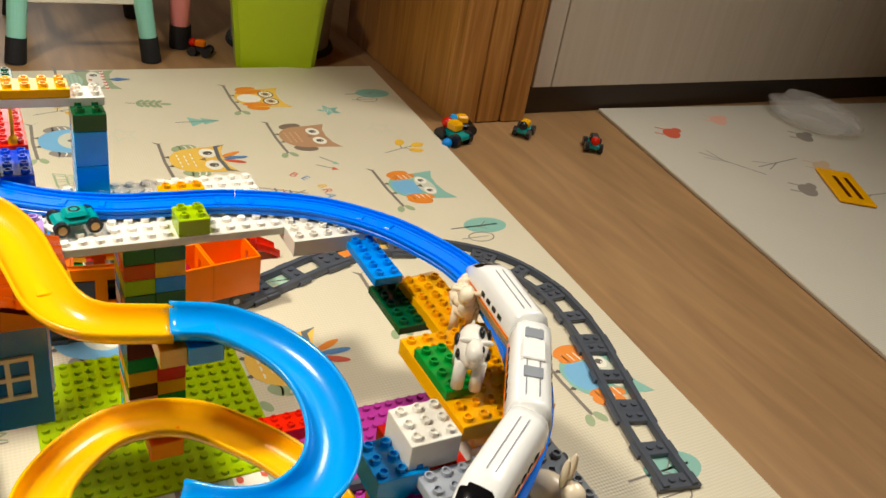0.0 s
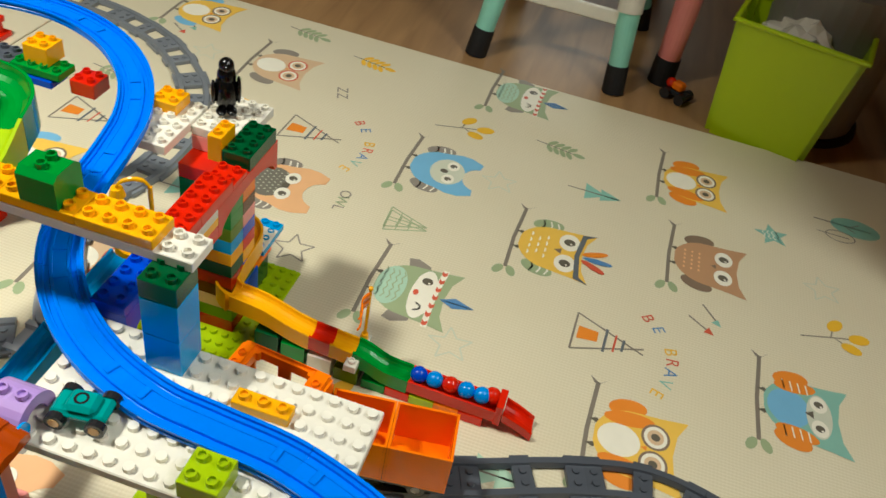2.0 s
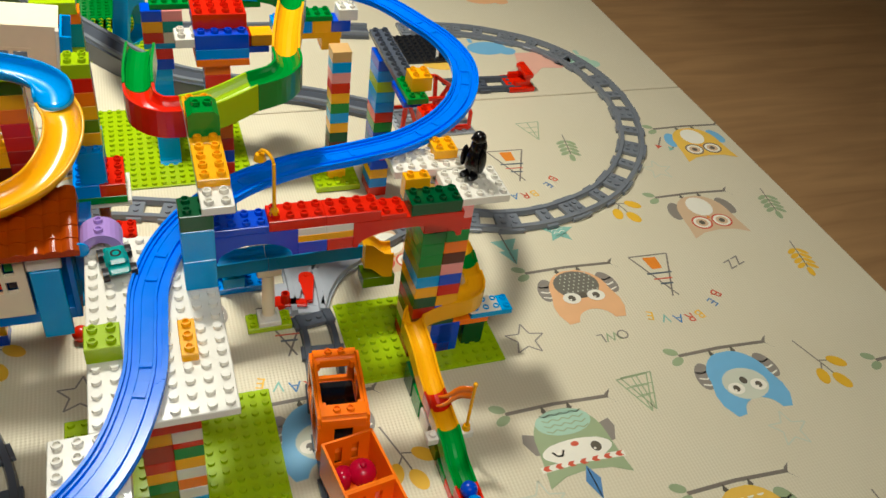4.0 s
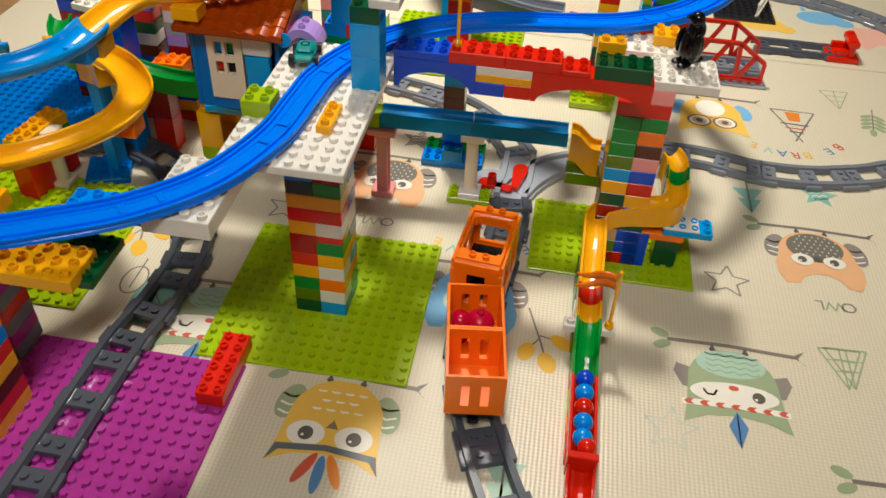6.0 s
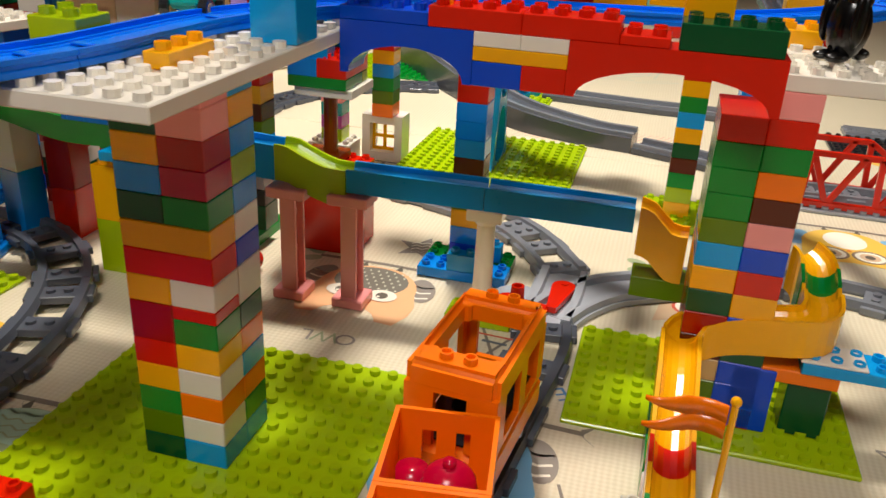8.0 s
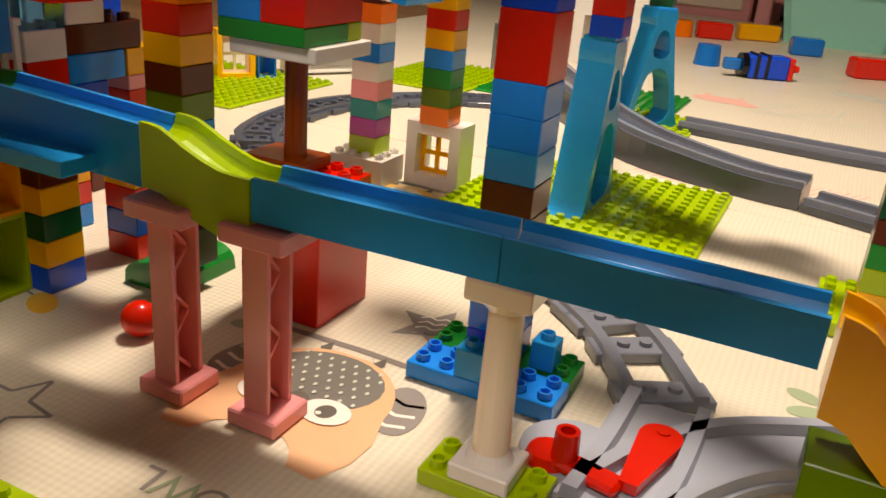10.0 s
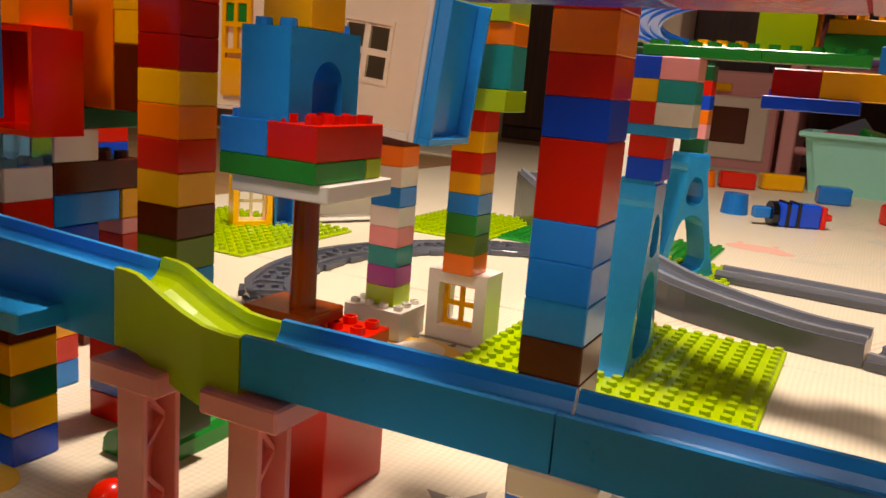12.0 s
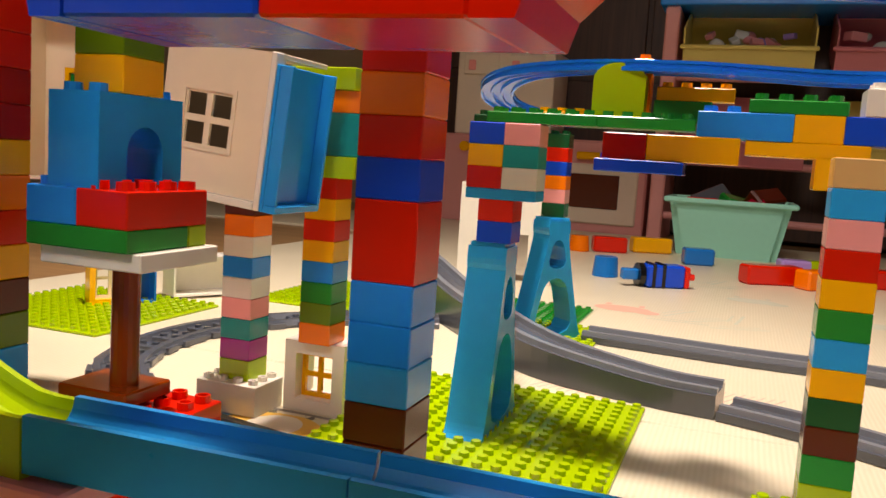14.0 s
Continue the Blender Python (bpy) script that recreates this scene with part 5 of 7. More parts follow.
# green wedge on the yellow arm
wedge = thing("toy_brick", "green sloped brick standing on the yellow arm", "toy brick", (0.213, 0.266, ARM + H + 0.0003))
bm = bmesh.new()
sweep(bm, [Vector((0, 0, 0)), Vector((0, 0.032, 0))], [(0, 0), (-0.032, 0), (-0.032, 0.024), (-0.026, 0.0290), (-0.006, 0.0290), (0, 0.024)])
part("wedge_body", bm, M["green"], wedge, at=(0, 0, 0))
for x in (-0.022, -0.010):
    bm = bmesh.new()
    tube(bm, 0, 0, 0, STUD_R, STUD_H, 10, STUD_R * 0.95, STUD_R * 0.66)
    part("stud", bm, M["green"], wedge, at=(x, 0.016, 0.029))

# ---- front corner: plates and animals beside the track ----
yd = thing("brick_deck", "yellow plates beside the blue track with animal figures on them", "brick deck", (-0.250, -0.150, 0.2500))
brick(yd, 8, 6, 0, 0, 0, "yellow", 0.9)
brick(yd, 7, 3, 8, -0.3, -0.4, "yellow", 0.7)
brick(yd, 5, 4, 10.6, 0.6, -0.75, "dkgreen", 0.5)
brick(yd, 4, 2, 2.2, 4.0, 0.9, "green", 0.5)
gs = thing("brick_deck", "grey sloping plate with studs beside the blue track", "brick deck", (-0.357, -0.140, 0.2320))
brick(gs, 6, 5, 0, 0, 0, "grey", 0.6)
brick(gs, 2, 4, 4.4, 4, -0.6, "lightgrey", 0.6)
pillar("tower of orange, red, blue and white bricks under the yellow plates", -0.214, -0.160, B + 0.0002, ["yellow", "red", "brown", "yellow", "red", "slate", "orange", "green", "red", "white", "yellow", "red"], 4, 4)
pillar("tower of grey and red bricks under the grey plates", -0.345, -0.135, 0.0005, ["dkgreen", "red", "grey", "orange", "brown", "red", "grey", "yellow", "slate", "orange", "red"], 4, 4)
ws = thing("brick_stack", "white brick on a light blue brick over stacked pink plates", "brick stack", (-0.255, -0.052, 0.2096))
brick(ws, 4, 3, -1, 0.3, -0.5, "magenta", 0.5)
brick(ws, 4, 3, 0, 0.0, 0, "dkred", 1.2, False)
brick(ws, 3, 3, -0.2, 1.8, 0, "skyblue", 1.4)
brick(ws, 3, 3, 0.1, 0.0, 1.2, "white", 1.6)
pillar("grey and pink stack under the white brick", -0.255, -0.050, B + 0.0002, ["grey", "magenta", "grey", "red", "grey", "magenta", "grey", "orange", "grey", "magenta"], 4, 3)


def cow(x, y, z, turn):
    bm = bmesh.new()
    ball(bm, 0, 0, 0.034, 0.017, 1.5, 0.85, 0.95, 18)
    ball(bm, 0.027, 0, 0.050, 0.0095, 1.35, 0.85, 0.9, 14)
    ball(bm, 0.022, 0, 0.043, 0.009, 1, 0.8, 1.2, 12)
    for s in (-1, 1):
        ball(bm, 0.023, s * 0.009, 0.056, 0.004, 0.6, 1.5, 0.7, 8)
        for u in (-0.016, 0.015):
            tube(bm, u, s * 0.008, 0.0, 0.0058, 0.030, 10, 0.0062)
    ball(bm, -0.028, 0, 0.030, 0.003, 0.8, 0.8, 4.0, 8)
    body = len(bm.faces)
    for u, v, w, r in ((-0.010, 0.0135, 0.040, 0.006), (0.008, 0.0140, 0.032, 0.005), (-0.002, -0.0138, 0.038, 0.006), (0.0, 0.006, 0.0495, 0.006), (-0.017, -0.009, 0.034, 0.006), (0.013, -0.0125, 0.034, 0.0045), (0.030, 0.006, 0.054, 0.003)):
        ball(bm, u, v, w, r, 1.2, 0.5, 0.9, 10, 1)
    return tagged(part("cow_figure", bm, [M["white"], M["black"]], at=(x, y, z, 0, 0, turn), smooth=True), "white toy cow with black patches on a green plate", "toy animal")


cow(-0.205, -0.078, 0.2500 + 1.4 * H + STUD_H, 150)
bm = bmesh.new()
random.seed(4)
for k in range(70):
    a, b = random.uniform(0, 6.28), random.uniform(-0.9, 1.2)
    ball(bm, 0.024 * math.cos(a) * math.cos(b), 0.014 * math.sin(a) * math.cos(b), 0.034 + 0.015 * math.sin(b), 0.006, segs=8, rings=6)
ball(bm, 0, 0, 0.034, 0.016, 1.4, 0.85, 0.95, 14)
ball(bm, 0.028, 0, 0.052, 0.0085, 1.2, 0.9, 1.0, 12)
ball(bm, 0.020, 0, 0.045, 0.010, 1, 0.9, 1.2, 12)
for s in (-1, 1):
    ball(bm, 0.026, s * 0.010, 0.055, 0.004, 0.6, 1.4, 0.6, 8)
    for u in (-0.014, 0.014):
        tube(bm, u, s * 0.008, 0, 0.005, 0.028, 10)
tagged(part("sheep_figure", bm, M["cream"], at=(-0.108, -0.133, 0.2500 + 0.3 * H + STUD_H, 0, 0, 140), smooth=True), "cream woolly toy sheep on the yellow plates", "toy animal")
bm = bmesh.new()
ball(bm, 0, 0, 0.016, 0.016, 1.3, 0.9, 0.95, 16)
ball(bm, 0.019, 0, 0.029, 0.010, 1.1, 0.9, 0.95, 14)
for s in (-1, 1):
    ball(bm, 0.010, s * 0.005, 0.046, 0.0045, 0.8, 0.6, 3.4, 10)
    ball(bm, 0.012, s * 0.009, 0.004, 0.005, 1.8, 0.9, 0.8, 8)
ball(bm, -0.021, 0, 0.014, 0.005, segs=8)
tagged(part("rabbit_figure", bm, M["cream"], at=(-0.332, -0.088, 0.2320 + 0.6 * H + STUD_H, 0, 0, 200), smooth=True), "cream toy rabbit sitting on grey plates", "toy animal")

# ---- white express train ----
WHITE_GLOSS = surface("train_white", "f4f3ee", rough=0.16, grain=0.02)
ORANGE_BAND = surface("train_orange", "f07a18", rough=0.18, grain=0.03)
GLASS_BLACK = surface("train_black_glass", "0c0d10", rough=0.08, grain=0.02)
TRIM = surface("train_grey_trim", "8b8f95", rough=0.3)


def at_length(path, s):
    for a, b in zip(path, path[1:]):
        d = (b - a).length
        if s <= d:
            return a + (b - a) * (s / max(d, 1e-9))
        s -= d
    return path[-1]


def rail_car(a, b, label, nose):
    """One carriage from point a to point b on the track; nose: tapered streamlined end at b."""
    d = b - a
    L = d.length
    t = thing("train_carriage", label, "toy train", Matrix.Translation(a) @ pose(0, 0, 0, 0, 0, math.degrees(math.atan2(d.y, d.x))), "white train carriages")
    secs = []
    n = 16
    for k in range(n + 1):
        u = k / n
        s = max(0.0, (u - 0.62) / 0.38) if nose else 0.0
        hw = 0.0185 * (1 - 0.55 * s ** 2.2)
        top = 0.046 - 0.026 * s ** 1.5
        low = 0.012 + 0.001 * s
        secs.append((u * L, hw, top, low))
    bm = bmesh.new()
    loops = []
    for x, hw, top, low in secs:
        h = top - low
        prof = [(-hw * 0.96, low), (-hw, low + h * 0.35), (-hw * 0.97, low + h * 0.62), (-hw * 0.80, low + h * 0.88), (-hw * 0.48, low + h * 0.98), (0, top), (hw * 0.48, low + h * 0.98), (hw * 0.80, low + h * 0.88), (hw * 0.97, low + h * 0.62), (hw, low + h * 0.35), (hw * 0.96, low)]
        loops.append([bm.verts.new((x, y, z)) for y, z in prof])
    m = len(loops[0])
    for p, q in zip(loops, loops[1:]):
        for k in range(m - 1):
            bm.faces.new((p[k], q[k], q[k + 1], p[k + 1]))
        bm.faces.new((p[m - 1], q[m - 1], q[0], p[0]))
    bm.faces.new(loops[0]), bm.faces.new(loops[-1][::-1])
    bmesh.ops.recalc_face_normals(bm, faces=bm.faces)
    part("body", bm, WHITE_GLOSS, t, smooth=True)
    end = 0.66 * L if nose else L - 0.004
    for s in (-1, 1):
        bm = bmesh.new()
        box(bm, 0.003, s * 0.0187 - 0.0004, 0.0185, end, s * 0.0187 + 0.0004, 0.0212)
        part("stripe", bm, ORANGE_BAND, t, "orange stripe")
        for k in range(4 if nose else 6):
            x = 0.022 + 0.0125 * k
            bm = bmesh.new()
            box(bm, x, s * 0.0186 - 0.0006, 0.0255, x + 0.0068, s * 0.0186 + 0.0006, 0.0298)
            part("window", bm, GLASS_BLACK, t)
    for w in (-0.0035, 0.0035) if nose else (-0.0055, 0.0055):
        bm = bmesh.new()
        box(bm, 0.012, w - 0.0004, 0.0458, (0.60 if nose else 0.92) * L, w + 0.0004, 0.0466)
        part("roof_line", bm, TRIM, t)
    if not nose:
        for x0, x1 in ((0.30, 0.42), (0.78, 0.90)):
            bm = bmesh.new()
            box(bm, x0 * L, -0.008, 0.0455, x1 * L, 0.008, 0.0470, 0.0004)
            part("roof_hatch", bm, TRIM, t)
        bm = bmesh.new()
        box(bm, 0.50 * L, -0.010, 0.0455, 0.74 * L, 0.010, 0.0485, 0.001)
        part("roof_unit", bm, WHITE_GLOSS, t)
    else:
        bm = bmesh.new()
        lo = []
        for k in range(7):
            u = 0.72 + 0.17 * k / 6
            s = (u - 0.62) / 0.38
            hw = 0.0185 * (1 - 0.55 * s ** 2.2)
            top = 0.046 - 0.026 * s ** 1.5
            h = top - 0.012
            f = 0.80 if 0 < k < 6 else 0.62
            lo.append([bm.verts.new((u * L, y, z + 0.0007)) for y, z in ((-hw * f, 0.012 + h * 0.875), (-hw * 0.45, 0.012 + h * 0.985), (0, top), (hw * 0.45, 0.012 + h * 0.985), (hw * f, 0.012 + h * 0.875))])
        for p, q in zip(lo, lo[1:]):
            for k in range(4):
                bm.faces.new((p[k], p[k + 1], q[k + 1], q[k]))
        part("windscreen", bm, GLASS_BLACK, t, "black curved windscreen", smooth=True)
        bm = bmesh.new()
        lo = []
        for k in range(9):
            u = 0.60 + 0.402 * k / 8
            s = max(0.0, (u - 0.62) / 0.38)
            hw = 0.0185 * (1 - 0.55 * s ** 2.2) + 0.0005
            h = 0.034 - 0.026 * s ** 1.5
            lo.append([bm.verts.new((u * L, y, z)) for y, z in ((-hw, 0.012 + h * 0.34), (-hw * 0.97, 0.0118), (hw * 0.97, 0.0118), (hw, 0.012 + h * 0.34))])
        for p, q in zip(lo, lo[1:]):
            for k in range(3):
                bm.faces.new((p[k], p[k + 1], q[k + 1], q[k]))
        bm.faces.new(lo[-1])
        part("nose_skirt", bm, ORANGE_BAND, t, "orange nose skirt", smooth=True)
    bm = bmesh.new()
    box(bm, 0.004, -0.0165, 0.0065, L * (0.9 if nose else 0.97), 0.0165, 0.0125, 0.001)
    part("underframe", bm, M["grey"], t)
    for x in (0.22, 0.70):
        for s in (-1, 1):
            bm = bmesh.new()
            tube(bm, 0, 0, -0.002, 0.0062, 0.004, 14)
            part("wheel", bm, M["charcoal"], t, at=(x * L, s * 0.011, 0.0062 + 0.0005, 90, 0, 0))


bp = smooth_path(BLUE_PATH, 0.006)
Z = Vector((0, 0, 0.0047))
s0 = 0.075
rail_car(at_length(bp, s0 + 0.126) + Z, at_length(bp, s0) + Z, "white toy express train end car with black windscreen and orange skirt", True)
rail_car(at_length(bp, s0 + 0.132) + Z, at_length(bp, s0 + 0.246) + Z, "white toy express train middle car with orange stripe", False)
rail_car(at_length(bp, s0 + 0.252) + Z, at_length(bp, s0 + 0.378) + Z, "white toy express train end car with black windscreen and orange skirt", True)

# ---- orange engine and wagon on the grey track ----


def wheels(t, xs, z, r=0.0105, half=0.022):
    for y in xs:
        for s in (-1, 1):
            bm = bmesh.new()
            tube(bm, 0, 0, -0.003, r, 0.006, 18)
            w = part("wheel", bm, M["black"], t, at=(s * half, y, z + r, 0, 90, 0))
            bm = bmesh.new()
            tube(bm, 0, 0, -0.0036, r * 0.5, 0.0072, 12)
            part("hub", bm, M["lightgrey"], w)


TR = 0.0123
engine = thing("toy_engine", "orange toy train engine with open roof on grey track", "toy engine", (0.3240, 0.151, TR, 0, 0, -6))
bm = bmesh.new()
box(bm, -0.024, -0.060, 0.009, 0.024, 0.060, 0.021, 0.002)
part("chassis", bm, M["black"], engine)
w, l = 0.031, 0.056
bm = bmesh.new()
box(bm, -w, -l, 0.021, w, l + 0.006, 0.050, 0.006)
part("body", bm, M["orange"], engine)
for sx in (-1, 1):
    bm = bmesh.new()
    lattice(bm, (-l + 0.0052, -0.036, -0.003, 0.012, 0.042, l - 0.0052), (0.0502, 0.054, 0.088, 0.0935), {(1, 1), (3, 1)}, -0.002, 0.002)
    part("side_wall", bm, M["orange"], engine, at=(sx * (w - 0.0022), 0, 0, 0, 0, 90))
for sy, gap in ((-1, 0.011), (1, 0.019)):
    bm = bmesh.new()
    lattice(bm, (-w, -gap, gap, w), (0.0502, 0.056, 0.090, 0.0935), {(1, 1), (1, 0)} if sy < 0 else {(1, 1)}, -0.0025, 0.0025)
    part("rear_wall" if sy < 0 else "front_wall", bm, M["orange"], engine, at=(0, sy * (l - 0.0026), 0))
bm = bmesh.new()
lattice(bm, (-w, -w + 0.008, w - 0.008, w), (-l, -l + 0.024, l - 0.020, l), {(1, 1)}, -0.110, -0.0937)
bmesh.ops.bevel(bm, geom=[e for e in bm.edges if e.is_manifold and e.calc_face_angle(0) > 1.0 and min(v.co.y for v in e.verts) < -0.105], offset=0.0045, segments=3, affect="EDGES")
part("roof_ring", bm, M["orange"], engine, at=Matrix(((1, 0, 0, 0), (0, 0, 1, 0), (0, -1, 0, 0), (0, 0, 0, 1))))
for x in (-0.008, 0.008):
    for y in (-l + 0.012, l - 0.010):
        bm = bmesh.new()
        tube(bm, 0, 0, 0, STUD_R, STUD_H, 10, STUD_R * 0.95, STUD_R * 0.66)
        part("stud", bm, M["orange"], engine, at=(x, y, 0.1097))
bm = bmesh.new()
box(bm, -w + 0.006, -l + 0.006, 0.0495, w - 0.006, l - 0.008, 0.0515)
part("cab_floor", bm, M["black"], engine)
bm = bmesh.new()
box(bm, -0.012, -0.02, 0.051, 0.012, 0.005, 0.072, 0.003)
part("seat", bm, M["black"], engine)
wheels(engine, (-0.036, 0.036), 0.0)
wagon = thing("toy_wagon", "orange open toy train wagon with red load, coupled behind the engine", "toy wagon", (0.3295, 0.017, TR, 0, 0, 8))
bm = bmesh.new()
box(bm, -0.024, -0.064, 0.009, 0.024, 0.064, 0.0258, 0.002)
box(bm, -0.006, 0.060, 0.010, 0.006, 0.078, 0.016, 0.001)
box(bm, -0.006, -0.072, 0.010, 0.006, -0.060, 0.016, 0.001)
part("chassis", bm, M["black"], wagon)


def tub_box(y0, y1):
    a, b, t, z0, z1 = -0.032, 0.032, 0.003, 0.026, 0.086
    bm = bmesh.new()
    sweep(bm, [Vector((0, y0 + t, 0)), Vector((0, y1 - t, 0))], [(a, z1), (a, z0), (b, z0), (b, z1), (b - t, z1), (b - t, z0 + t), (a + t, z0 + t), (a + t, z1)])
    tub = part("bin", bm, M["orange"], wagon)
    for y in (y0, y1 - t + 0.0001):
        bm = bmesh.new()
        lattice(bm, (a, -0.015, -0.006, 0.006, 0.015, b), (z0, z0 + 0.014, z1 - 0.014, z1), {(1, 1), (3, 1)}, y, y + t - 0.0001)
        part("end_panel", bm, M["orange"], tub)


tub_box(-0.0715, -0.0008)
tub_box(-0.0003, 0.0705)
bm = bmesh.new()
ball(bm, 0.006, 0.034, 0.060, 0.017, 1, 1, 0.9, 16)
tube(bm, -0.016, 0.038, 0.030, 0.010, 0.036, 14)
tube(bm, 0.006, 0.034, 0.072, 0.004, 0.006, 10)
tagged(part("toy_load", bm, M["crimson"], at=(0.3295, 0.017, TR, 0, 0, 8), smooth=True), "red plastic pieces lying in the orange wagon", "toy load")
wheels(wagon, (-0.040, 0.040), 0.0)

# ---- prints on the mats ----
INK = {k: surface("print_" + k, v, rough=0.45, grain=0.08, scale=40, bump=0.03, fine=300) for k, v in dict(
    bark="6b625c", sage="93a67f", mint="a9cdb8", yellow="f2bd3c", orange="ee8a34", blue="6fb4de", deep="2f79b5", white="f6f1e2", black="2a2422",
    grey="7f7772", brown="b98a68", cocoa="6e5548", peach="f0b98a", red="cf4a38", navy="33475c", beige="d8b896", teal="7cb8ac", ash="55544f", pale="cfd2c0", pink="f2b8a6", gold="f3c55a").items()}


for m in INK.values():
    # pale haze of glare put into the ink colours: 14% mat cream
    h = next(n for n in m.node_tree.nodes if n.type == "HUE_SAT")
    c, base = h.inputs["Color"].default_value, rgb("e2d7bb")
    h.inputs["Color"].default_value = (*(0.86 * c[k] + 0.14 * base[k] for k in range(3)), 1.0)


class Print:
    """Flat printed motif; u to the right and v up in the drawing, which lies upside down to the room's y."""

    def __init__(self, cx, cy, scale=1.0, turn=180):
        self.bm, self.mats, self.layer = bmesh.new(), [], 0
        self.m = Matrix.Translation((cx, cy, 0)) @ Matrix.Rotation(radians(turn), 4, "Z") @ Matrix.Scale(scale, 4)

    def poly(self, pts, ink):
        if ink not in self.mats:
            self.mats.append(ink)
        self.layer += 1
        z = 0.0003 + 0.00002 * self.layer
        vs = []
        for u, v in pts:
            w = self.m @ Vector((u, v, 0))
            vs.append(self.bm.verts.new((w.x, w.y, z)))
        f = self.bm.faces.new(vs)
        if f.normal.z < 0:
            f.normal_flip()
        f.normal_update()
        f.material_index = self.mats.index(ink)
        return self

    def oval(self, u, v, a, b, ink, turn=0, n=22, part_=(0, 360)):
        c, s = math.cos(radians(turn)), math.sin(radians(turn))
        pts = []
        whole = part_ == (0, 360)
        for k in range(n if whole else n + 1):
            t = radians(part_[0] + (part_[1] - part_[0]) * k / n)
            x, y = a * math.cos(t), b * math.sin(t)
            pts.append((u + x * c - y * s, v + x * s + y * c))
        return self.poly(pts, ink)

    def line(self, pts, w, ink):
        for (a, b), (c, d) in zip(pts, pts[1:]):
            n = math.hypot(c - a, d - b) or 1
            x, y = -(d - b) / n * w / 2, (c - a) / n * w / 2
            self.layer -= 1
            self.poly([(a + x, b + y), (a - x, b - y), (c - x, d - y), (c + x, d + y)], ink)
        self.layer += 1
        return self

    def done(self, name, mat, label=""):
        for f in self.bm.faces:
            f.normal_update()
            if f.normal.z < 0:
                f.normal_flip()
        bmesh.ops.triangulate(self.bm, faces=[f for f in self.bm.faces if len(f.verts) > 4])
        return part(name, self.bm, [INK[i] for i in self.mats], mat, label)


def branch(p, v=-0.062, leaves=True):
    p.line([(-0.085, v), (0.0, v - 0.004), (0.075, v - 0.002)], 0.006, "bark")
    p.poly([(-0.085, v + 0.004), (-0.096, v + 0.016), (-0.083, v + 0.003), (-0.094, v - 0.012), (-0.082, v - 0.005)], "bark")
    if leaves:
        p.oval(0.082, v + 0.008, 0.012, 0.007, "sage", 25).oval(0.084, v - 0.012, 0.012, 0.007, "sage", -25)
    for u in (-0.02, 0.02):
        p.poly([(u - 0.010, v - 0.002), (u - 0.004, v + 0.006), (u, v - 0.004), (u + 0.004, v + 0.006), (u + 0.010, v - 0.002), (u, v + 0.012)], "black")


def eyes(p, v, gap=0.026, r=0.016, wink=False, ring="white"):
    for s in (-1, 1):
        p.oval(s * gap, v, r * 1.25, r, ring)
        if wink and s > 0:
            p.line([(s * gap - 0.008, v - 0.004), (s * gap - 0.004, v + 0.004), (s * gap + 0.004, v + 0.004), (s * gap + 0.008, v - 0.004)], 0.0028, "black")
        else:
            p.oval(s * gap, v, r * 0.5, r * 0.55, "black").oval(s * gap + 0.003, v + 0.003, 0.0018, 0.0018, "white")


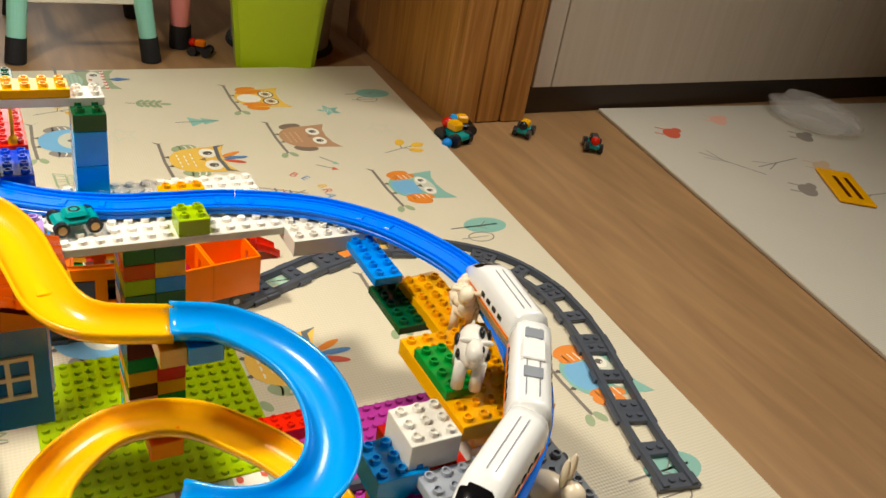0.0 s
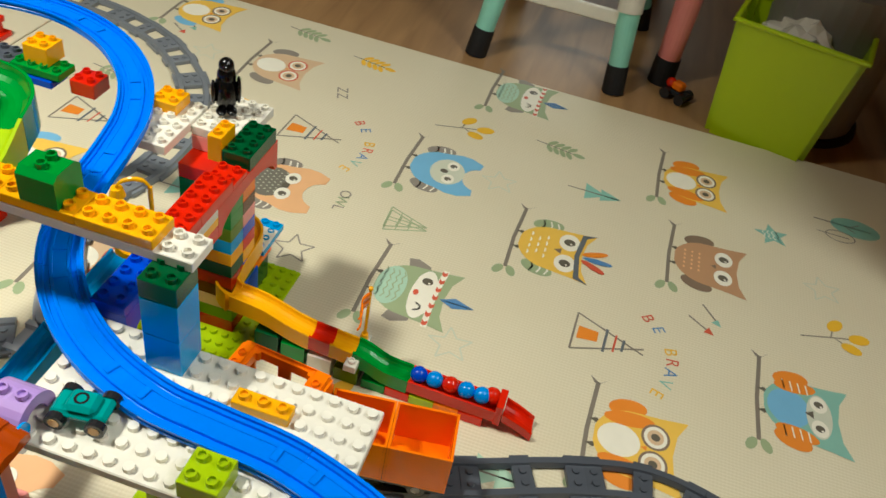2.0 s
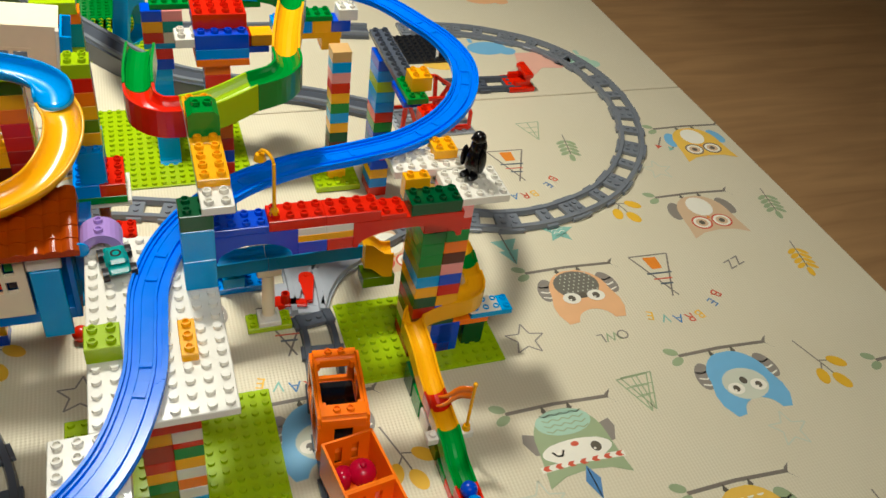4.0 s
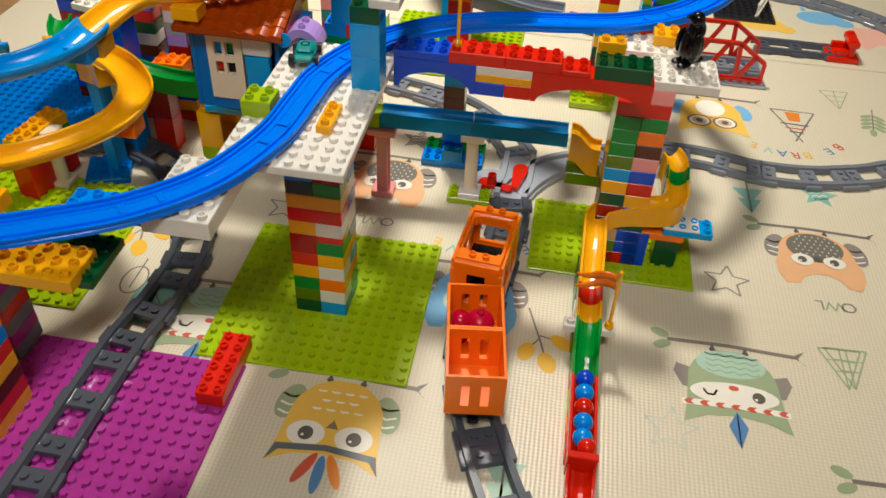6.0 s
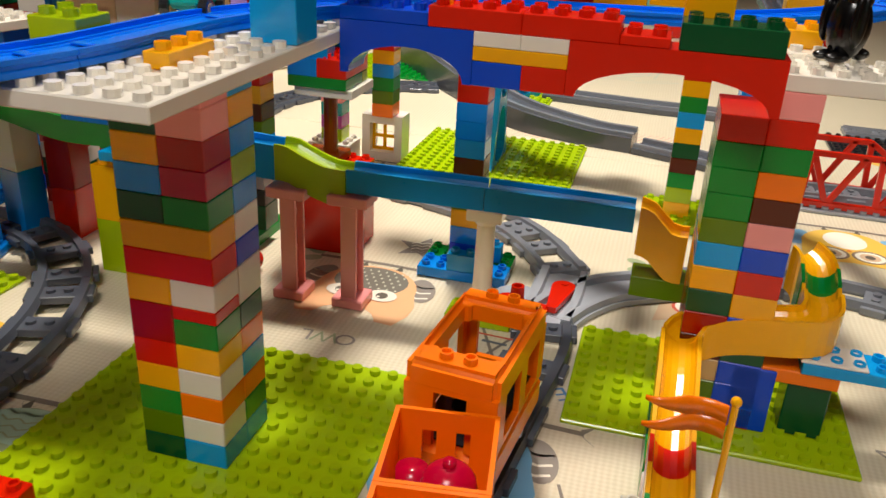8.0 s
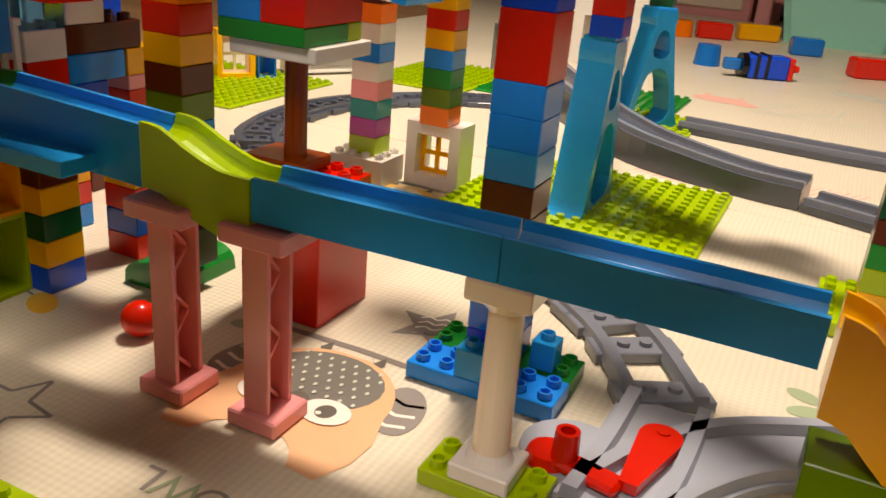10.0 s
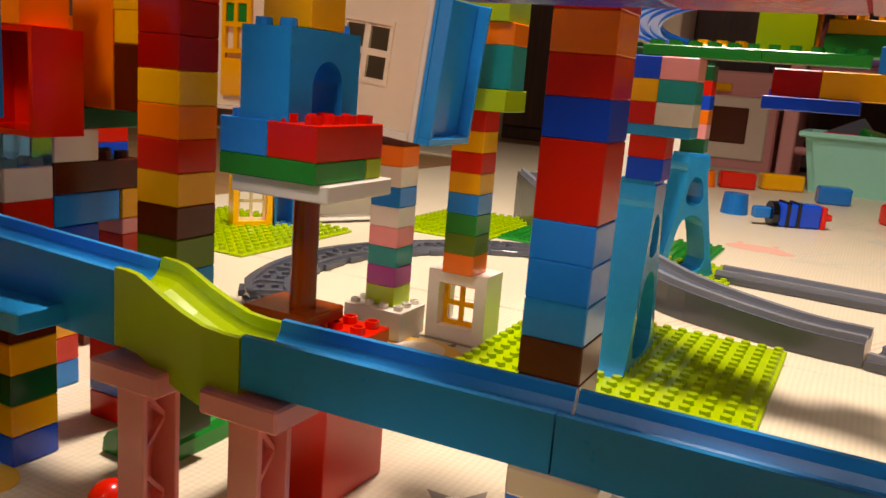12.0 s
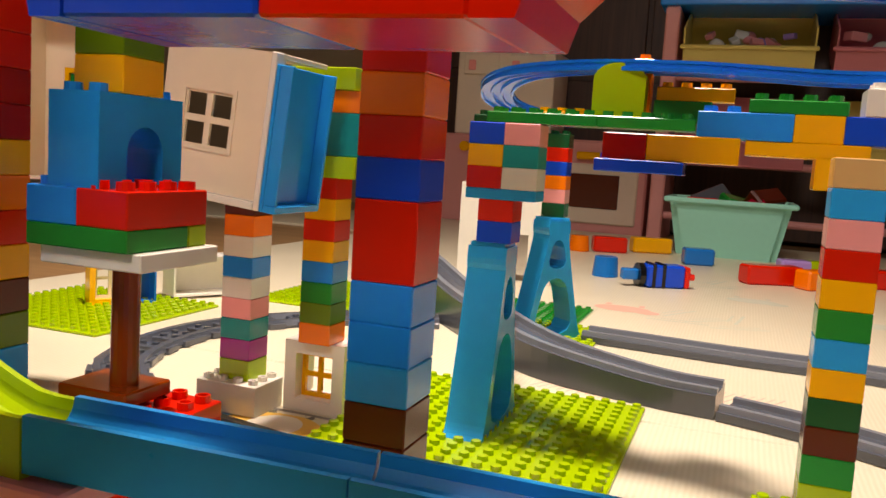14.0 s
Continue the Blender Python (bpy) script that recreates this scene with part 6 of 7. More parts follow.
def owl(cx, cy, mat, kind, scale=1.0):
    p = Print(cx, cy, scale)
    branch(p)
    body, wing, label = {"wink": ("sage", "grey", "green winking owl with a feather"), "yellow": ("gold", "sage", "yellow owl with feathers"), "blue": ("blue", "grey", "blue owl"),
                         "koala": ("peach", "grey", "peach owl with a grey belly"), "brown": ("brown", "cocoa", "brown owl"), "bluegreen": ("teal", "orange", "green and blue owl"),
                         "orange": ("gold", "orange", "orange owl with round glasses"), "glasses": ("gold", "blue", "yellow owl with glasses"), "pink": ("beige", "grey", "beige owl with red glasses")}[kind]
    for s in (-1, 1):
        if kind == "wink":
            p.poly([(s * 0.046, -0.020), (s * 0.066, -0.026), (s * 0.070, -0.012), (s * 0.060, 0.010), (s * 0.048, 0.012)], wing)
        else:
            p.oval(s * 0.056, -0.018, 0.015, 0.026, wing, s * -14)
        for q in range(3 if kind in ("yellow", "blue", "koala") else 0):
            p.line([(s * 0.056 - 0.011, -0.028 + 0.012 * q), (s * 0.056, -0.024 + 0.012 * q), (s * 0.056 + 0.011, -0.028 + 0.012 * q)], 0.0028, "white")
    low = [(0.053 * math.cos(a), -0.004 + 0.054 * max(math.sin(a), -0.97)) for a in (math.pi * (1 + k / 14) for k in range(15))]
    if kind in ("koala", "blue"):
        tip = 0.058 if kind == "koala" else 0.056
        ears = [(0.060, 0.020), (0.059, 0.040), (tip - 0.008, 0.062), (0.032, 0.060)] + [(0.031 * math.cos(a), 0.062 - 0.026 * math.sin(a)) for a in (math.pi * k / 10 for k in range(1, 10))] + [(-0.032, 0.060), (8e-3 - tip, 0.062), (-0.059, 0.040), (-0.060, 0.020)]
    else:
        ears = [(0.056, 0.030), (0.061, 0.063), (0.034, 0.050), (0.0, 0.046), (-0.034, 0.050), (-0.061, 0.063), (-0.056, 0.030)]
    p.poly(low + ears, body)
    if kind == "wink":
        p.oval(0, -0.034, 0.042, 0.022, "mint")
        for q in range(4):
            v = -0.050 + 0.009 * q
            p.line([(u, v + (0.004 if k % 2 else 0)) for k, u in enumerate((-0.034, -0.026, -0.018, -0.010, -0.002, 0.006, 0.014, 0.022, 0.030))], 0.0018, "sage")
        p.oval(0, 0.014, 0.052, 0.018, "white")
        eyes(p, 0.014, 0.028, 0.015, True)
        p.oval(0, 0.004, 0.006, 0.004, "red")
        p.line([(-0.062, 0.034), (0.0, 0.030), (0.062, 0.034)], 0.009, "white")
        for k in range(7):
            u = -0.054 + 0.018 * k
            p.poly([(u - 0.006, 0.029), (u + 0.002, 0.029), (u + 0.006, 0.033), (u + 0.002, 0.037), (u - 0.006, 0.037), (u - 0.002, 0.033)], "red")
        p.poly([(0, 0.040), (0.011, 0.062), (0, 0.092), (-0.011, 0.062)], "deep")
        p.line([(0, 0.044), (0, 0.088)], 0.0016, "white")
    elif kind == "yellow":
        for q in range(3):
            for k in range(4 - q % 2):
                p.oval(-0.024 + 0.016 * k + 0.008 * (q % 2), -0.040 + 0.013 * q, 0.0055, 0.003, "white", part_=(0, 180), n=8)
        eyes(p, 0.022, 0.027, 0.017)
        p.poly([(-0.007, 0.012), (0.007, 0.012), (0, 0.0)], "cocoa")
        p.poly([(-0.062, 0.064), (-0.050, 0.048), (0, 0.042), (0.050, 0.048), (0.062, 0.064), (0.056, 0.040), (0, 0.034), (-0.056, 0.040)], "navy")
        p.oval(-0.016, 0.066, 0.006, 0.022, "orange", 24).oval(0.0, 0.072, 0.006, 0.024, "deep").oval(0.016, 0.066, 0.006, 0.022, "red", -24)
    elif kind == "blue":
        p.oval(0, 0.008, 0.038, 0.030, "pale")
        eyes(p, 0.014, 0.020, 0.011, ring="white")
        p.oval(0, 0.002, 0.006, 0.007, "black")
    elif kind == "koala":
        p.oval(0, -0.022, 0.040, 0.032, "ash")
        for q in range(6):
            for k in range(7):
                p.oval(-0.027 + 0.009 * k - 0.0045 * (q % 2), -0.046 + 0.008 * q, 0.0013, 0.0020, "pale", n=6)
        eyes(p, 0.008, 0.022, 0.0125)
        p.oval(0, 0.004, 0.007, 0.006, "black")
    elif kind == "brown":
        for q in range(3):
            for k in range(5):
                p.oval(-0.022 + 0.011 * k, -0.040 + 0.012 * q, 0.003, 0.002, "peach", n=6)
        eyes(p, 0.024, 0.024, 0.015)
        p.poly([(-0.005, 0.012), (0.005, 0.012), (0, 0.003)], "cocoa")
    elif kind == "bluegreen":
        p.oval(0, -0.022, 0.034, 0.030, "blue")
        for s in (-1, 1):
            p.oval(s * 0.043, -0.012, 0.012, 0.030, "orange", s * -8)
            for q in range(4):
                p.line([(s * 0.043 - 0.009, -0.03 + 0.011 * q), (s * 0.043 + 0.009, -0.027 + 0.011 * q)], 0.002, "white")
        p.oval(0, 0.020, 0.040, 0.018, "pale")
        eyes(p, 0.020, 0.022, 0.012)
        p.poly([(-0.007, 0.012), (0.007, 0.012), (0, 0.0)], "black")
    else:
        p.oval(0, -0.024, 0.026, 0.028, "white")
        for s in (-1, 1):
            if kind == "orange":
                p.oval(s * 0.038, -0.014, 0.012, 0.034, "orange", s * -8)
            p.oval(s * 0.022, 0.022, 0.021, 0.019, "red" if kind == "pink" else "cocoa")
        for s in (-1, 1):
            p.oval(s * 0.022, 0.022, 0.0175, 0.0155, "white").oval(s * 0.022, 0.022, 0.012, 0.011, "beige").oval(s * 0.022, 0.022, 0.006, 0.006, "black")
        p.poly([(-0.004, 0.012), (0.004, 0.012), (0, 0.004)], "orange")
    p.done("owl_print", mat, label)


def star(cx, cy, mat, ink, r=0.032, turn=12, outline=False):
    p = Print(cx, cy, 1, turn)
    pts = [((r if k % 2 == 0 else r * 0.45) * math.cos(math.pi * k / 5), (r if k % 2 == 0 else r * 0.45) * math.sin(math.pi * k / 5)) for k in range(10)]
    if outline:
        p.line(pts + pts[:1], 0.0025, ink)
    else:
        p.poly(pts, ink)
        for q in range(4):
            v = -0.012 + 0.008 * q
            p.line([(u, v + (0.004 if k % 2 else 0)) for k, u in enumerate((-0.012, -0.006, 0.0, 0.006, 0.012))], 0.0018, "white")
    p.done("star_print", mat)


def teepee(cx, cy, mat):
    p = Print(cx, cy)
    p.line([(0.036, -0.048), (-0.006, 0.055)], 0.003, "bark").line([(-0.040, -0.046), (0.006, 0.055)], 0.003, "bark").line([(0.036, -0.048), (-0.040, -0.046)], 0.003, "bark")
    p.poly([(0.012, -0.042), (-0.014, -0.041), (-0.012, -0.012), (0.008, -0.012)], "orange")
    p.line([(0.024, -0.002), (-0.024, 0.0)], 0.004, "navy").line([(0.018, 0.012), (-0.017, 0.014)], 0.003, "red").line([(0.012, 0.024), (-0.012, 0.026)], 0.004, "navy")
    p.done("teepee_print", mat)


def tree(cx, cy, mat, ink="teal", ring=True):
    p = Print(cx, cy)
    p.oval(0, 0.020, 0.028, 0.045, ink).line([(0, -0.055), (0, 0.048)], 0.0035, "bark").line([(0, 0.0), (0.014, 0.018)], 0.002, "bark").line([(0, 0.010), (-0.014, 0.028)], 0.002, "bark")
    if ring:
        c = [(0.038 + 0.016 * math.cos(k * math.pi / 10), -0.010 + 0.026 * math.sin(k * math.pi / 10)) for k in range(21)]
        p.line(c, 0.0022, "bark").line([(0.038, -0.052), (0.038, 0.006)], 0.002, "bark")
    p.done("tree_print", mat)


def fir(cx, cy, mat, ink="teal"):
    p = Print(cx, cy)
    p.poly([(-0.024, -0.020), (0.024, -0.018), (0.0, 0.020)], ink).poly([(-0.018, 0.008), (0.018, 0.009), (0, 0.045)], ink).line([(0, -0.05), (0, 0.042)], 0.0028, "bark")
    p.done("tree_print", mat)


def sprig(cx, cy, mat, ink="yellow"):
    p = Print(cx, cy, 1, 200)
    p.line([(0, -0.055), (0.002, 0.010), (0.004, 0.030)], 0.0025, "bark").line([(0.002, 0.0), (0.018, 0.012)], 0.0022, "bark").line([(0.0, -0.005), (-0.018, 0.006)], 0.0022, "bark")
    p.oval(0.004, 0.040, 0.011, 0.017, ink).oval(0.024, 0.018, 0.010, 0.016, ink, -35).oval(-0.024, 0.012, 0.010, 0.017, ink, 35)
    p.done("sprig_print", mat)


def leaf(cx, cy, mat, ink="sage"):
    p = Print(cx, cy, 1, 170)
    p.line([(0, -0.045), (0, 0.035)], 0.0025, "bark")
    for q in range(4):
        for s in (-1, 1):
            p.oval(s * 0.011, -0.015 + 0.013 * q, 0.012, 0.005, ink, s * 35, 12)
    p.oval(0, 0.04, 0.006, 0.012, ink)
    p.done("leaf_print", mat)


def arrows(cx, cy, mat):
    p = Print(cx, cy, 1, 150)
    p.line([(-0.02, -0.02), (-0.004, 0.016)], 0.003, "bark").poly([(-0.010, 0.014), (0.004, 0.010), (0.0, 0.026)], "teal")
    p.line([(0.020, -0.02), (0.024, 0.016)], 0.003, "bark").poly([(0.016, 0.014), (0.032, 0.014), (0.025, 0.028)], "red")
    p.done("arrow_print", mat)


glyphs = {}


def glyph(ch):
    if ch not in glyphs:
        c = bpy.data.curves.new("letter", "FONT")
        c.body, c.size, c.align_x = ch, 1.0, "CENTER"
        o = bpy.data.objects.new("letter", c)
        scene.collection.objects.link(o)
        bpy.context.view_layer.update()
        glyphs[ch] = bpy.data.meshes.new_from_object(o.evaluated_get(bpy.context.evaluated_depsgraph_get()))
        bpy.data.objects.remove(o)
    return glyphs[ch]


def words(text, cx, cy, mat, size=0.024, turn=180, inks=("red", "deep", "teal", "yellow"), arc=0.0, pitch=0.72):
    n = len(text)
    for k, ch in enumerate(text):
        if ch == " ":
            continue
        x = (k - (n - 1) / 2) * size * pitch
        m = glyph(ch).copy()
        m.materials.clear()
        link("letter", m, INK[inks[k % len(inks)]], mat, Matrix.Translation((cx, cy, 0.0005)) @ Matrix.Rotation(radians(turn), 4, "Z") @ Matrix.Translation((x, -arc * (x * x), 0)) @ Matrix.Rotation(-arc * x * 1.2, 4, "Z") @ Matrix.Scale(size, 4))


for x, y, k in ((0.637, 0.078, "wink"), (0.945, 0.122, "blue"), (0.780, 0.345, "koala"), (0.826, -0.098, "yellow"), (0.187, -0.062, "yellow"), (0.905, -0.345, "brown"), (0.284, -0.31, "brown"),
                (0.643, -0.488, "bluegreen"), (1.130, -0.310, "orange"), (0.493, -0.268, "orange"), (1.268, 0.044, "wink"), (1.245, 0.727, "glasses"), (0.662, 0.712, "glasses"), (1.120, 0.500, "pink"),
                (0.312, 0.165, "blue"), (0.150, 0.398, "koala"), (-0.005, 0.062, "wink"), (0.03, -0.49, "bluegreen"), (0.012, 0.735, "glasses"), (0.50, 0.50, "pink")):
    owl(x, y, play_mat, k)
for x, y in ((0.940, 0.365), (0.805, 0.712), (0.660, -0.205), (0.30, 0.365), (0.02, -0.20)):
    teepee(x, y, play_mat)
for x, y, ink, o in ((0.809, 0.503, "teal", False), (1.042, -0.452, "teal", False), (0.175, 0.52, "grey", False), (0.647, 0.269, "grey", True), (1.101, 0.649, "pale", True), (0.961, 0.024, "pale", True), (0.929, -0.532, "pale", True), (0.02, 0.30, "grey", True), (0.56, 0.0, "pale", True)):
    star(x, y, play_mat, ink, outline=o)
for x, y in ((0.962, 0.555), (1.097, 0.124), (0.821, -0.542), (-0.16, 0.21), (-0.09, 0.40), (0.405, 0.11)):
    sprig(x, y, play_mat)
for x, y, i in ((1.119, -0.055, "sage"), (1.233, 0.355, "yellow"), (0.946, 0.754, "sage"), (1.318 - 0.04, 0.512, "sage")):
    leaf(x, y, play_mat, i)
for x, y, i in ((1.011, -0.141, "teal"), (0.700, 0.478, "teal"), (0.380, -0.10, "mint")):
    fir(x, y, play_mat, i)
for x, y, i in ((0.775, 0.140, "pale"), (0.783, 0.142, "pale"), (0.896, 0.827, "mint")):
    p = Print(x, y)
    p.line([(-0.026, -0.026), (0.026, -0.024), (0.0, 0.040), (-0.026, -0.026)], 0.0022, "sage").line([(0, -0.024), (0, 0.036)], 0.002, "sage").line([(-0.018, -0.006), (0.018, -0.006)], 0.0018, "sage").line([(-0.011, 0.012), (0.011, 0.012)], 0.0018, "sage")
    p.done("tree_print", play_mat)
for x, y in ((0.469, -0.530), (1.138, -0.585), (-0.165, -0.45), (-0.09, 0.10)):
    tree(x, y, play_mat)
for x, y in ((0.776, -0.347), (1.177, 0.731)):
    arrows(x, y, play_mat)
for x, y in ((0.945, 0.268), (0.666, -0.292), (0.800, 0.622), (0.322, 0.262)):
    words("BE BRAVE", x, y, play_mat, 0.027, 190, arc=6.0)
for x, y in ((0.785, 0.255), (0.15, 0.305)):
    words("OWL", x, y, play_mat, 0.026, 182, ("grey", "sage"))
words("ZZ", 1.09, 0.375, play_mat, 0.03, 200, ("grey",))
# faded drawings on the other mats
for x, y, ink in ((0.80, 1.12, "gold"), (0.93, 1.18, "blue"), (1.12, 1.10, "mint"), (1.02, 1.45, "peach"), (0.62, 1.75, "pale"), (0.2, 1.62, "pink"), (0.42, 1.90, "pale")):
    p = Print(x, y)
    p.oval(0, 0, 0.05, 0.032, ink).oval(-0.045, 0.018, 0.022, 0.018, ink).line([(-0.03, -0.03), (-0.03, -0.05)], 0.01, ink).line([(0.03, -0.03), (0.03, -0.05)], 0.01, ink)
    p.done("animal_print", far_mat)
p = Print(1.05, 1.12)
p.poly([(-0.06, -0.03), (0.06, -0.03), (0.075, 0.03), (0.05, 0.075), (0.02, 0.045), (-0.03, 0.05), (-0.07, 0.02)], "pink")
p.done("animal_print", far_mat, "large pink animal drawing")
for k in range(9):
    p = Print(0.30 + 0.05 * (k % 3), 1.55 + 0.045 * (k // 3) + 0.5 * (k % 2), 1, 10 * k)
    p.line([(-0.05, 0), (0.05, 0.004)], 0.006, "pale").line([(-0.03, 0.018), (0.04, 0.02)], 0.004, "pale")
    p.done("mark_print", far_mat)
for k in range(22):
    p = Print(0.23, 1.02, 1, 0)
    u = -0.05 + k * 0.0105
    p.line([(u, 0.0), (u + 0.05, 0.10)], 0.0022, "pink")
    p.done("stripe_print", far_mat)
for x, y, ink in ((0.80, -1.32, "red"), (0.72, -1.75, "grey"), (0.45, -1.45, "grey"), (0.55, -1.62, "beige"), (0.30, -1.75, "grey"), (0.02, -1.60, "red"), (0.86, -1.55, "pink")):
    p = Print(x, y, 1, 140)
    p.oval(0, 0, 0.034, 0.024, ink).oval(-0.034, 0.014, 0.016, 0.013, ink).line([(-0.02, -0.02), (-0.02, -0.045)], 0.006, ink).line([(0.02, -0.02), (0.022, -0.045)], 0.006, ink)
    p.done("animal_print", side_mat)
for x, y, t in ((0.62, -1.36, 30), (0.60, -1.50, 95), (0.40, -1.62, 85)):
    p = Print(x, y, 1, t)
    p.line([(-0.09, 0), (0.08, 0.01)], 0.004, "grey").line([(0.0, 0.005), (0.06, 0.03)], 0.003, "grey").line([(0.02, 0.005), (0.07, -0.02)], 0.003, "grey")
    p.done("branch_print", side_mat)

# ---- room things ----
MINT, ROSE = surface("mint_paint", "9fdcca", rough=0.35), surface("rose_paint", "eb9a96", rough=0.35)
RUBBER = surface("black_rubber", "16171a", rough=0.6)
LIMEBIN = surface("lime_bin_plastic", "b4cf10", rough=0.35, grain=0.04)
WIRE = surface("mesh_grey", "8a8680", rough=0.5)


def leg(parent, top, foot, colour, r=0.024):
    d = Vector(top) - Vector(foot)
    m = Matrix.Translation(foot) @ d.to_track_quat("Z", "Y").to_matrix().to_4x4()
    bm = bmesh.new()
    tube(bm, 0, 0, 0.055, r * 0.85, d.length - 0.055, 20, r * 1.1)
    lg = part("leg", bm, colour, parent, at=m)
    bm = bmesh.new()
    tube(bm, 0, 0, -0.001, r, 0.060, 20, r * 0.95)
    part("foot_cap", bm, RUBBER, lg, "black rubber foot")
    return lg


chair = thing("child_chair", "mint green and white plastic child's chair with black feet", "chair", (0, 0, -0.010))
for x, y, tx, ty in ((1.415, 0.182, 1.47, 0.14), (1.415, -0.123, 1.47, -0.09), (1.78, -0.145, 1.72, -0.09), (1.79, 0.162, 1.72, 0.13)):
    lg = leg(chair, (tx, ty, 0.345), (x, y, 0.0), MINT)
    bm = bmesh.new()
    tube(bm, 0, 0, 0.17, 0.0258, 0.175, 20, 0.0275)
    part("sleeve", bm, M["white"], lg, "white upper sleeve")
for x0, y0, x1, y1 in ((1.432, -0.10, 1.442, 0.155), (1.46, 0.145, 1.745, 0.157), (1.46, -0.115, 1.745, -0.103)):
    bm = bmesh.new()
    box(bm, x0, y0, 0.135, x1, y1, 0.165, 0.003)
    part("stretcher", bm, M["white"], chair, "white stretcher")
bm = bmesh.new()
box(bm, 1.43, -0.15, 0.345, 1.77, 0.19, 0.38, 0.012)
part("seat", bm, MINT, chair)
bm = bmesh.new()
box(bm, 1.745, -0.14, 0.38, 1.775, 0.18, 0.64, 0.010)
part("backrest", bm, MINT, chair)
table = thing("child_table", "round white child's table with pink legs behind the chair", "table", (0, 0, -0.010))
for x, y in ((1.525, -0.218), (2.1, -0.15), (1.95, -0.62)):
    leg(table, (x + 0.01, y, 0.46), (x, y, 0.0), ROSE, 0.029)
bm = bmesh.new()
tube(bm, 1.86, -0.33, 0.46, 0.37, 0.03, 40)
part("tabletop", bm, M["white"], table)
# waste bin: tapered open box
waste = thing("waste_bin", "lime green tapered plastic waste bin with crumpled paper inside", "waste bin", (1.40, -0.432, -0.010, 0, 0, -12))
bm = bmesh.new()
b0, b1, hgt = (0.062, 0.100), (0.080, 0.122), 0.245
lo = [bm.verts.new((sx * b0[0], sy * b0[1], 0.0)) for sx, sy in ((-1, -1), (1, -1), (1, 1), (-1, 1))]
hi = [bm.verts.new((sx * b1[0], sy * b1[1], hgt)) for sx, sy in ((-1, -1), (1, -1), (1, 1), (-1, 1))]
bm.faces.new(lo[::-1])
for k in range(4):
    bm.faces.new((lo[k], lo[(k + 1) % 4], hi[(k + 1) % 4], hi[k]))
bmesh.ops.bevel(bm, geom=[e for e in bm.edges if abs(e.verts[0].co.z - e.verts[1].co.z) > 0.1], offset=0.012, segments=4, affect="EDGES")
ob = part("bin_body", bm, LIMEBIN, waste)
sol = ob.modifiers.new("wall", "SOLIDIFY")
sol.thickness = 0.003
bm = bmesh.new()
for k, (sx, sy) in enumerate(((-1, 0), (1, 0), (0, -1), (0, 1))):
    if sx:
        box(bm, sx * b1[0] - 0.005, -b1[1] - 0.005, hgt - 0.004, sx * b1[0] + 0.005, b1[1] + 0.005, hgt + 0.004, 0.002)
    else:
        box(bm, -b1[0] - 0.005, sy * b1[1] - 0.005, hgt - 0.0042, b1[0] + 0.005, sy * b1[1] + 0.005, hgt + 0.0042, 0.002)
part("rim", bm, LIMEBIN, waste)
paper = bmesh.new()
random.seed(7)
bmesh.ops.create_icosphere(paper, subdivisions=3, radius=0.07)
for v in paper.verts:
    v.co *= 1 + random.uniform(-0.25, 0.25)
    v.co.z *= 0.7
tagged(part("crumpled_paper", paper, M["white"], at=(1.41, -0.43, 0.19)), "crumpled white paper and wrappers in the waste bin", "waste paper")
can = thing("pedal_bin", "dark metal mesh round bin standing behind the lime bin", "waste bin", (1.555, -0.500, -0.010))
bm = bmesh.new()
tube(bm, 0, 0, 0.012, 0.135, 0.30, 36, 0.150)
part("bin_body", bm, WIRE, can)
bm = bmesh.new()
tube(bm, 0, 0, 0, 0.150, 0.014, 36, 0.146)
part("base_ring", bm, RUBBER, can)

# ---- small toys on the floor ----


def small_vehicle(x, y, turn, colours, label, z=-0.010, k=1.0):
    t = thing("toy_vehicle", label, "toy vehicle", Matrix.Translation((x, y, z)) @ pose(0, 0, 0, 0, 0, turn) @ Matrix.Scale(k, 4))
    bm = bmesh.new()
    box(bm, -0.028, -0.014, 0.010, 0.028, 0.014, 0.022, 0.003)
    part("body", bm, M[colours[0]], t)
    bm = bmesh.new()
    box(bm, -0.012, -0.011, 0.022, 0.014, 0.011, 0.040, 0.004)
    part("cabin", bm, M[colours[1]], t)
    bm = bmesh.new()
    ball(bm, 0.020, 0.0, 0.030, 0.011, segs=12)
    part("head", bm, M[colours[2]], t, smooth=True)
    for sx in (-0.018, 0.018):
        for sy in (-0.017, 0.017):
            bm = bmesh.new()
            tube(bm, 0, 0, -0.005, 0.012, 0.010, 14)
            part("wheel", bm, M["charcoal"], t, at=(sx, sy, 0.012, 90, 0, 0))
    return t


small_vehicle(0.858, -0.690, 20, ("teal", "yellow", "red"), "colourful small toy vehicle lying on the floor by the oak door", 0.0 - 0.010, 1.25)
small_vehicle(0.905, -0.735, 80, ("black", "yellow", "azure"), "dark toy vehicle with blue driver lying on the floor", -0.010, 1.1)
small_vehicle(0.868, -0.895, 130, ("teal", "yellow", "charcoal"), "yellow and teal small toy vehicle on the floor", -0.010, 1.0)
small_vehicle(0.765, -1.030, 150, ("teal", "charcoal", "red"), "teal and black toy quad bike on the floor", -0.010, 1.0)
small_vehicle(1.460, -0.255, 60, ("charcoal", "orange", "red"), "black and orange toy vehicle beside the pink table leg", -0.010, 1.0)
bm = bmesh.new()
ball(bm, 0, 0, 0.012, 0.012)
tagged(part("toy_ball", bm, M["slate"], at=(0.825, -0.655, -0.010), smooth=True), "small light blue ball on the floor", "ball")
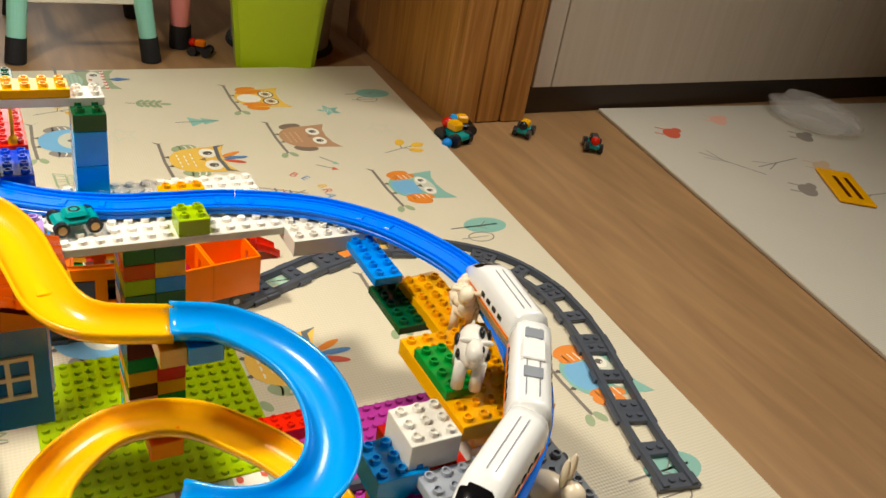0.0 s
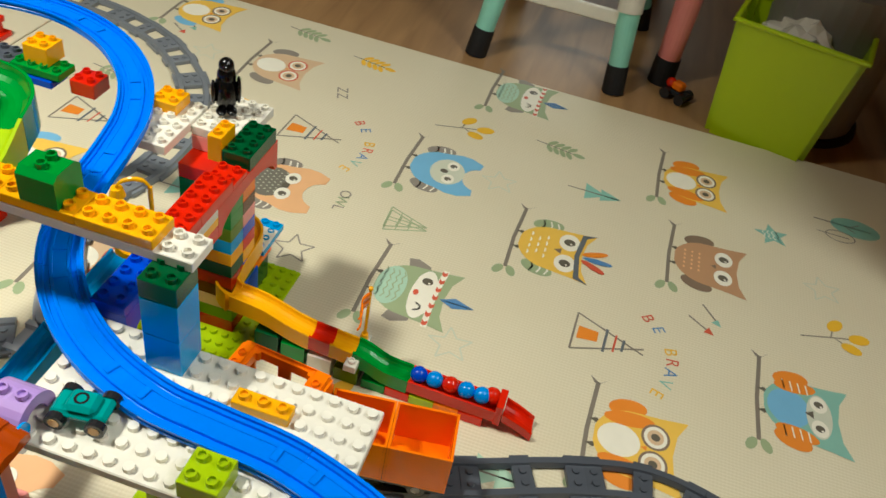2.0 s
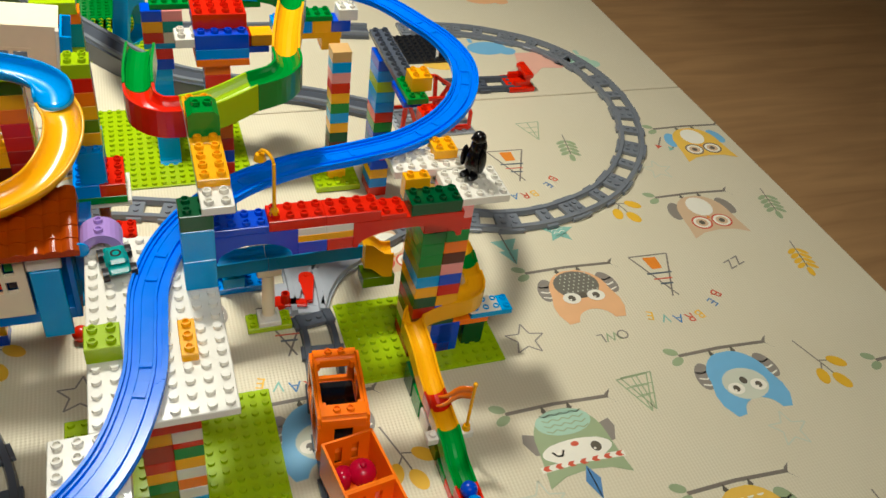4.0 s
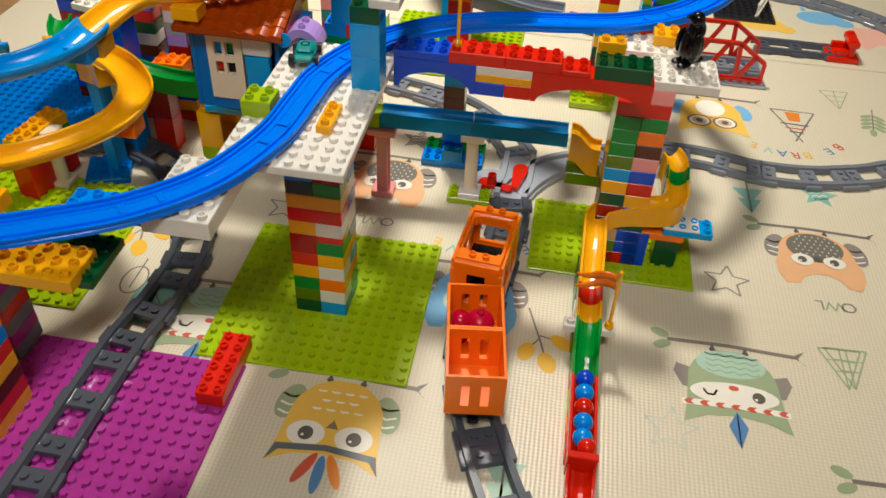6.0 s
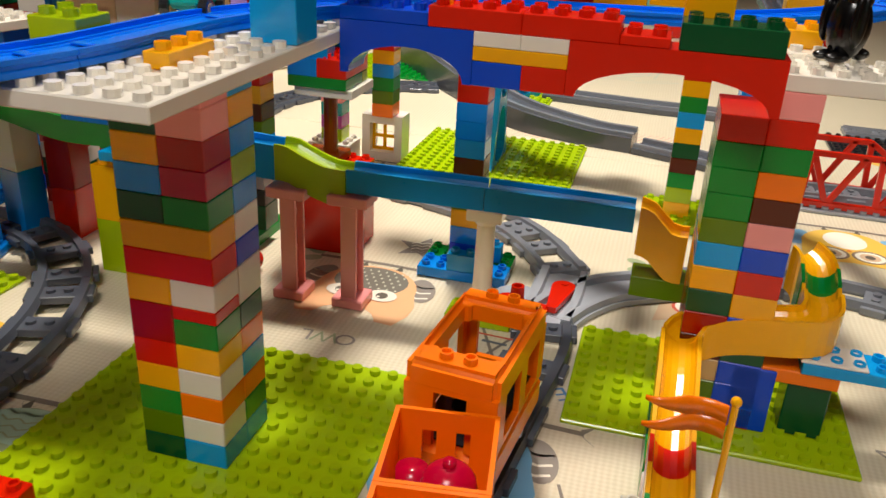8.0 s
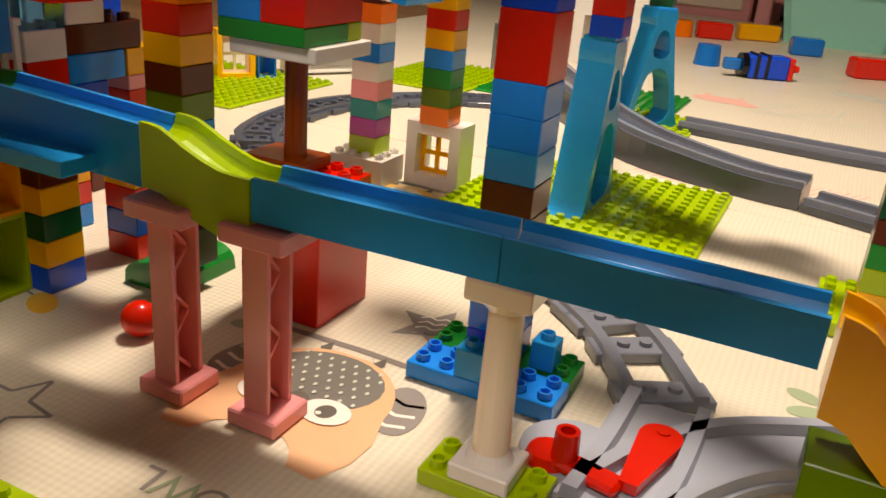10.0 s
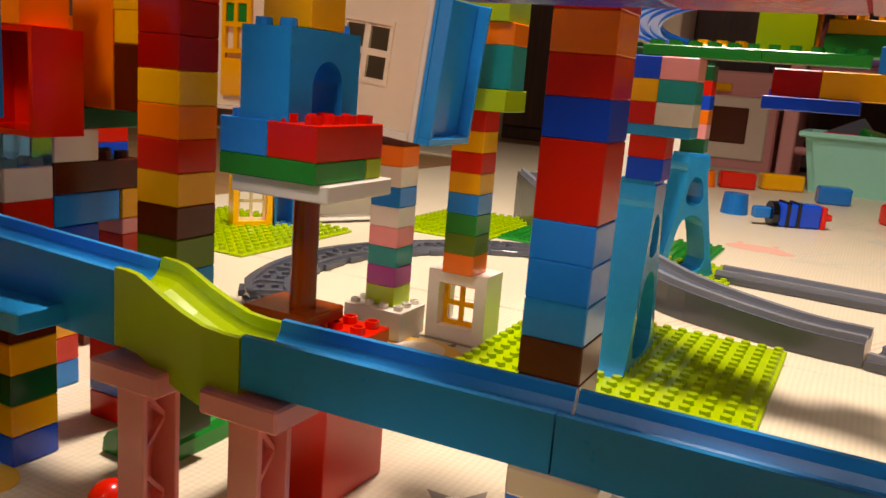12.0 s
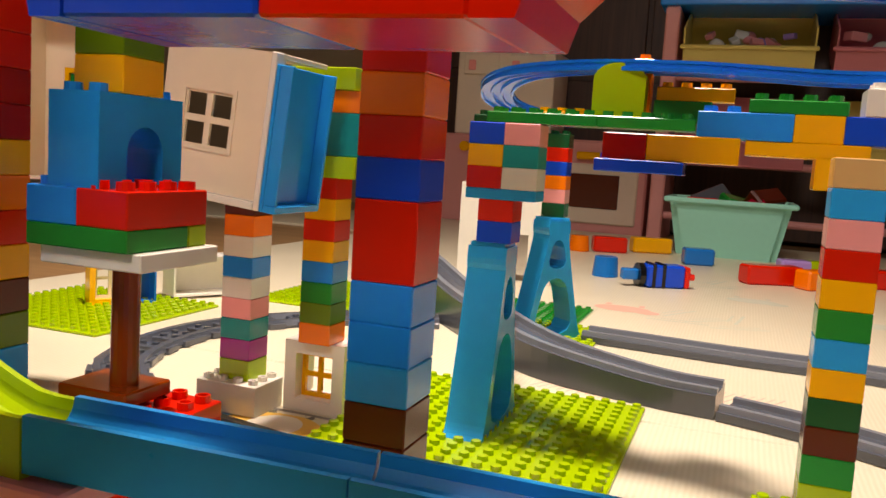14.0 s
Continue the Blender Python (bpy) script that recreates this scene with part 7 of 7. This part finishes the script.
board = thing("toy_board", "yellow wooden puzzle board with dark bars lying on the grey mat", "toy board", (0.437, -1.569, 0.0006, 0, 0, -32))
bm = bmesh.new()
box(bm, -0.095, -0.045, 0, 0.095, 0.045, 0.008, 0.003)
part("board", bm, M["yellow"], board)
for y in (-0.02, 0.008):
    bm = bmesh.new()
    box(bm, -0.07, y, 0.008, 0.05, y + 0.010, 0.0095, 0.0005)
    part("bar_mark", bm, M["brown"], board)
bag = thing("plastic_bag", "crumpled clear plastic bag lying on the grey mat", "plastic bag", (0.82, -1.90, 0.0))
bm = bmesh.new()
bmesh.ops.create_icosphere(bm, subdivisions=4, radius=0.1)
for v in bm.verts:
    n_ = noise.noise(v.co * 18) * 0.02
    v.co = Vector((v.co.x * 1.5 + n_, v.co.y * 1.3 + n_, max(0.001, v.co.z * 0.4 + 0.02 + n_)))
CLEAR = bpy.data.materials.new("clear_film")
CLEAR.use_nodes = True
pb = CLEAR.node_tree.nodes["Principled BSDF"]
pb.inputs["Base Color"].default_value, pb.inputs["Roughness"].default_value, pb.inputs["Alpha"].default_value = (0.95, 0.93, 0.9, 1), 0.15, 0.28
part("film", bm, CLEAR, bag, smooth=True)

# ---- back of the room: toy shelf, play kitchen, tub, blocks ----
SHELF_PINK, SHELF_WHITE = surface("shelf_pink", "e3a49f", rough=0.45), surface("shelf_white", "ead9c4", rough=0.45)
kitchen_toy = thing("play_kitchen", "pink and cream toy kitchen with oven window and knobs", "play kitchen", (-0.80, 3.36, -0.010))
bm = bmesh.new()
box(bm, 0, 0, 0, 0.83, 0.30, 0.36, 0.008)
part("cabinet", bm, SHELF_PINK, kitchen_toy)
bm = bmesh.new()
box(bm, 0.47, -0.012, 0.04, 0.80, 0.0, 0.27, 0.006)
dr = part("oven_door", bm, SHELF_WHITE, kitchen_toy, "cream oven door")
bm = bmesh.new()
box(bm, 0.54, -0.016, 0.10, 0.73, -0.012, 0.23, 0.003)
part("oven_window", bm, M["brown"], dr, "dark brown oven window")
bm = bmesh.new()
box(bm, 0.56, -0.030, 0.285, 0.66, -0.005, 0.315, 0.006)
part("handle", bm, M["yellow"], kitchen_toy, "yellow handle")
for k in range(3):
    bm = bmesh.new()
    tube(bm, 0, 0, 0, 0.020, 0.020, 18)
    part("knob", bm, M["red"] if k else M["yellow"], kitchen_toy, at=(0.10 + 0.10 * k, 0.0, 0.31, 90, 0, 0))
bm = bmesh.new()
box(bm, 0.04, 0.02, 0.36, 0.44, 0.28, 0.70, 0.006)
part("hood_cabinet", bm, SHELF_WHITE, kitchen_toy)
for x in (0.07, 0.25):
    bm = bmesh.new()
    box(bm, x, 0.008, 0.60, x + 0.15, 0.02, 0.68, 0.003)
    part("cabinet_door", bm, SHELF_WHITE, kitchen_toy)
    bm = bmesh.new()
    box(bm, x + 0.02, 0.004, 0.615, x + 0.05, 0.008, 0.655, 0.003)
    part("spot", bm, M["pink"], kitchen_toy)
DARKWOOD = wood_material("dark_cupboard", "3a2417", "4d3222")
cupboard = thing("wooden_cupboard", "dark brown wooden cupboard standing behind the toy kitchen", "cupboard", (-1.2, 3.70, -0.010))
bm = bmesh.new()
box(bm, 0, 0.02, 0, 2.3, 0.28, 1.60, 0.006)
part("carcass", bm, DARKWOOD, cupboard)
for k in range(4):
    bm = bmesh.new()
    box(bm, 0.02 + k * 0.57, 0.0, 0.06, 0.57 + k * 0.57, 0.02, 0.62, 0.004)
    part("cupboard_door", bm, DARKWOOD, cupboard)
    bm = bmesh.new()
    box(bm, 0.02 + k * 0.57, 0.0, 0.66, 0.57 + k * 0.57, 0.02, 1.54, 0.004)
    part("cupboard_door", bm, DARKWOOD, cupboard)
shelf_unit = thing("toy_shelf", "pink toy storage shelf with slanted yellow and pink bins", "shelf", (0.06, 3.22, -0.010))
for x in (0.0, 1.05):
    bm = bmesh.new()
    box(bm, x, 0, 0, x + 0.05, 0.42, 0.84, 0.006)
    part("side_panel", bm, SHELF_PINK, shelf_unit)
for z in (0.10, 0.30, 0.60):
    bm = bmesh.new()
    tube(bm, 0, 0, 0, 0.014, 1.02, 14)
    part("rail_rod", bm, SHELF_PINK, shelf_unit, at=(0.03, 0.06, z, 0, 90, 0))
bm = bmesh.new()
box(bm, 0.05, 0.39, 0.02, 1.05, 0.41, 0.84, 0.002)
part("back_panel", bm, DARKWOOD, shelf_unit, "brown back panel")
bm = bmesh.new()
box(bm, -0.02, -0.02, 0.84, 1.12, 0.44, 0.87, 0.004)
part("top", bm, M["slate"], shelf_unit, "grey-blue top board")


def storage_bin(x, z, colour, label):
    t = thing("storage_bin", label, "storage bin", (0.06 + x, 3.24, z, 22, 0, 0), "shelf bins")
    w, d, h = 0.43, 0.30, 0.16
    bm = bmesh.new()
    box(bm, 0, 0, 0, w, d, 0.006, 0.001)
    box(bm, 0, 0, 0.006, 0.006, d, h, 0.001)
    box(bm, w - 0.006, 0, 0.006, w, d, h, 0.001)
    box(bm, 0.006, 0, 0.006, w - 0.006, 0.006, h * 0.55, 0.001)
    box(bm, 0.006, d - 0.006, 0.006, w - 0.006, d, h, 0.001)
    part("bin_body", bm, colour, t)
    bm = bmesh.new()
    box(bm, -0.010, -0.014, h * 0.55, w + 0.010, 0.004, h * 0.55 + 0.014, 0.004)
    part("rim", bm, colour, t)
    random.seed(int(x * 100 + z * 10))
    for k in range(14):
        bm = bmesh.new()
        r = random.uniform(0.016, 0.034)
        if k % 2:
            ball(bm, 0, 0, 0, r, 1, random.uniform(0.6, 1.2), random.uniform(0.6, 1.1), 10)
        else:
            box(bm, -r, -r * 0.7, -r * 0.5, r, r * 0.7, r * 0.5, 0.003)
        part("toy_piece", bm, M[random.choice(("white", "pink", "brown", "olive", "white", "lavender", "grey"))], t, at=(random.uniform(0.05, 0.38), random.uniform(0.04, 0.24), random.uniform(0.05, 0.09), random.uniform(-40, 40), random.uniform(-40, 40), random.uniform(0, 180)))
    return t


BIN_Y, BIN_P, BIN_G = surface("bin_yellow", "e2cf7e", rough=0.4), surface("bin_pink", "d98a90", rough=0.4), surface("bin_green", "a8d48a", rough=0.4)
storage_bin(0.07, 0.60, BIN_Y, "pale yellow storage bin full of small toys on the shelf")
storage_bin(0.56, 0.60, BIN_P, "pink storage bin with toys on the upper shelf")
storage_bin(0.07, 0.28, BIN_P, "pink storage bin with toys on the lower shelf")
storage_bin(0.56, 0.28, BIN_Y, "pale yellow storage bin on the lower shelf")
tubm = thing("storage_tub", "mint green plastic tub with a wide rim on the mat", "storage tub", (0.18, 2.76, -0.001))
bm = bmesh.new()
lo = [bm.verts.new(v) for v in ((0.02, 0.02, 0), (0.31, 0.02, 0), (0.31, 0.25, 0), (0.02, 0.25, 0))]
hi = [bm.verts.new(v) for v in ((-0.01, -0.01, 0.165), (0.34, -0.01, 0.165), (0.34, 0.28, 0.165), (-0.01, 0.28, 0.165))]
bm.faces.new(lo[::-1])
for k in range(4):
    bm.faces.new((lo[k], lo[(k + 1) % 4], hi[(k + 1) % 4], hi[k]))
bmesh.ops.bevel(bm, geom=[e for e in bm.edges if abs(e.verts[0].co.z - e.verts[1].co.z) > 0.1], offset=0.02, segments=4, affect="EDGES")
ob = part("tub_body", bm, MINT, tubm)
sol = ob.modifiers.new("wall", "SOLIDIFY")
sol.thickness = 0.004
bm = bmesh.new()
box(bm, -0.025, -0.028, 0.160, 0.355, -0.008, 0.176, 0.004)
box(bm, -0.025, 0.278, 0.160, 0.355, 0.298, 0.176, 0.004)
box(bm, -0.027, -0.008, 0.1602, -0.008, 0.278, 0.1758, 0.004)
box(bm, 0.338, -0.008, 0.1602, 0.357, 0.278, 0.1758, 0.004)
part("rim", bm, MINT, tubm)
for k, (x, y, z, c) in enumerate(((0.26, 2.86, 0.155, "red"), (0.36, 2.90, 0.16, "green"), (0.44, 2.88, 0.15, "crimson"), (0.31, 2.95, 0.17, "darkgrey"), (0.46, 2.94, 0.165, "brown"))):
    t = thing("toy_block", "%s toy pieces heaped in the mint tub" % {"red": "red", "green": "green", "crimson": "dark red", "darkgrey": "grey", "brown": "brown"}[c], "toy block", (x, y, z, 20 * k, 12 * k, 33 * k))
    bm = bmesh.new()
    box(bm, -0.05, -0.03, -0.10, 0.05, 0.03, 0.02, 0.006)
    part("block", bm, M[c], t)
engine2 = thing("toy_engine", "blue and black toy train engine lying on the mat", "toy engine", Matrix.Translation((0.235, 1.965, 0.0005)) @ pose(0, 0, 0, 0, 0, 28) @ Matrix.Scale(0.78, 4))
bm = bmesh.new()
box(bm, -0.055, -0.03, 0, 0.055, 0.03, 0.062, 0.006)
part("boiler", bm, M["blue"], engine2)
for x in (-0.04, -0.012):
    bm = bmesh.new()
    box(bm, x, -0.033, 0.0, x + 0.010, 0.033, 0.066, 0.002)
    part("band", bm, M["black"], engine2)
bm = bmesh.new()
tube(bm, 0, 0, 0, 0.032, 0.016, 20)
part("smokebox", bm, M["black"], engine2, at=(-0.058, 0.0, 0.0325, 0, -90, 0))
bm = bmesh.new()
box(bm, -0.118, -0.014, 0.018, -0.072, 0.014, 0.048, 0.004)
part("buffer_beam", bm, M["midblue"], engine2)
for y in (-0.02, 0.0, 0.02):
    bm = bmesh.new()
    tube(bm, 0, 0, 0, 0.009, 0.014, 12)
    part("stud", bm, M["red"], engine2, at=(0.068, y, 0.032, 0, 90, 0))
bm = bmesh.new()
box(bm, 0.055, -0.031, 0.001, 0.068, 0.031, 0.060, 0.003)
part("end_plate", bm, M["red"], engine2)
for x, y, c, l, w in ((-0.06, 2.57, "orange", 0.035, 0), (0.02, 2.62, "red", 0.05, 1), (0.13, 2.72, "yellow", 0.06, 1), (0.46, 2.22, "red", 0.07, 1), (0.60, 2.24, "orange", 0.10, 1), (0.52, 2.42, "lavender", 0.04, 1), (0.60, 2.45, "lime", 0.06, 1), (0.72, 2.36, "red", 0.05, 1), (0.10, 2.05, "midblue", 0.05, 0), (0.28, 2.50, "midblue", 0.04, 1)):
    t = thing("toy_block", "%s plastic toy block lying on the mat" % {"midblue": "blue", "lavender": "purple"}.get(c, c), "toy block", (x, y, 0.0005, 0, 0, 40 * l * 10), "blocks on the mat")
    bm = bmesh.new()
    if w:
        box(bm, -l, -0.025, 0, l, 0.025, 0.045, 0.005)
    else:
        tube(bm, 0, 0, 0, 0.03, 0.045, 22, 0.026)
    part("block", bm, M[c], t)
castle = thing("toy_house", "white toy castle wall with arched openings and red bricks on top", "toy house", (-0.17, 1.78, 0.0005))
bm = bmesh.new()
lattice(bm, (0, 0.05, 0.08, 0.12, 0.15, 0.20), (0, 0.10, 0.20), {(1, 0), (3, 0)}, 0.0, 0.03)
part("wall", bm, M["white"], castle)
brick(castle, 4, 2, 2, 0, 0.202 / H, "yellow")
brick(castle, 3, 2, 7, 0, 0.202 / H, "red")
farwin = thing("toy_window", "yellow and blue toy house frames on the far lime plate", "toy window", (-0.478, 1.065, B, 0, 0, 55))
toy_window(farwin, 0.06, 0.075, 0.03, "yellow", "cream")
open_box(farwin, 0.064, 0.0, 0, 0.03, 0.03, 0.075, "midblue", side="y")
wbox = thing("toy_box", "white hollow toy house part on the far lime plate", "toy box", (-0.43, 1.19, B + 0.0004, 0, 0, 60))
open_box(wbox, 0, 0, 0, 0.14, 0.045, 0.062, "white", side="y")

# ---- bricks behind the toy house ----
CLEAR = surface("clear_blue_plastic", "7fc4e8", rough=0.08)
CLEAR.node_tree.nodes["Principled BSDF"].inputs["Transmission Weight"].default_value = 0.9
CLEAR.node_tree.nodes["Principled BSDF"].inputs["IOR"].default_value = 1.45
M["clear"] = CLEAR
glassy = thing("toy_brick", "clear light blue brick on the white brick of a stack", "toy brick", (-0.097, 0.405, 0.1809))
brick(glassy, 2, 2, 0, 0, 0, "clear", 1.0, False)
redbox = thing("toy_box", "red hollow box brick standing on the clear brick", "toy box", (-0.097, 0.405, 0.2004))
open_box(redbox, 0, 0, 0, 0.058, 0.032, 3 * H, "red", "box_shell", side="y")
brick(redbox, 4, 2, -1.0, 0, 3.01, "orange")
brick(redbox, 4, 2, -1.2, 0.2, 4.01, "slate")
opost = thing("brick_post", "tall orange post with a rounded top holding the ball slide", "brick post", (-0.079, 0.462, 0.2146))
bm = bmesh.new()
box(bm, 0, 0, 0, 0.034, 0.032, 0.142, 0.0008)
part("shaft", bm, M["orange"], opost)
bm = bmesh.new()
sweep(bm, [Vector((-0.002, 0.016, 0.142)), Vector((0.036, 0.016, 0.142))], [(0.018 * math.cos(math.pi * k / 12), 0.018 * math.sin(math.pi * k / 12)) for k in range(13)])
part("rounded_cap", bm, M["orange"], opost)
ywin = thing("brick_stack", "yellow brick, window frame and brick stacked beside the orange post", "brick stack", (-0.044, 0.462, 0.2146))
brick(ywin, 2, 2, 0, 0, 0, "brown", 2.0, False)
brick(ywin, 2, 2, 0, 0, 2, "yellow", 1.0)
toy_window(ywin, 0.032, 0.0384, 0.028, "yellow", "yellow", z=3 * H + 0.0002, border=0.005)
brick(ywin, 2, 2, 0, 0, 5.05, "yellow", 1.0)
pillar("pillar of lilac, grey, orange and blue bricks behind the house", -0.222, 0.492, 0.0004, ["red", "yellow", "blue", "red", "green", "brown", "dkred", "lavender", "lightgrey", "white", "orange", ("blue", 2), "slate", "slate"])
pillar("pillar of white, slate and orange bricks behind the house", -0.184, 0.492, 0.0004, ["slate", "red", "yellow", "green", "red", "blue", "red", "tan", "white", "white", "azure", "slate", "slate", "orange"], top=True)
canopy = thing("brick_deck", "brown plate with blue bricks on two pillars behind the house", "brick deck", (-0.244, 0.484, 0.2886))
brick(canopy, 6, 3, 0, 0, 0.02, "azure", 0.5)
brick(canopy, 5, 2, 0.2, 0, 0.55, "roof", 0.6)
brick(canopy, 3, 2, 0.4, 0, 1.2, "blue", 1.0)
brick(canopy, 2, 2, 5.2, 0.3, 0.55, "crimson", 1.0)
house_b = thing("toy_house", "dark blue toy house wall with a white window under a plate", "toy house", (-0.292, 0.395, 0.0004, 0, 0, -14))
brick(house_b, 2, 2, 1, 0, 0, "slate", 4, False, name="foundation_brick")
brick(house_b, 2, 2, 1, 0, 4, "white", 3, False, name="foundation_brick")
brick(house_b, 1, 2, 0, 0, 7, "blue", 5, False, name="wall")
brick(house_b, 1, 2, 3, 0, 7, "blue", 5, False, name="wall")
brick(house_b, 2, 2, 1, 0, 7, "blue", 2, False, name="wall")
toy_window(house_b, 0.032, 3 * H, 0.012, "white", "white", z=9 * H, x=0.016, y=-0.001, border=0.004)
brick(house_b, 5, 3, -0.5, -0.5, 12.01, "white", 0.5, name="roof_plate")
steps = thing("brick_stack", "red and orange bricks stepping up beside the blue house", "brick stack", (-0.222, 0.402, 0.0004))
brick(steps, 2, 2, 0, 0, 0, "red", 3, False)
brick(steps, 2, 2, 0, 0, 3, "dkred", 3, False)
brick(steps, 4, 2, 0, 0, 6, "red", 1.0)
brick(steps, 3, 2, 1, 0, 7, "orange", 1.0)
fence = thing("toy_railing", "white toy railing on a yellow brick between house and slide", "railing", (-0.118, 0.385, 0.1158))
brick(fence, 4, 1, 0, 0, 0, "yellow", 1.6, False, name="base_brick")
for k in range(6):
    bm = bmesh.new()
    box(bm, 0.002 + k * 0.0115, 0.006, 1.6 * H, 0.005 + k * 0.0115, 0.010, 1.6 * H + 0.040, 0.0004)
    part("baluster", bm, M["white"], fence)
bm = bmesh.new()
box(bm, 0.0, 0.005, 1.6 * H + 0.040, 0.064, 0.011, 1.6 * H + 0.0445, 0.0006)
part("rail_bar", bm, M["white"], fence)
baseplate("blue baseplate behind the winding slide, on the mat", -0.60, 0.36, 16, 16, "midblue")
ob_ = thing("toy_brick", "long yellow brick on red bricks beside the winding slide", "toy brick", (-0.36, 0.24, B + 0.0004, 0, 0, -8))
brick(ob_, 2, 6, 0, 0, 0, "red", 3, False)
brick(ob_, 2, 6, 0, 0, 3, "green", 1, False)
brick(ob_, 2, 6, 0, 0, 4, "yellow", 1)
cpost = thing("slide_pillar", "cream round post standing under the pale blue plate", "pillar", (-0.318, 0.285, 0.0046))
bm = bmesh.new()
box(bm, -0.016, -0.016, 0, 0.016, 0.016, 0.008, 0.001)
tube(bm, 0, 0, 0.008, 0.010, 0.075, 20, 0.009)
box(bm, -0.014, -0.014, 0.083, 0.014, 0.014, 0.092, 0.001)
part("shaft", bm, M["cream"], cpost)
blue_bits = thing("toy_plate", "blue square plate with studs lying on the mat", "toy plate", (-0.285, 0.285, 0.0004, 0, 0, 20))
brick(blue_bits, 4, 4, 0, 0, 0, "midblue", 0.5)
far_run = thing("ball_run", "yellow and green ball run ends above the blue baseplate", "ball run")
run("chute", [(-0.215, 0.300, 0.205), (-0.235, 0.318, 0.200), (-0.262, 0.328, 0.199)], "yellow", far_run, "short yellow chute", height=0.034)
run("corner", [(-0.255, 0.352, 0.190), (-0.285, 0.348, 0.200), (-0.312, 0.362, 0.212), (-0.322, 0.39, 0.222)], "green", far_run, "dark green corner", height=0.032)
brick(far_run, 1, 2, -0.262 / S, 0.318 / S, 0.0005 / H, "slate", 0.164 / H, False, "support_brick")
back_run = thing("ball_run", "dark green ball run with a red section on tall brick pillars", "ball run")
run("corner", [(-0.345, 0.500, 0.318), (-0.300, 0.500, 0.314)], "green", back_run, height=0.032)
run("slide_section", [(-0.300, 0.500, 0.314), (-0.265, 0.500, 0.311)], "red", back_run, "red section", height=0.032)
run("corner", [(-0.265, 0.500, 0.311), (-0.225, 0.497, 0.306), (-0.200, 0.478, 0.300), (-0.192, 0.455, 0.292)], "green", back_run, height=0.032, step=0.006)
pillar("pillar of dark red, brown and blue bricks under the green run", -0.355, 0.485, B + 0.0004, ["blue", "dkred", "brown", "slate", "dkgreen", "red", "white", "blue", "brown", "dkred", "orange", "brown", "dkgreen", "blue"])
pillar("broad pillar of red, white and slate bricks under the green run", -0.300, 0.485, 0.0004, ["red", "brown", "dkgreen", "white", "red", "blue", "brown", "white", "dkgreen", "red", "slate", "dkred", "white", "brown"], 4, 2)
pillar("pillar of dark blue and brown bricks behind the winding slide", -0.412, 0.520, B + 0.0004, ["brown", "blue", "dkgreen", "red", "slate", "blue", "brown", "dkred", "blue", "dkgreen", "slate", "brown"], 3, 2, top=True)
rear_stack = thing("brick_stack", "stack of slate, orange and green plates behind the green run", "brick stack", (-0.40, 0.575, 0.0004))
for k, c in enumerate(("dkgreen", "red", "blue", "brown", "slate", "white", "dkgreen", "orange", "blue", "brown", "green", "slate", "dkred", "blue")):
    brick(rear_stack, 6, 3, 0 if k % 2 else 0.5, 0, k, c, studs=k == 13)
    brick(rear_stack, 5, 3, 6.6, 0.3, k, ("brown", "blue", "red", "dkgreen", "slate", "dkred", "orange")[k % 7], studs=k == 13)
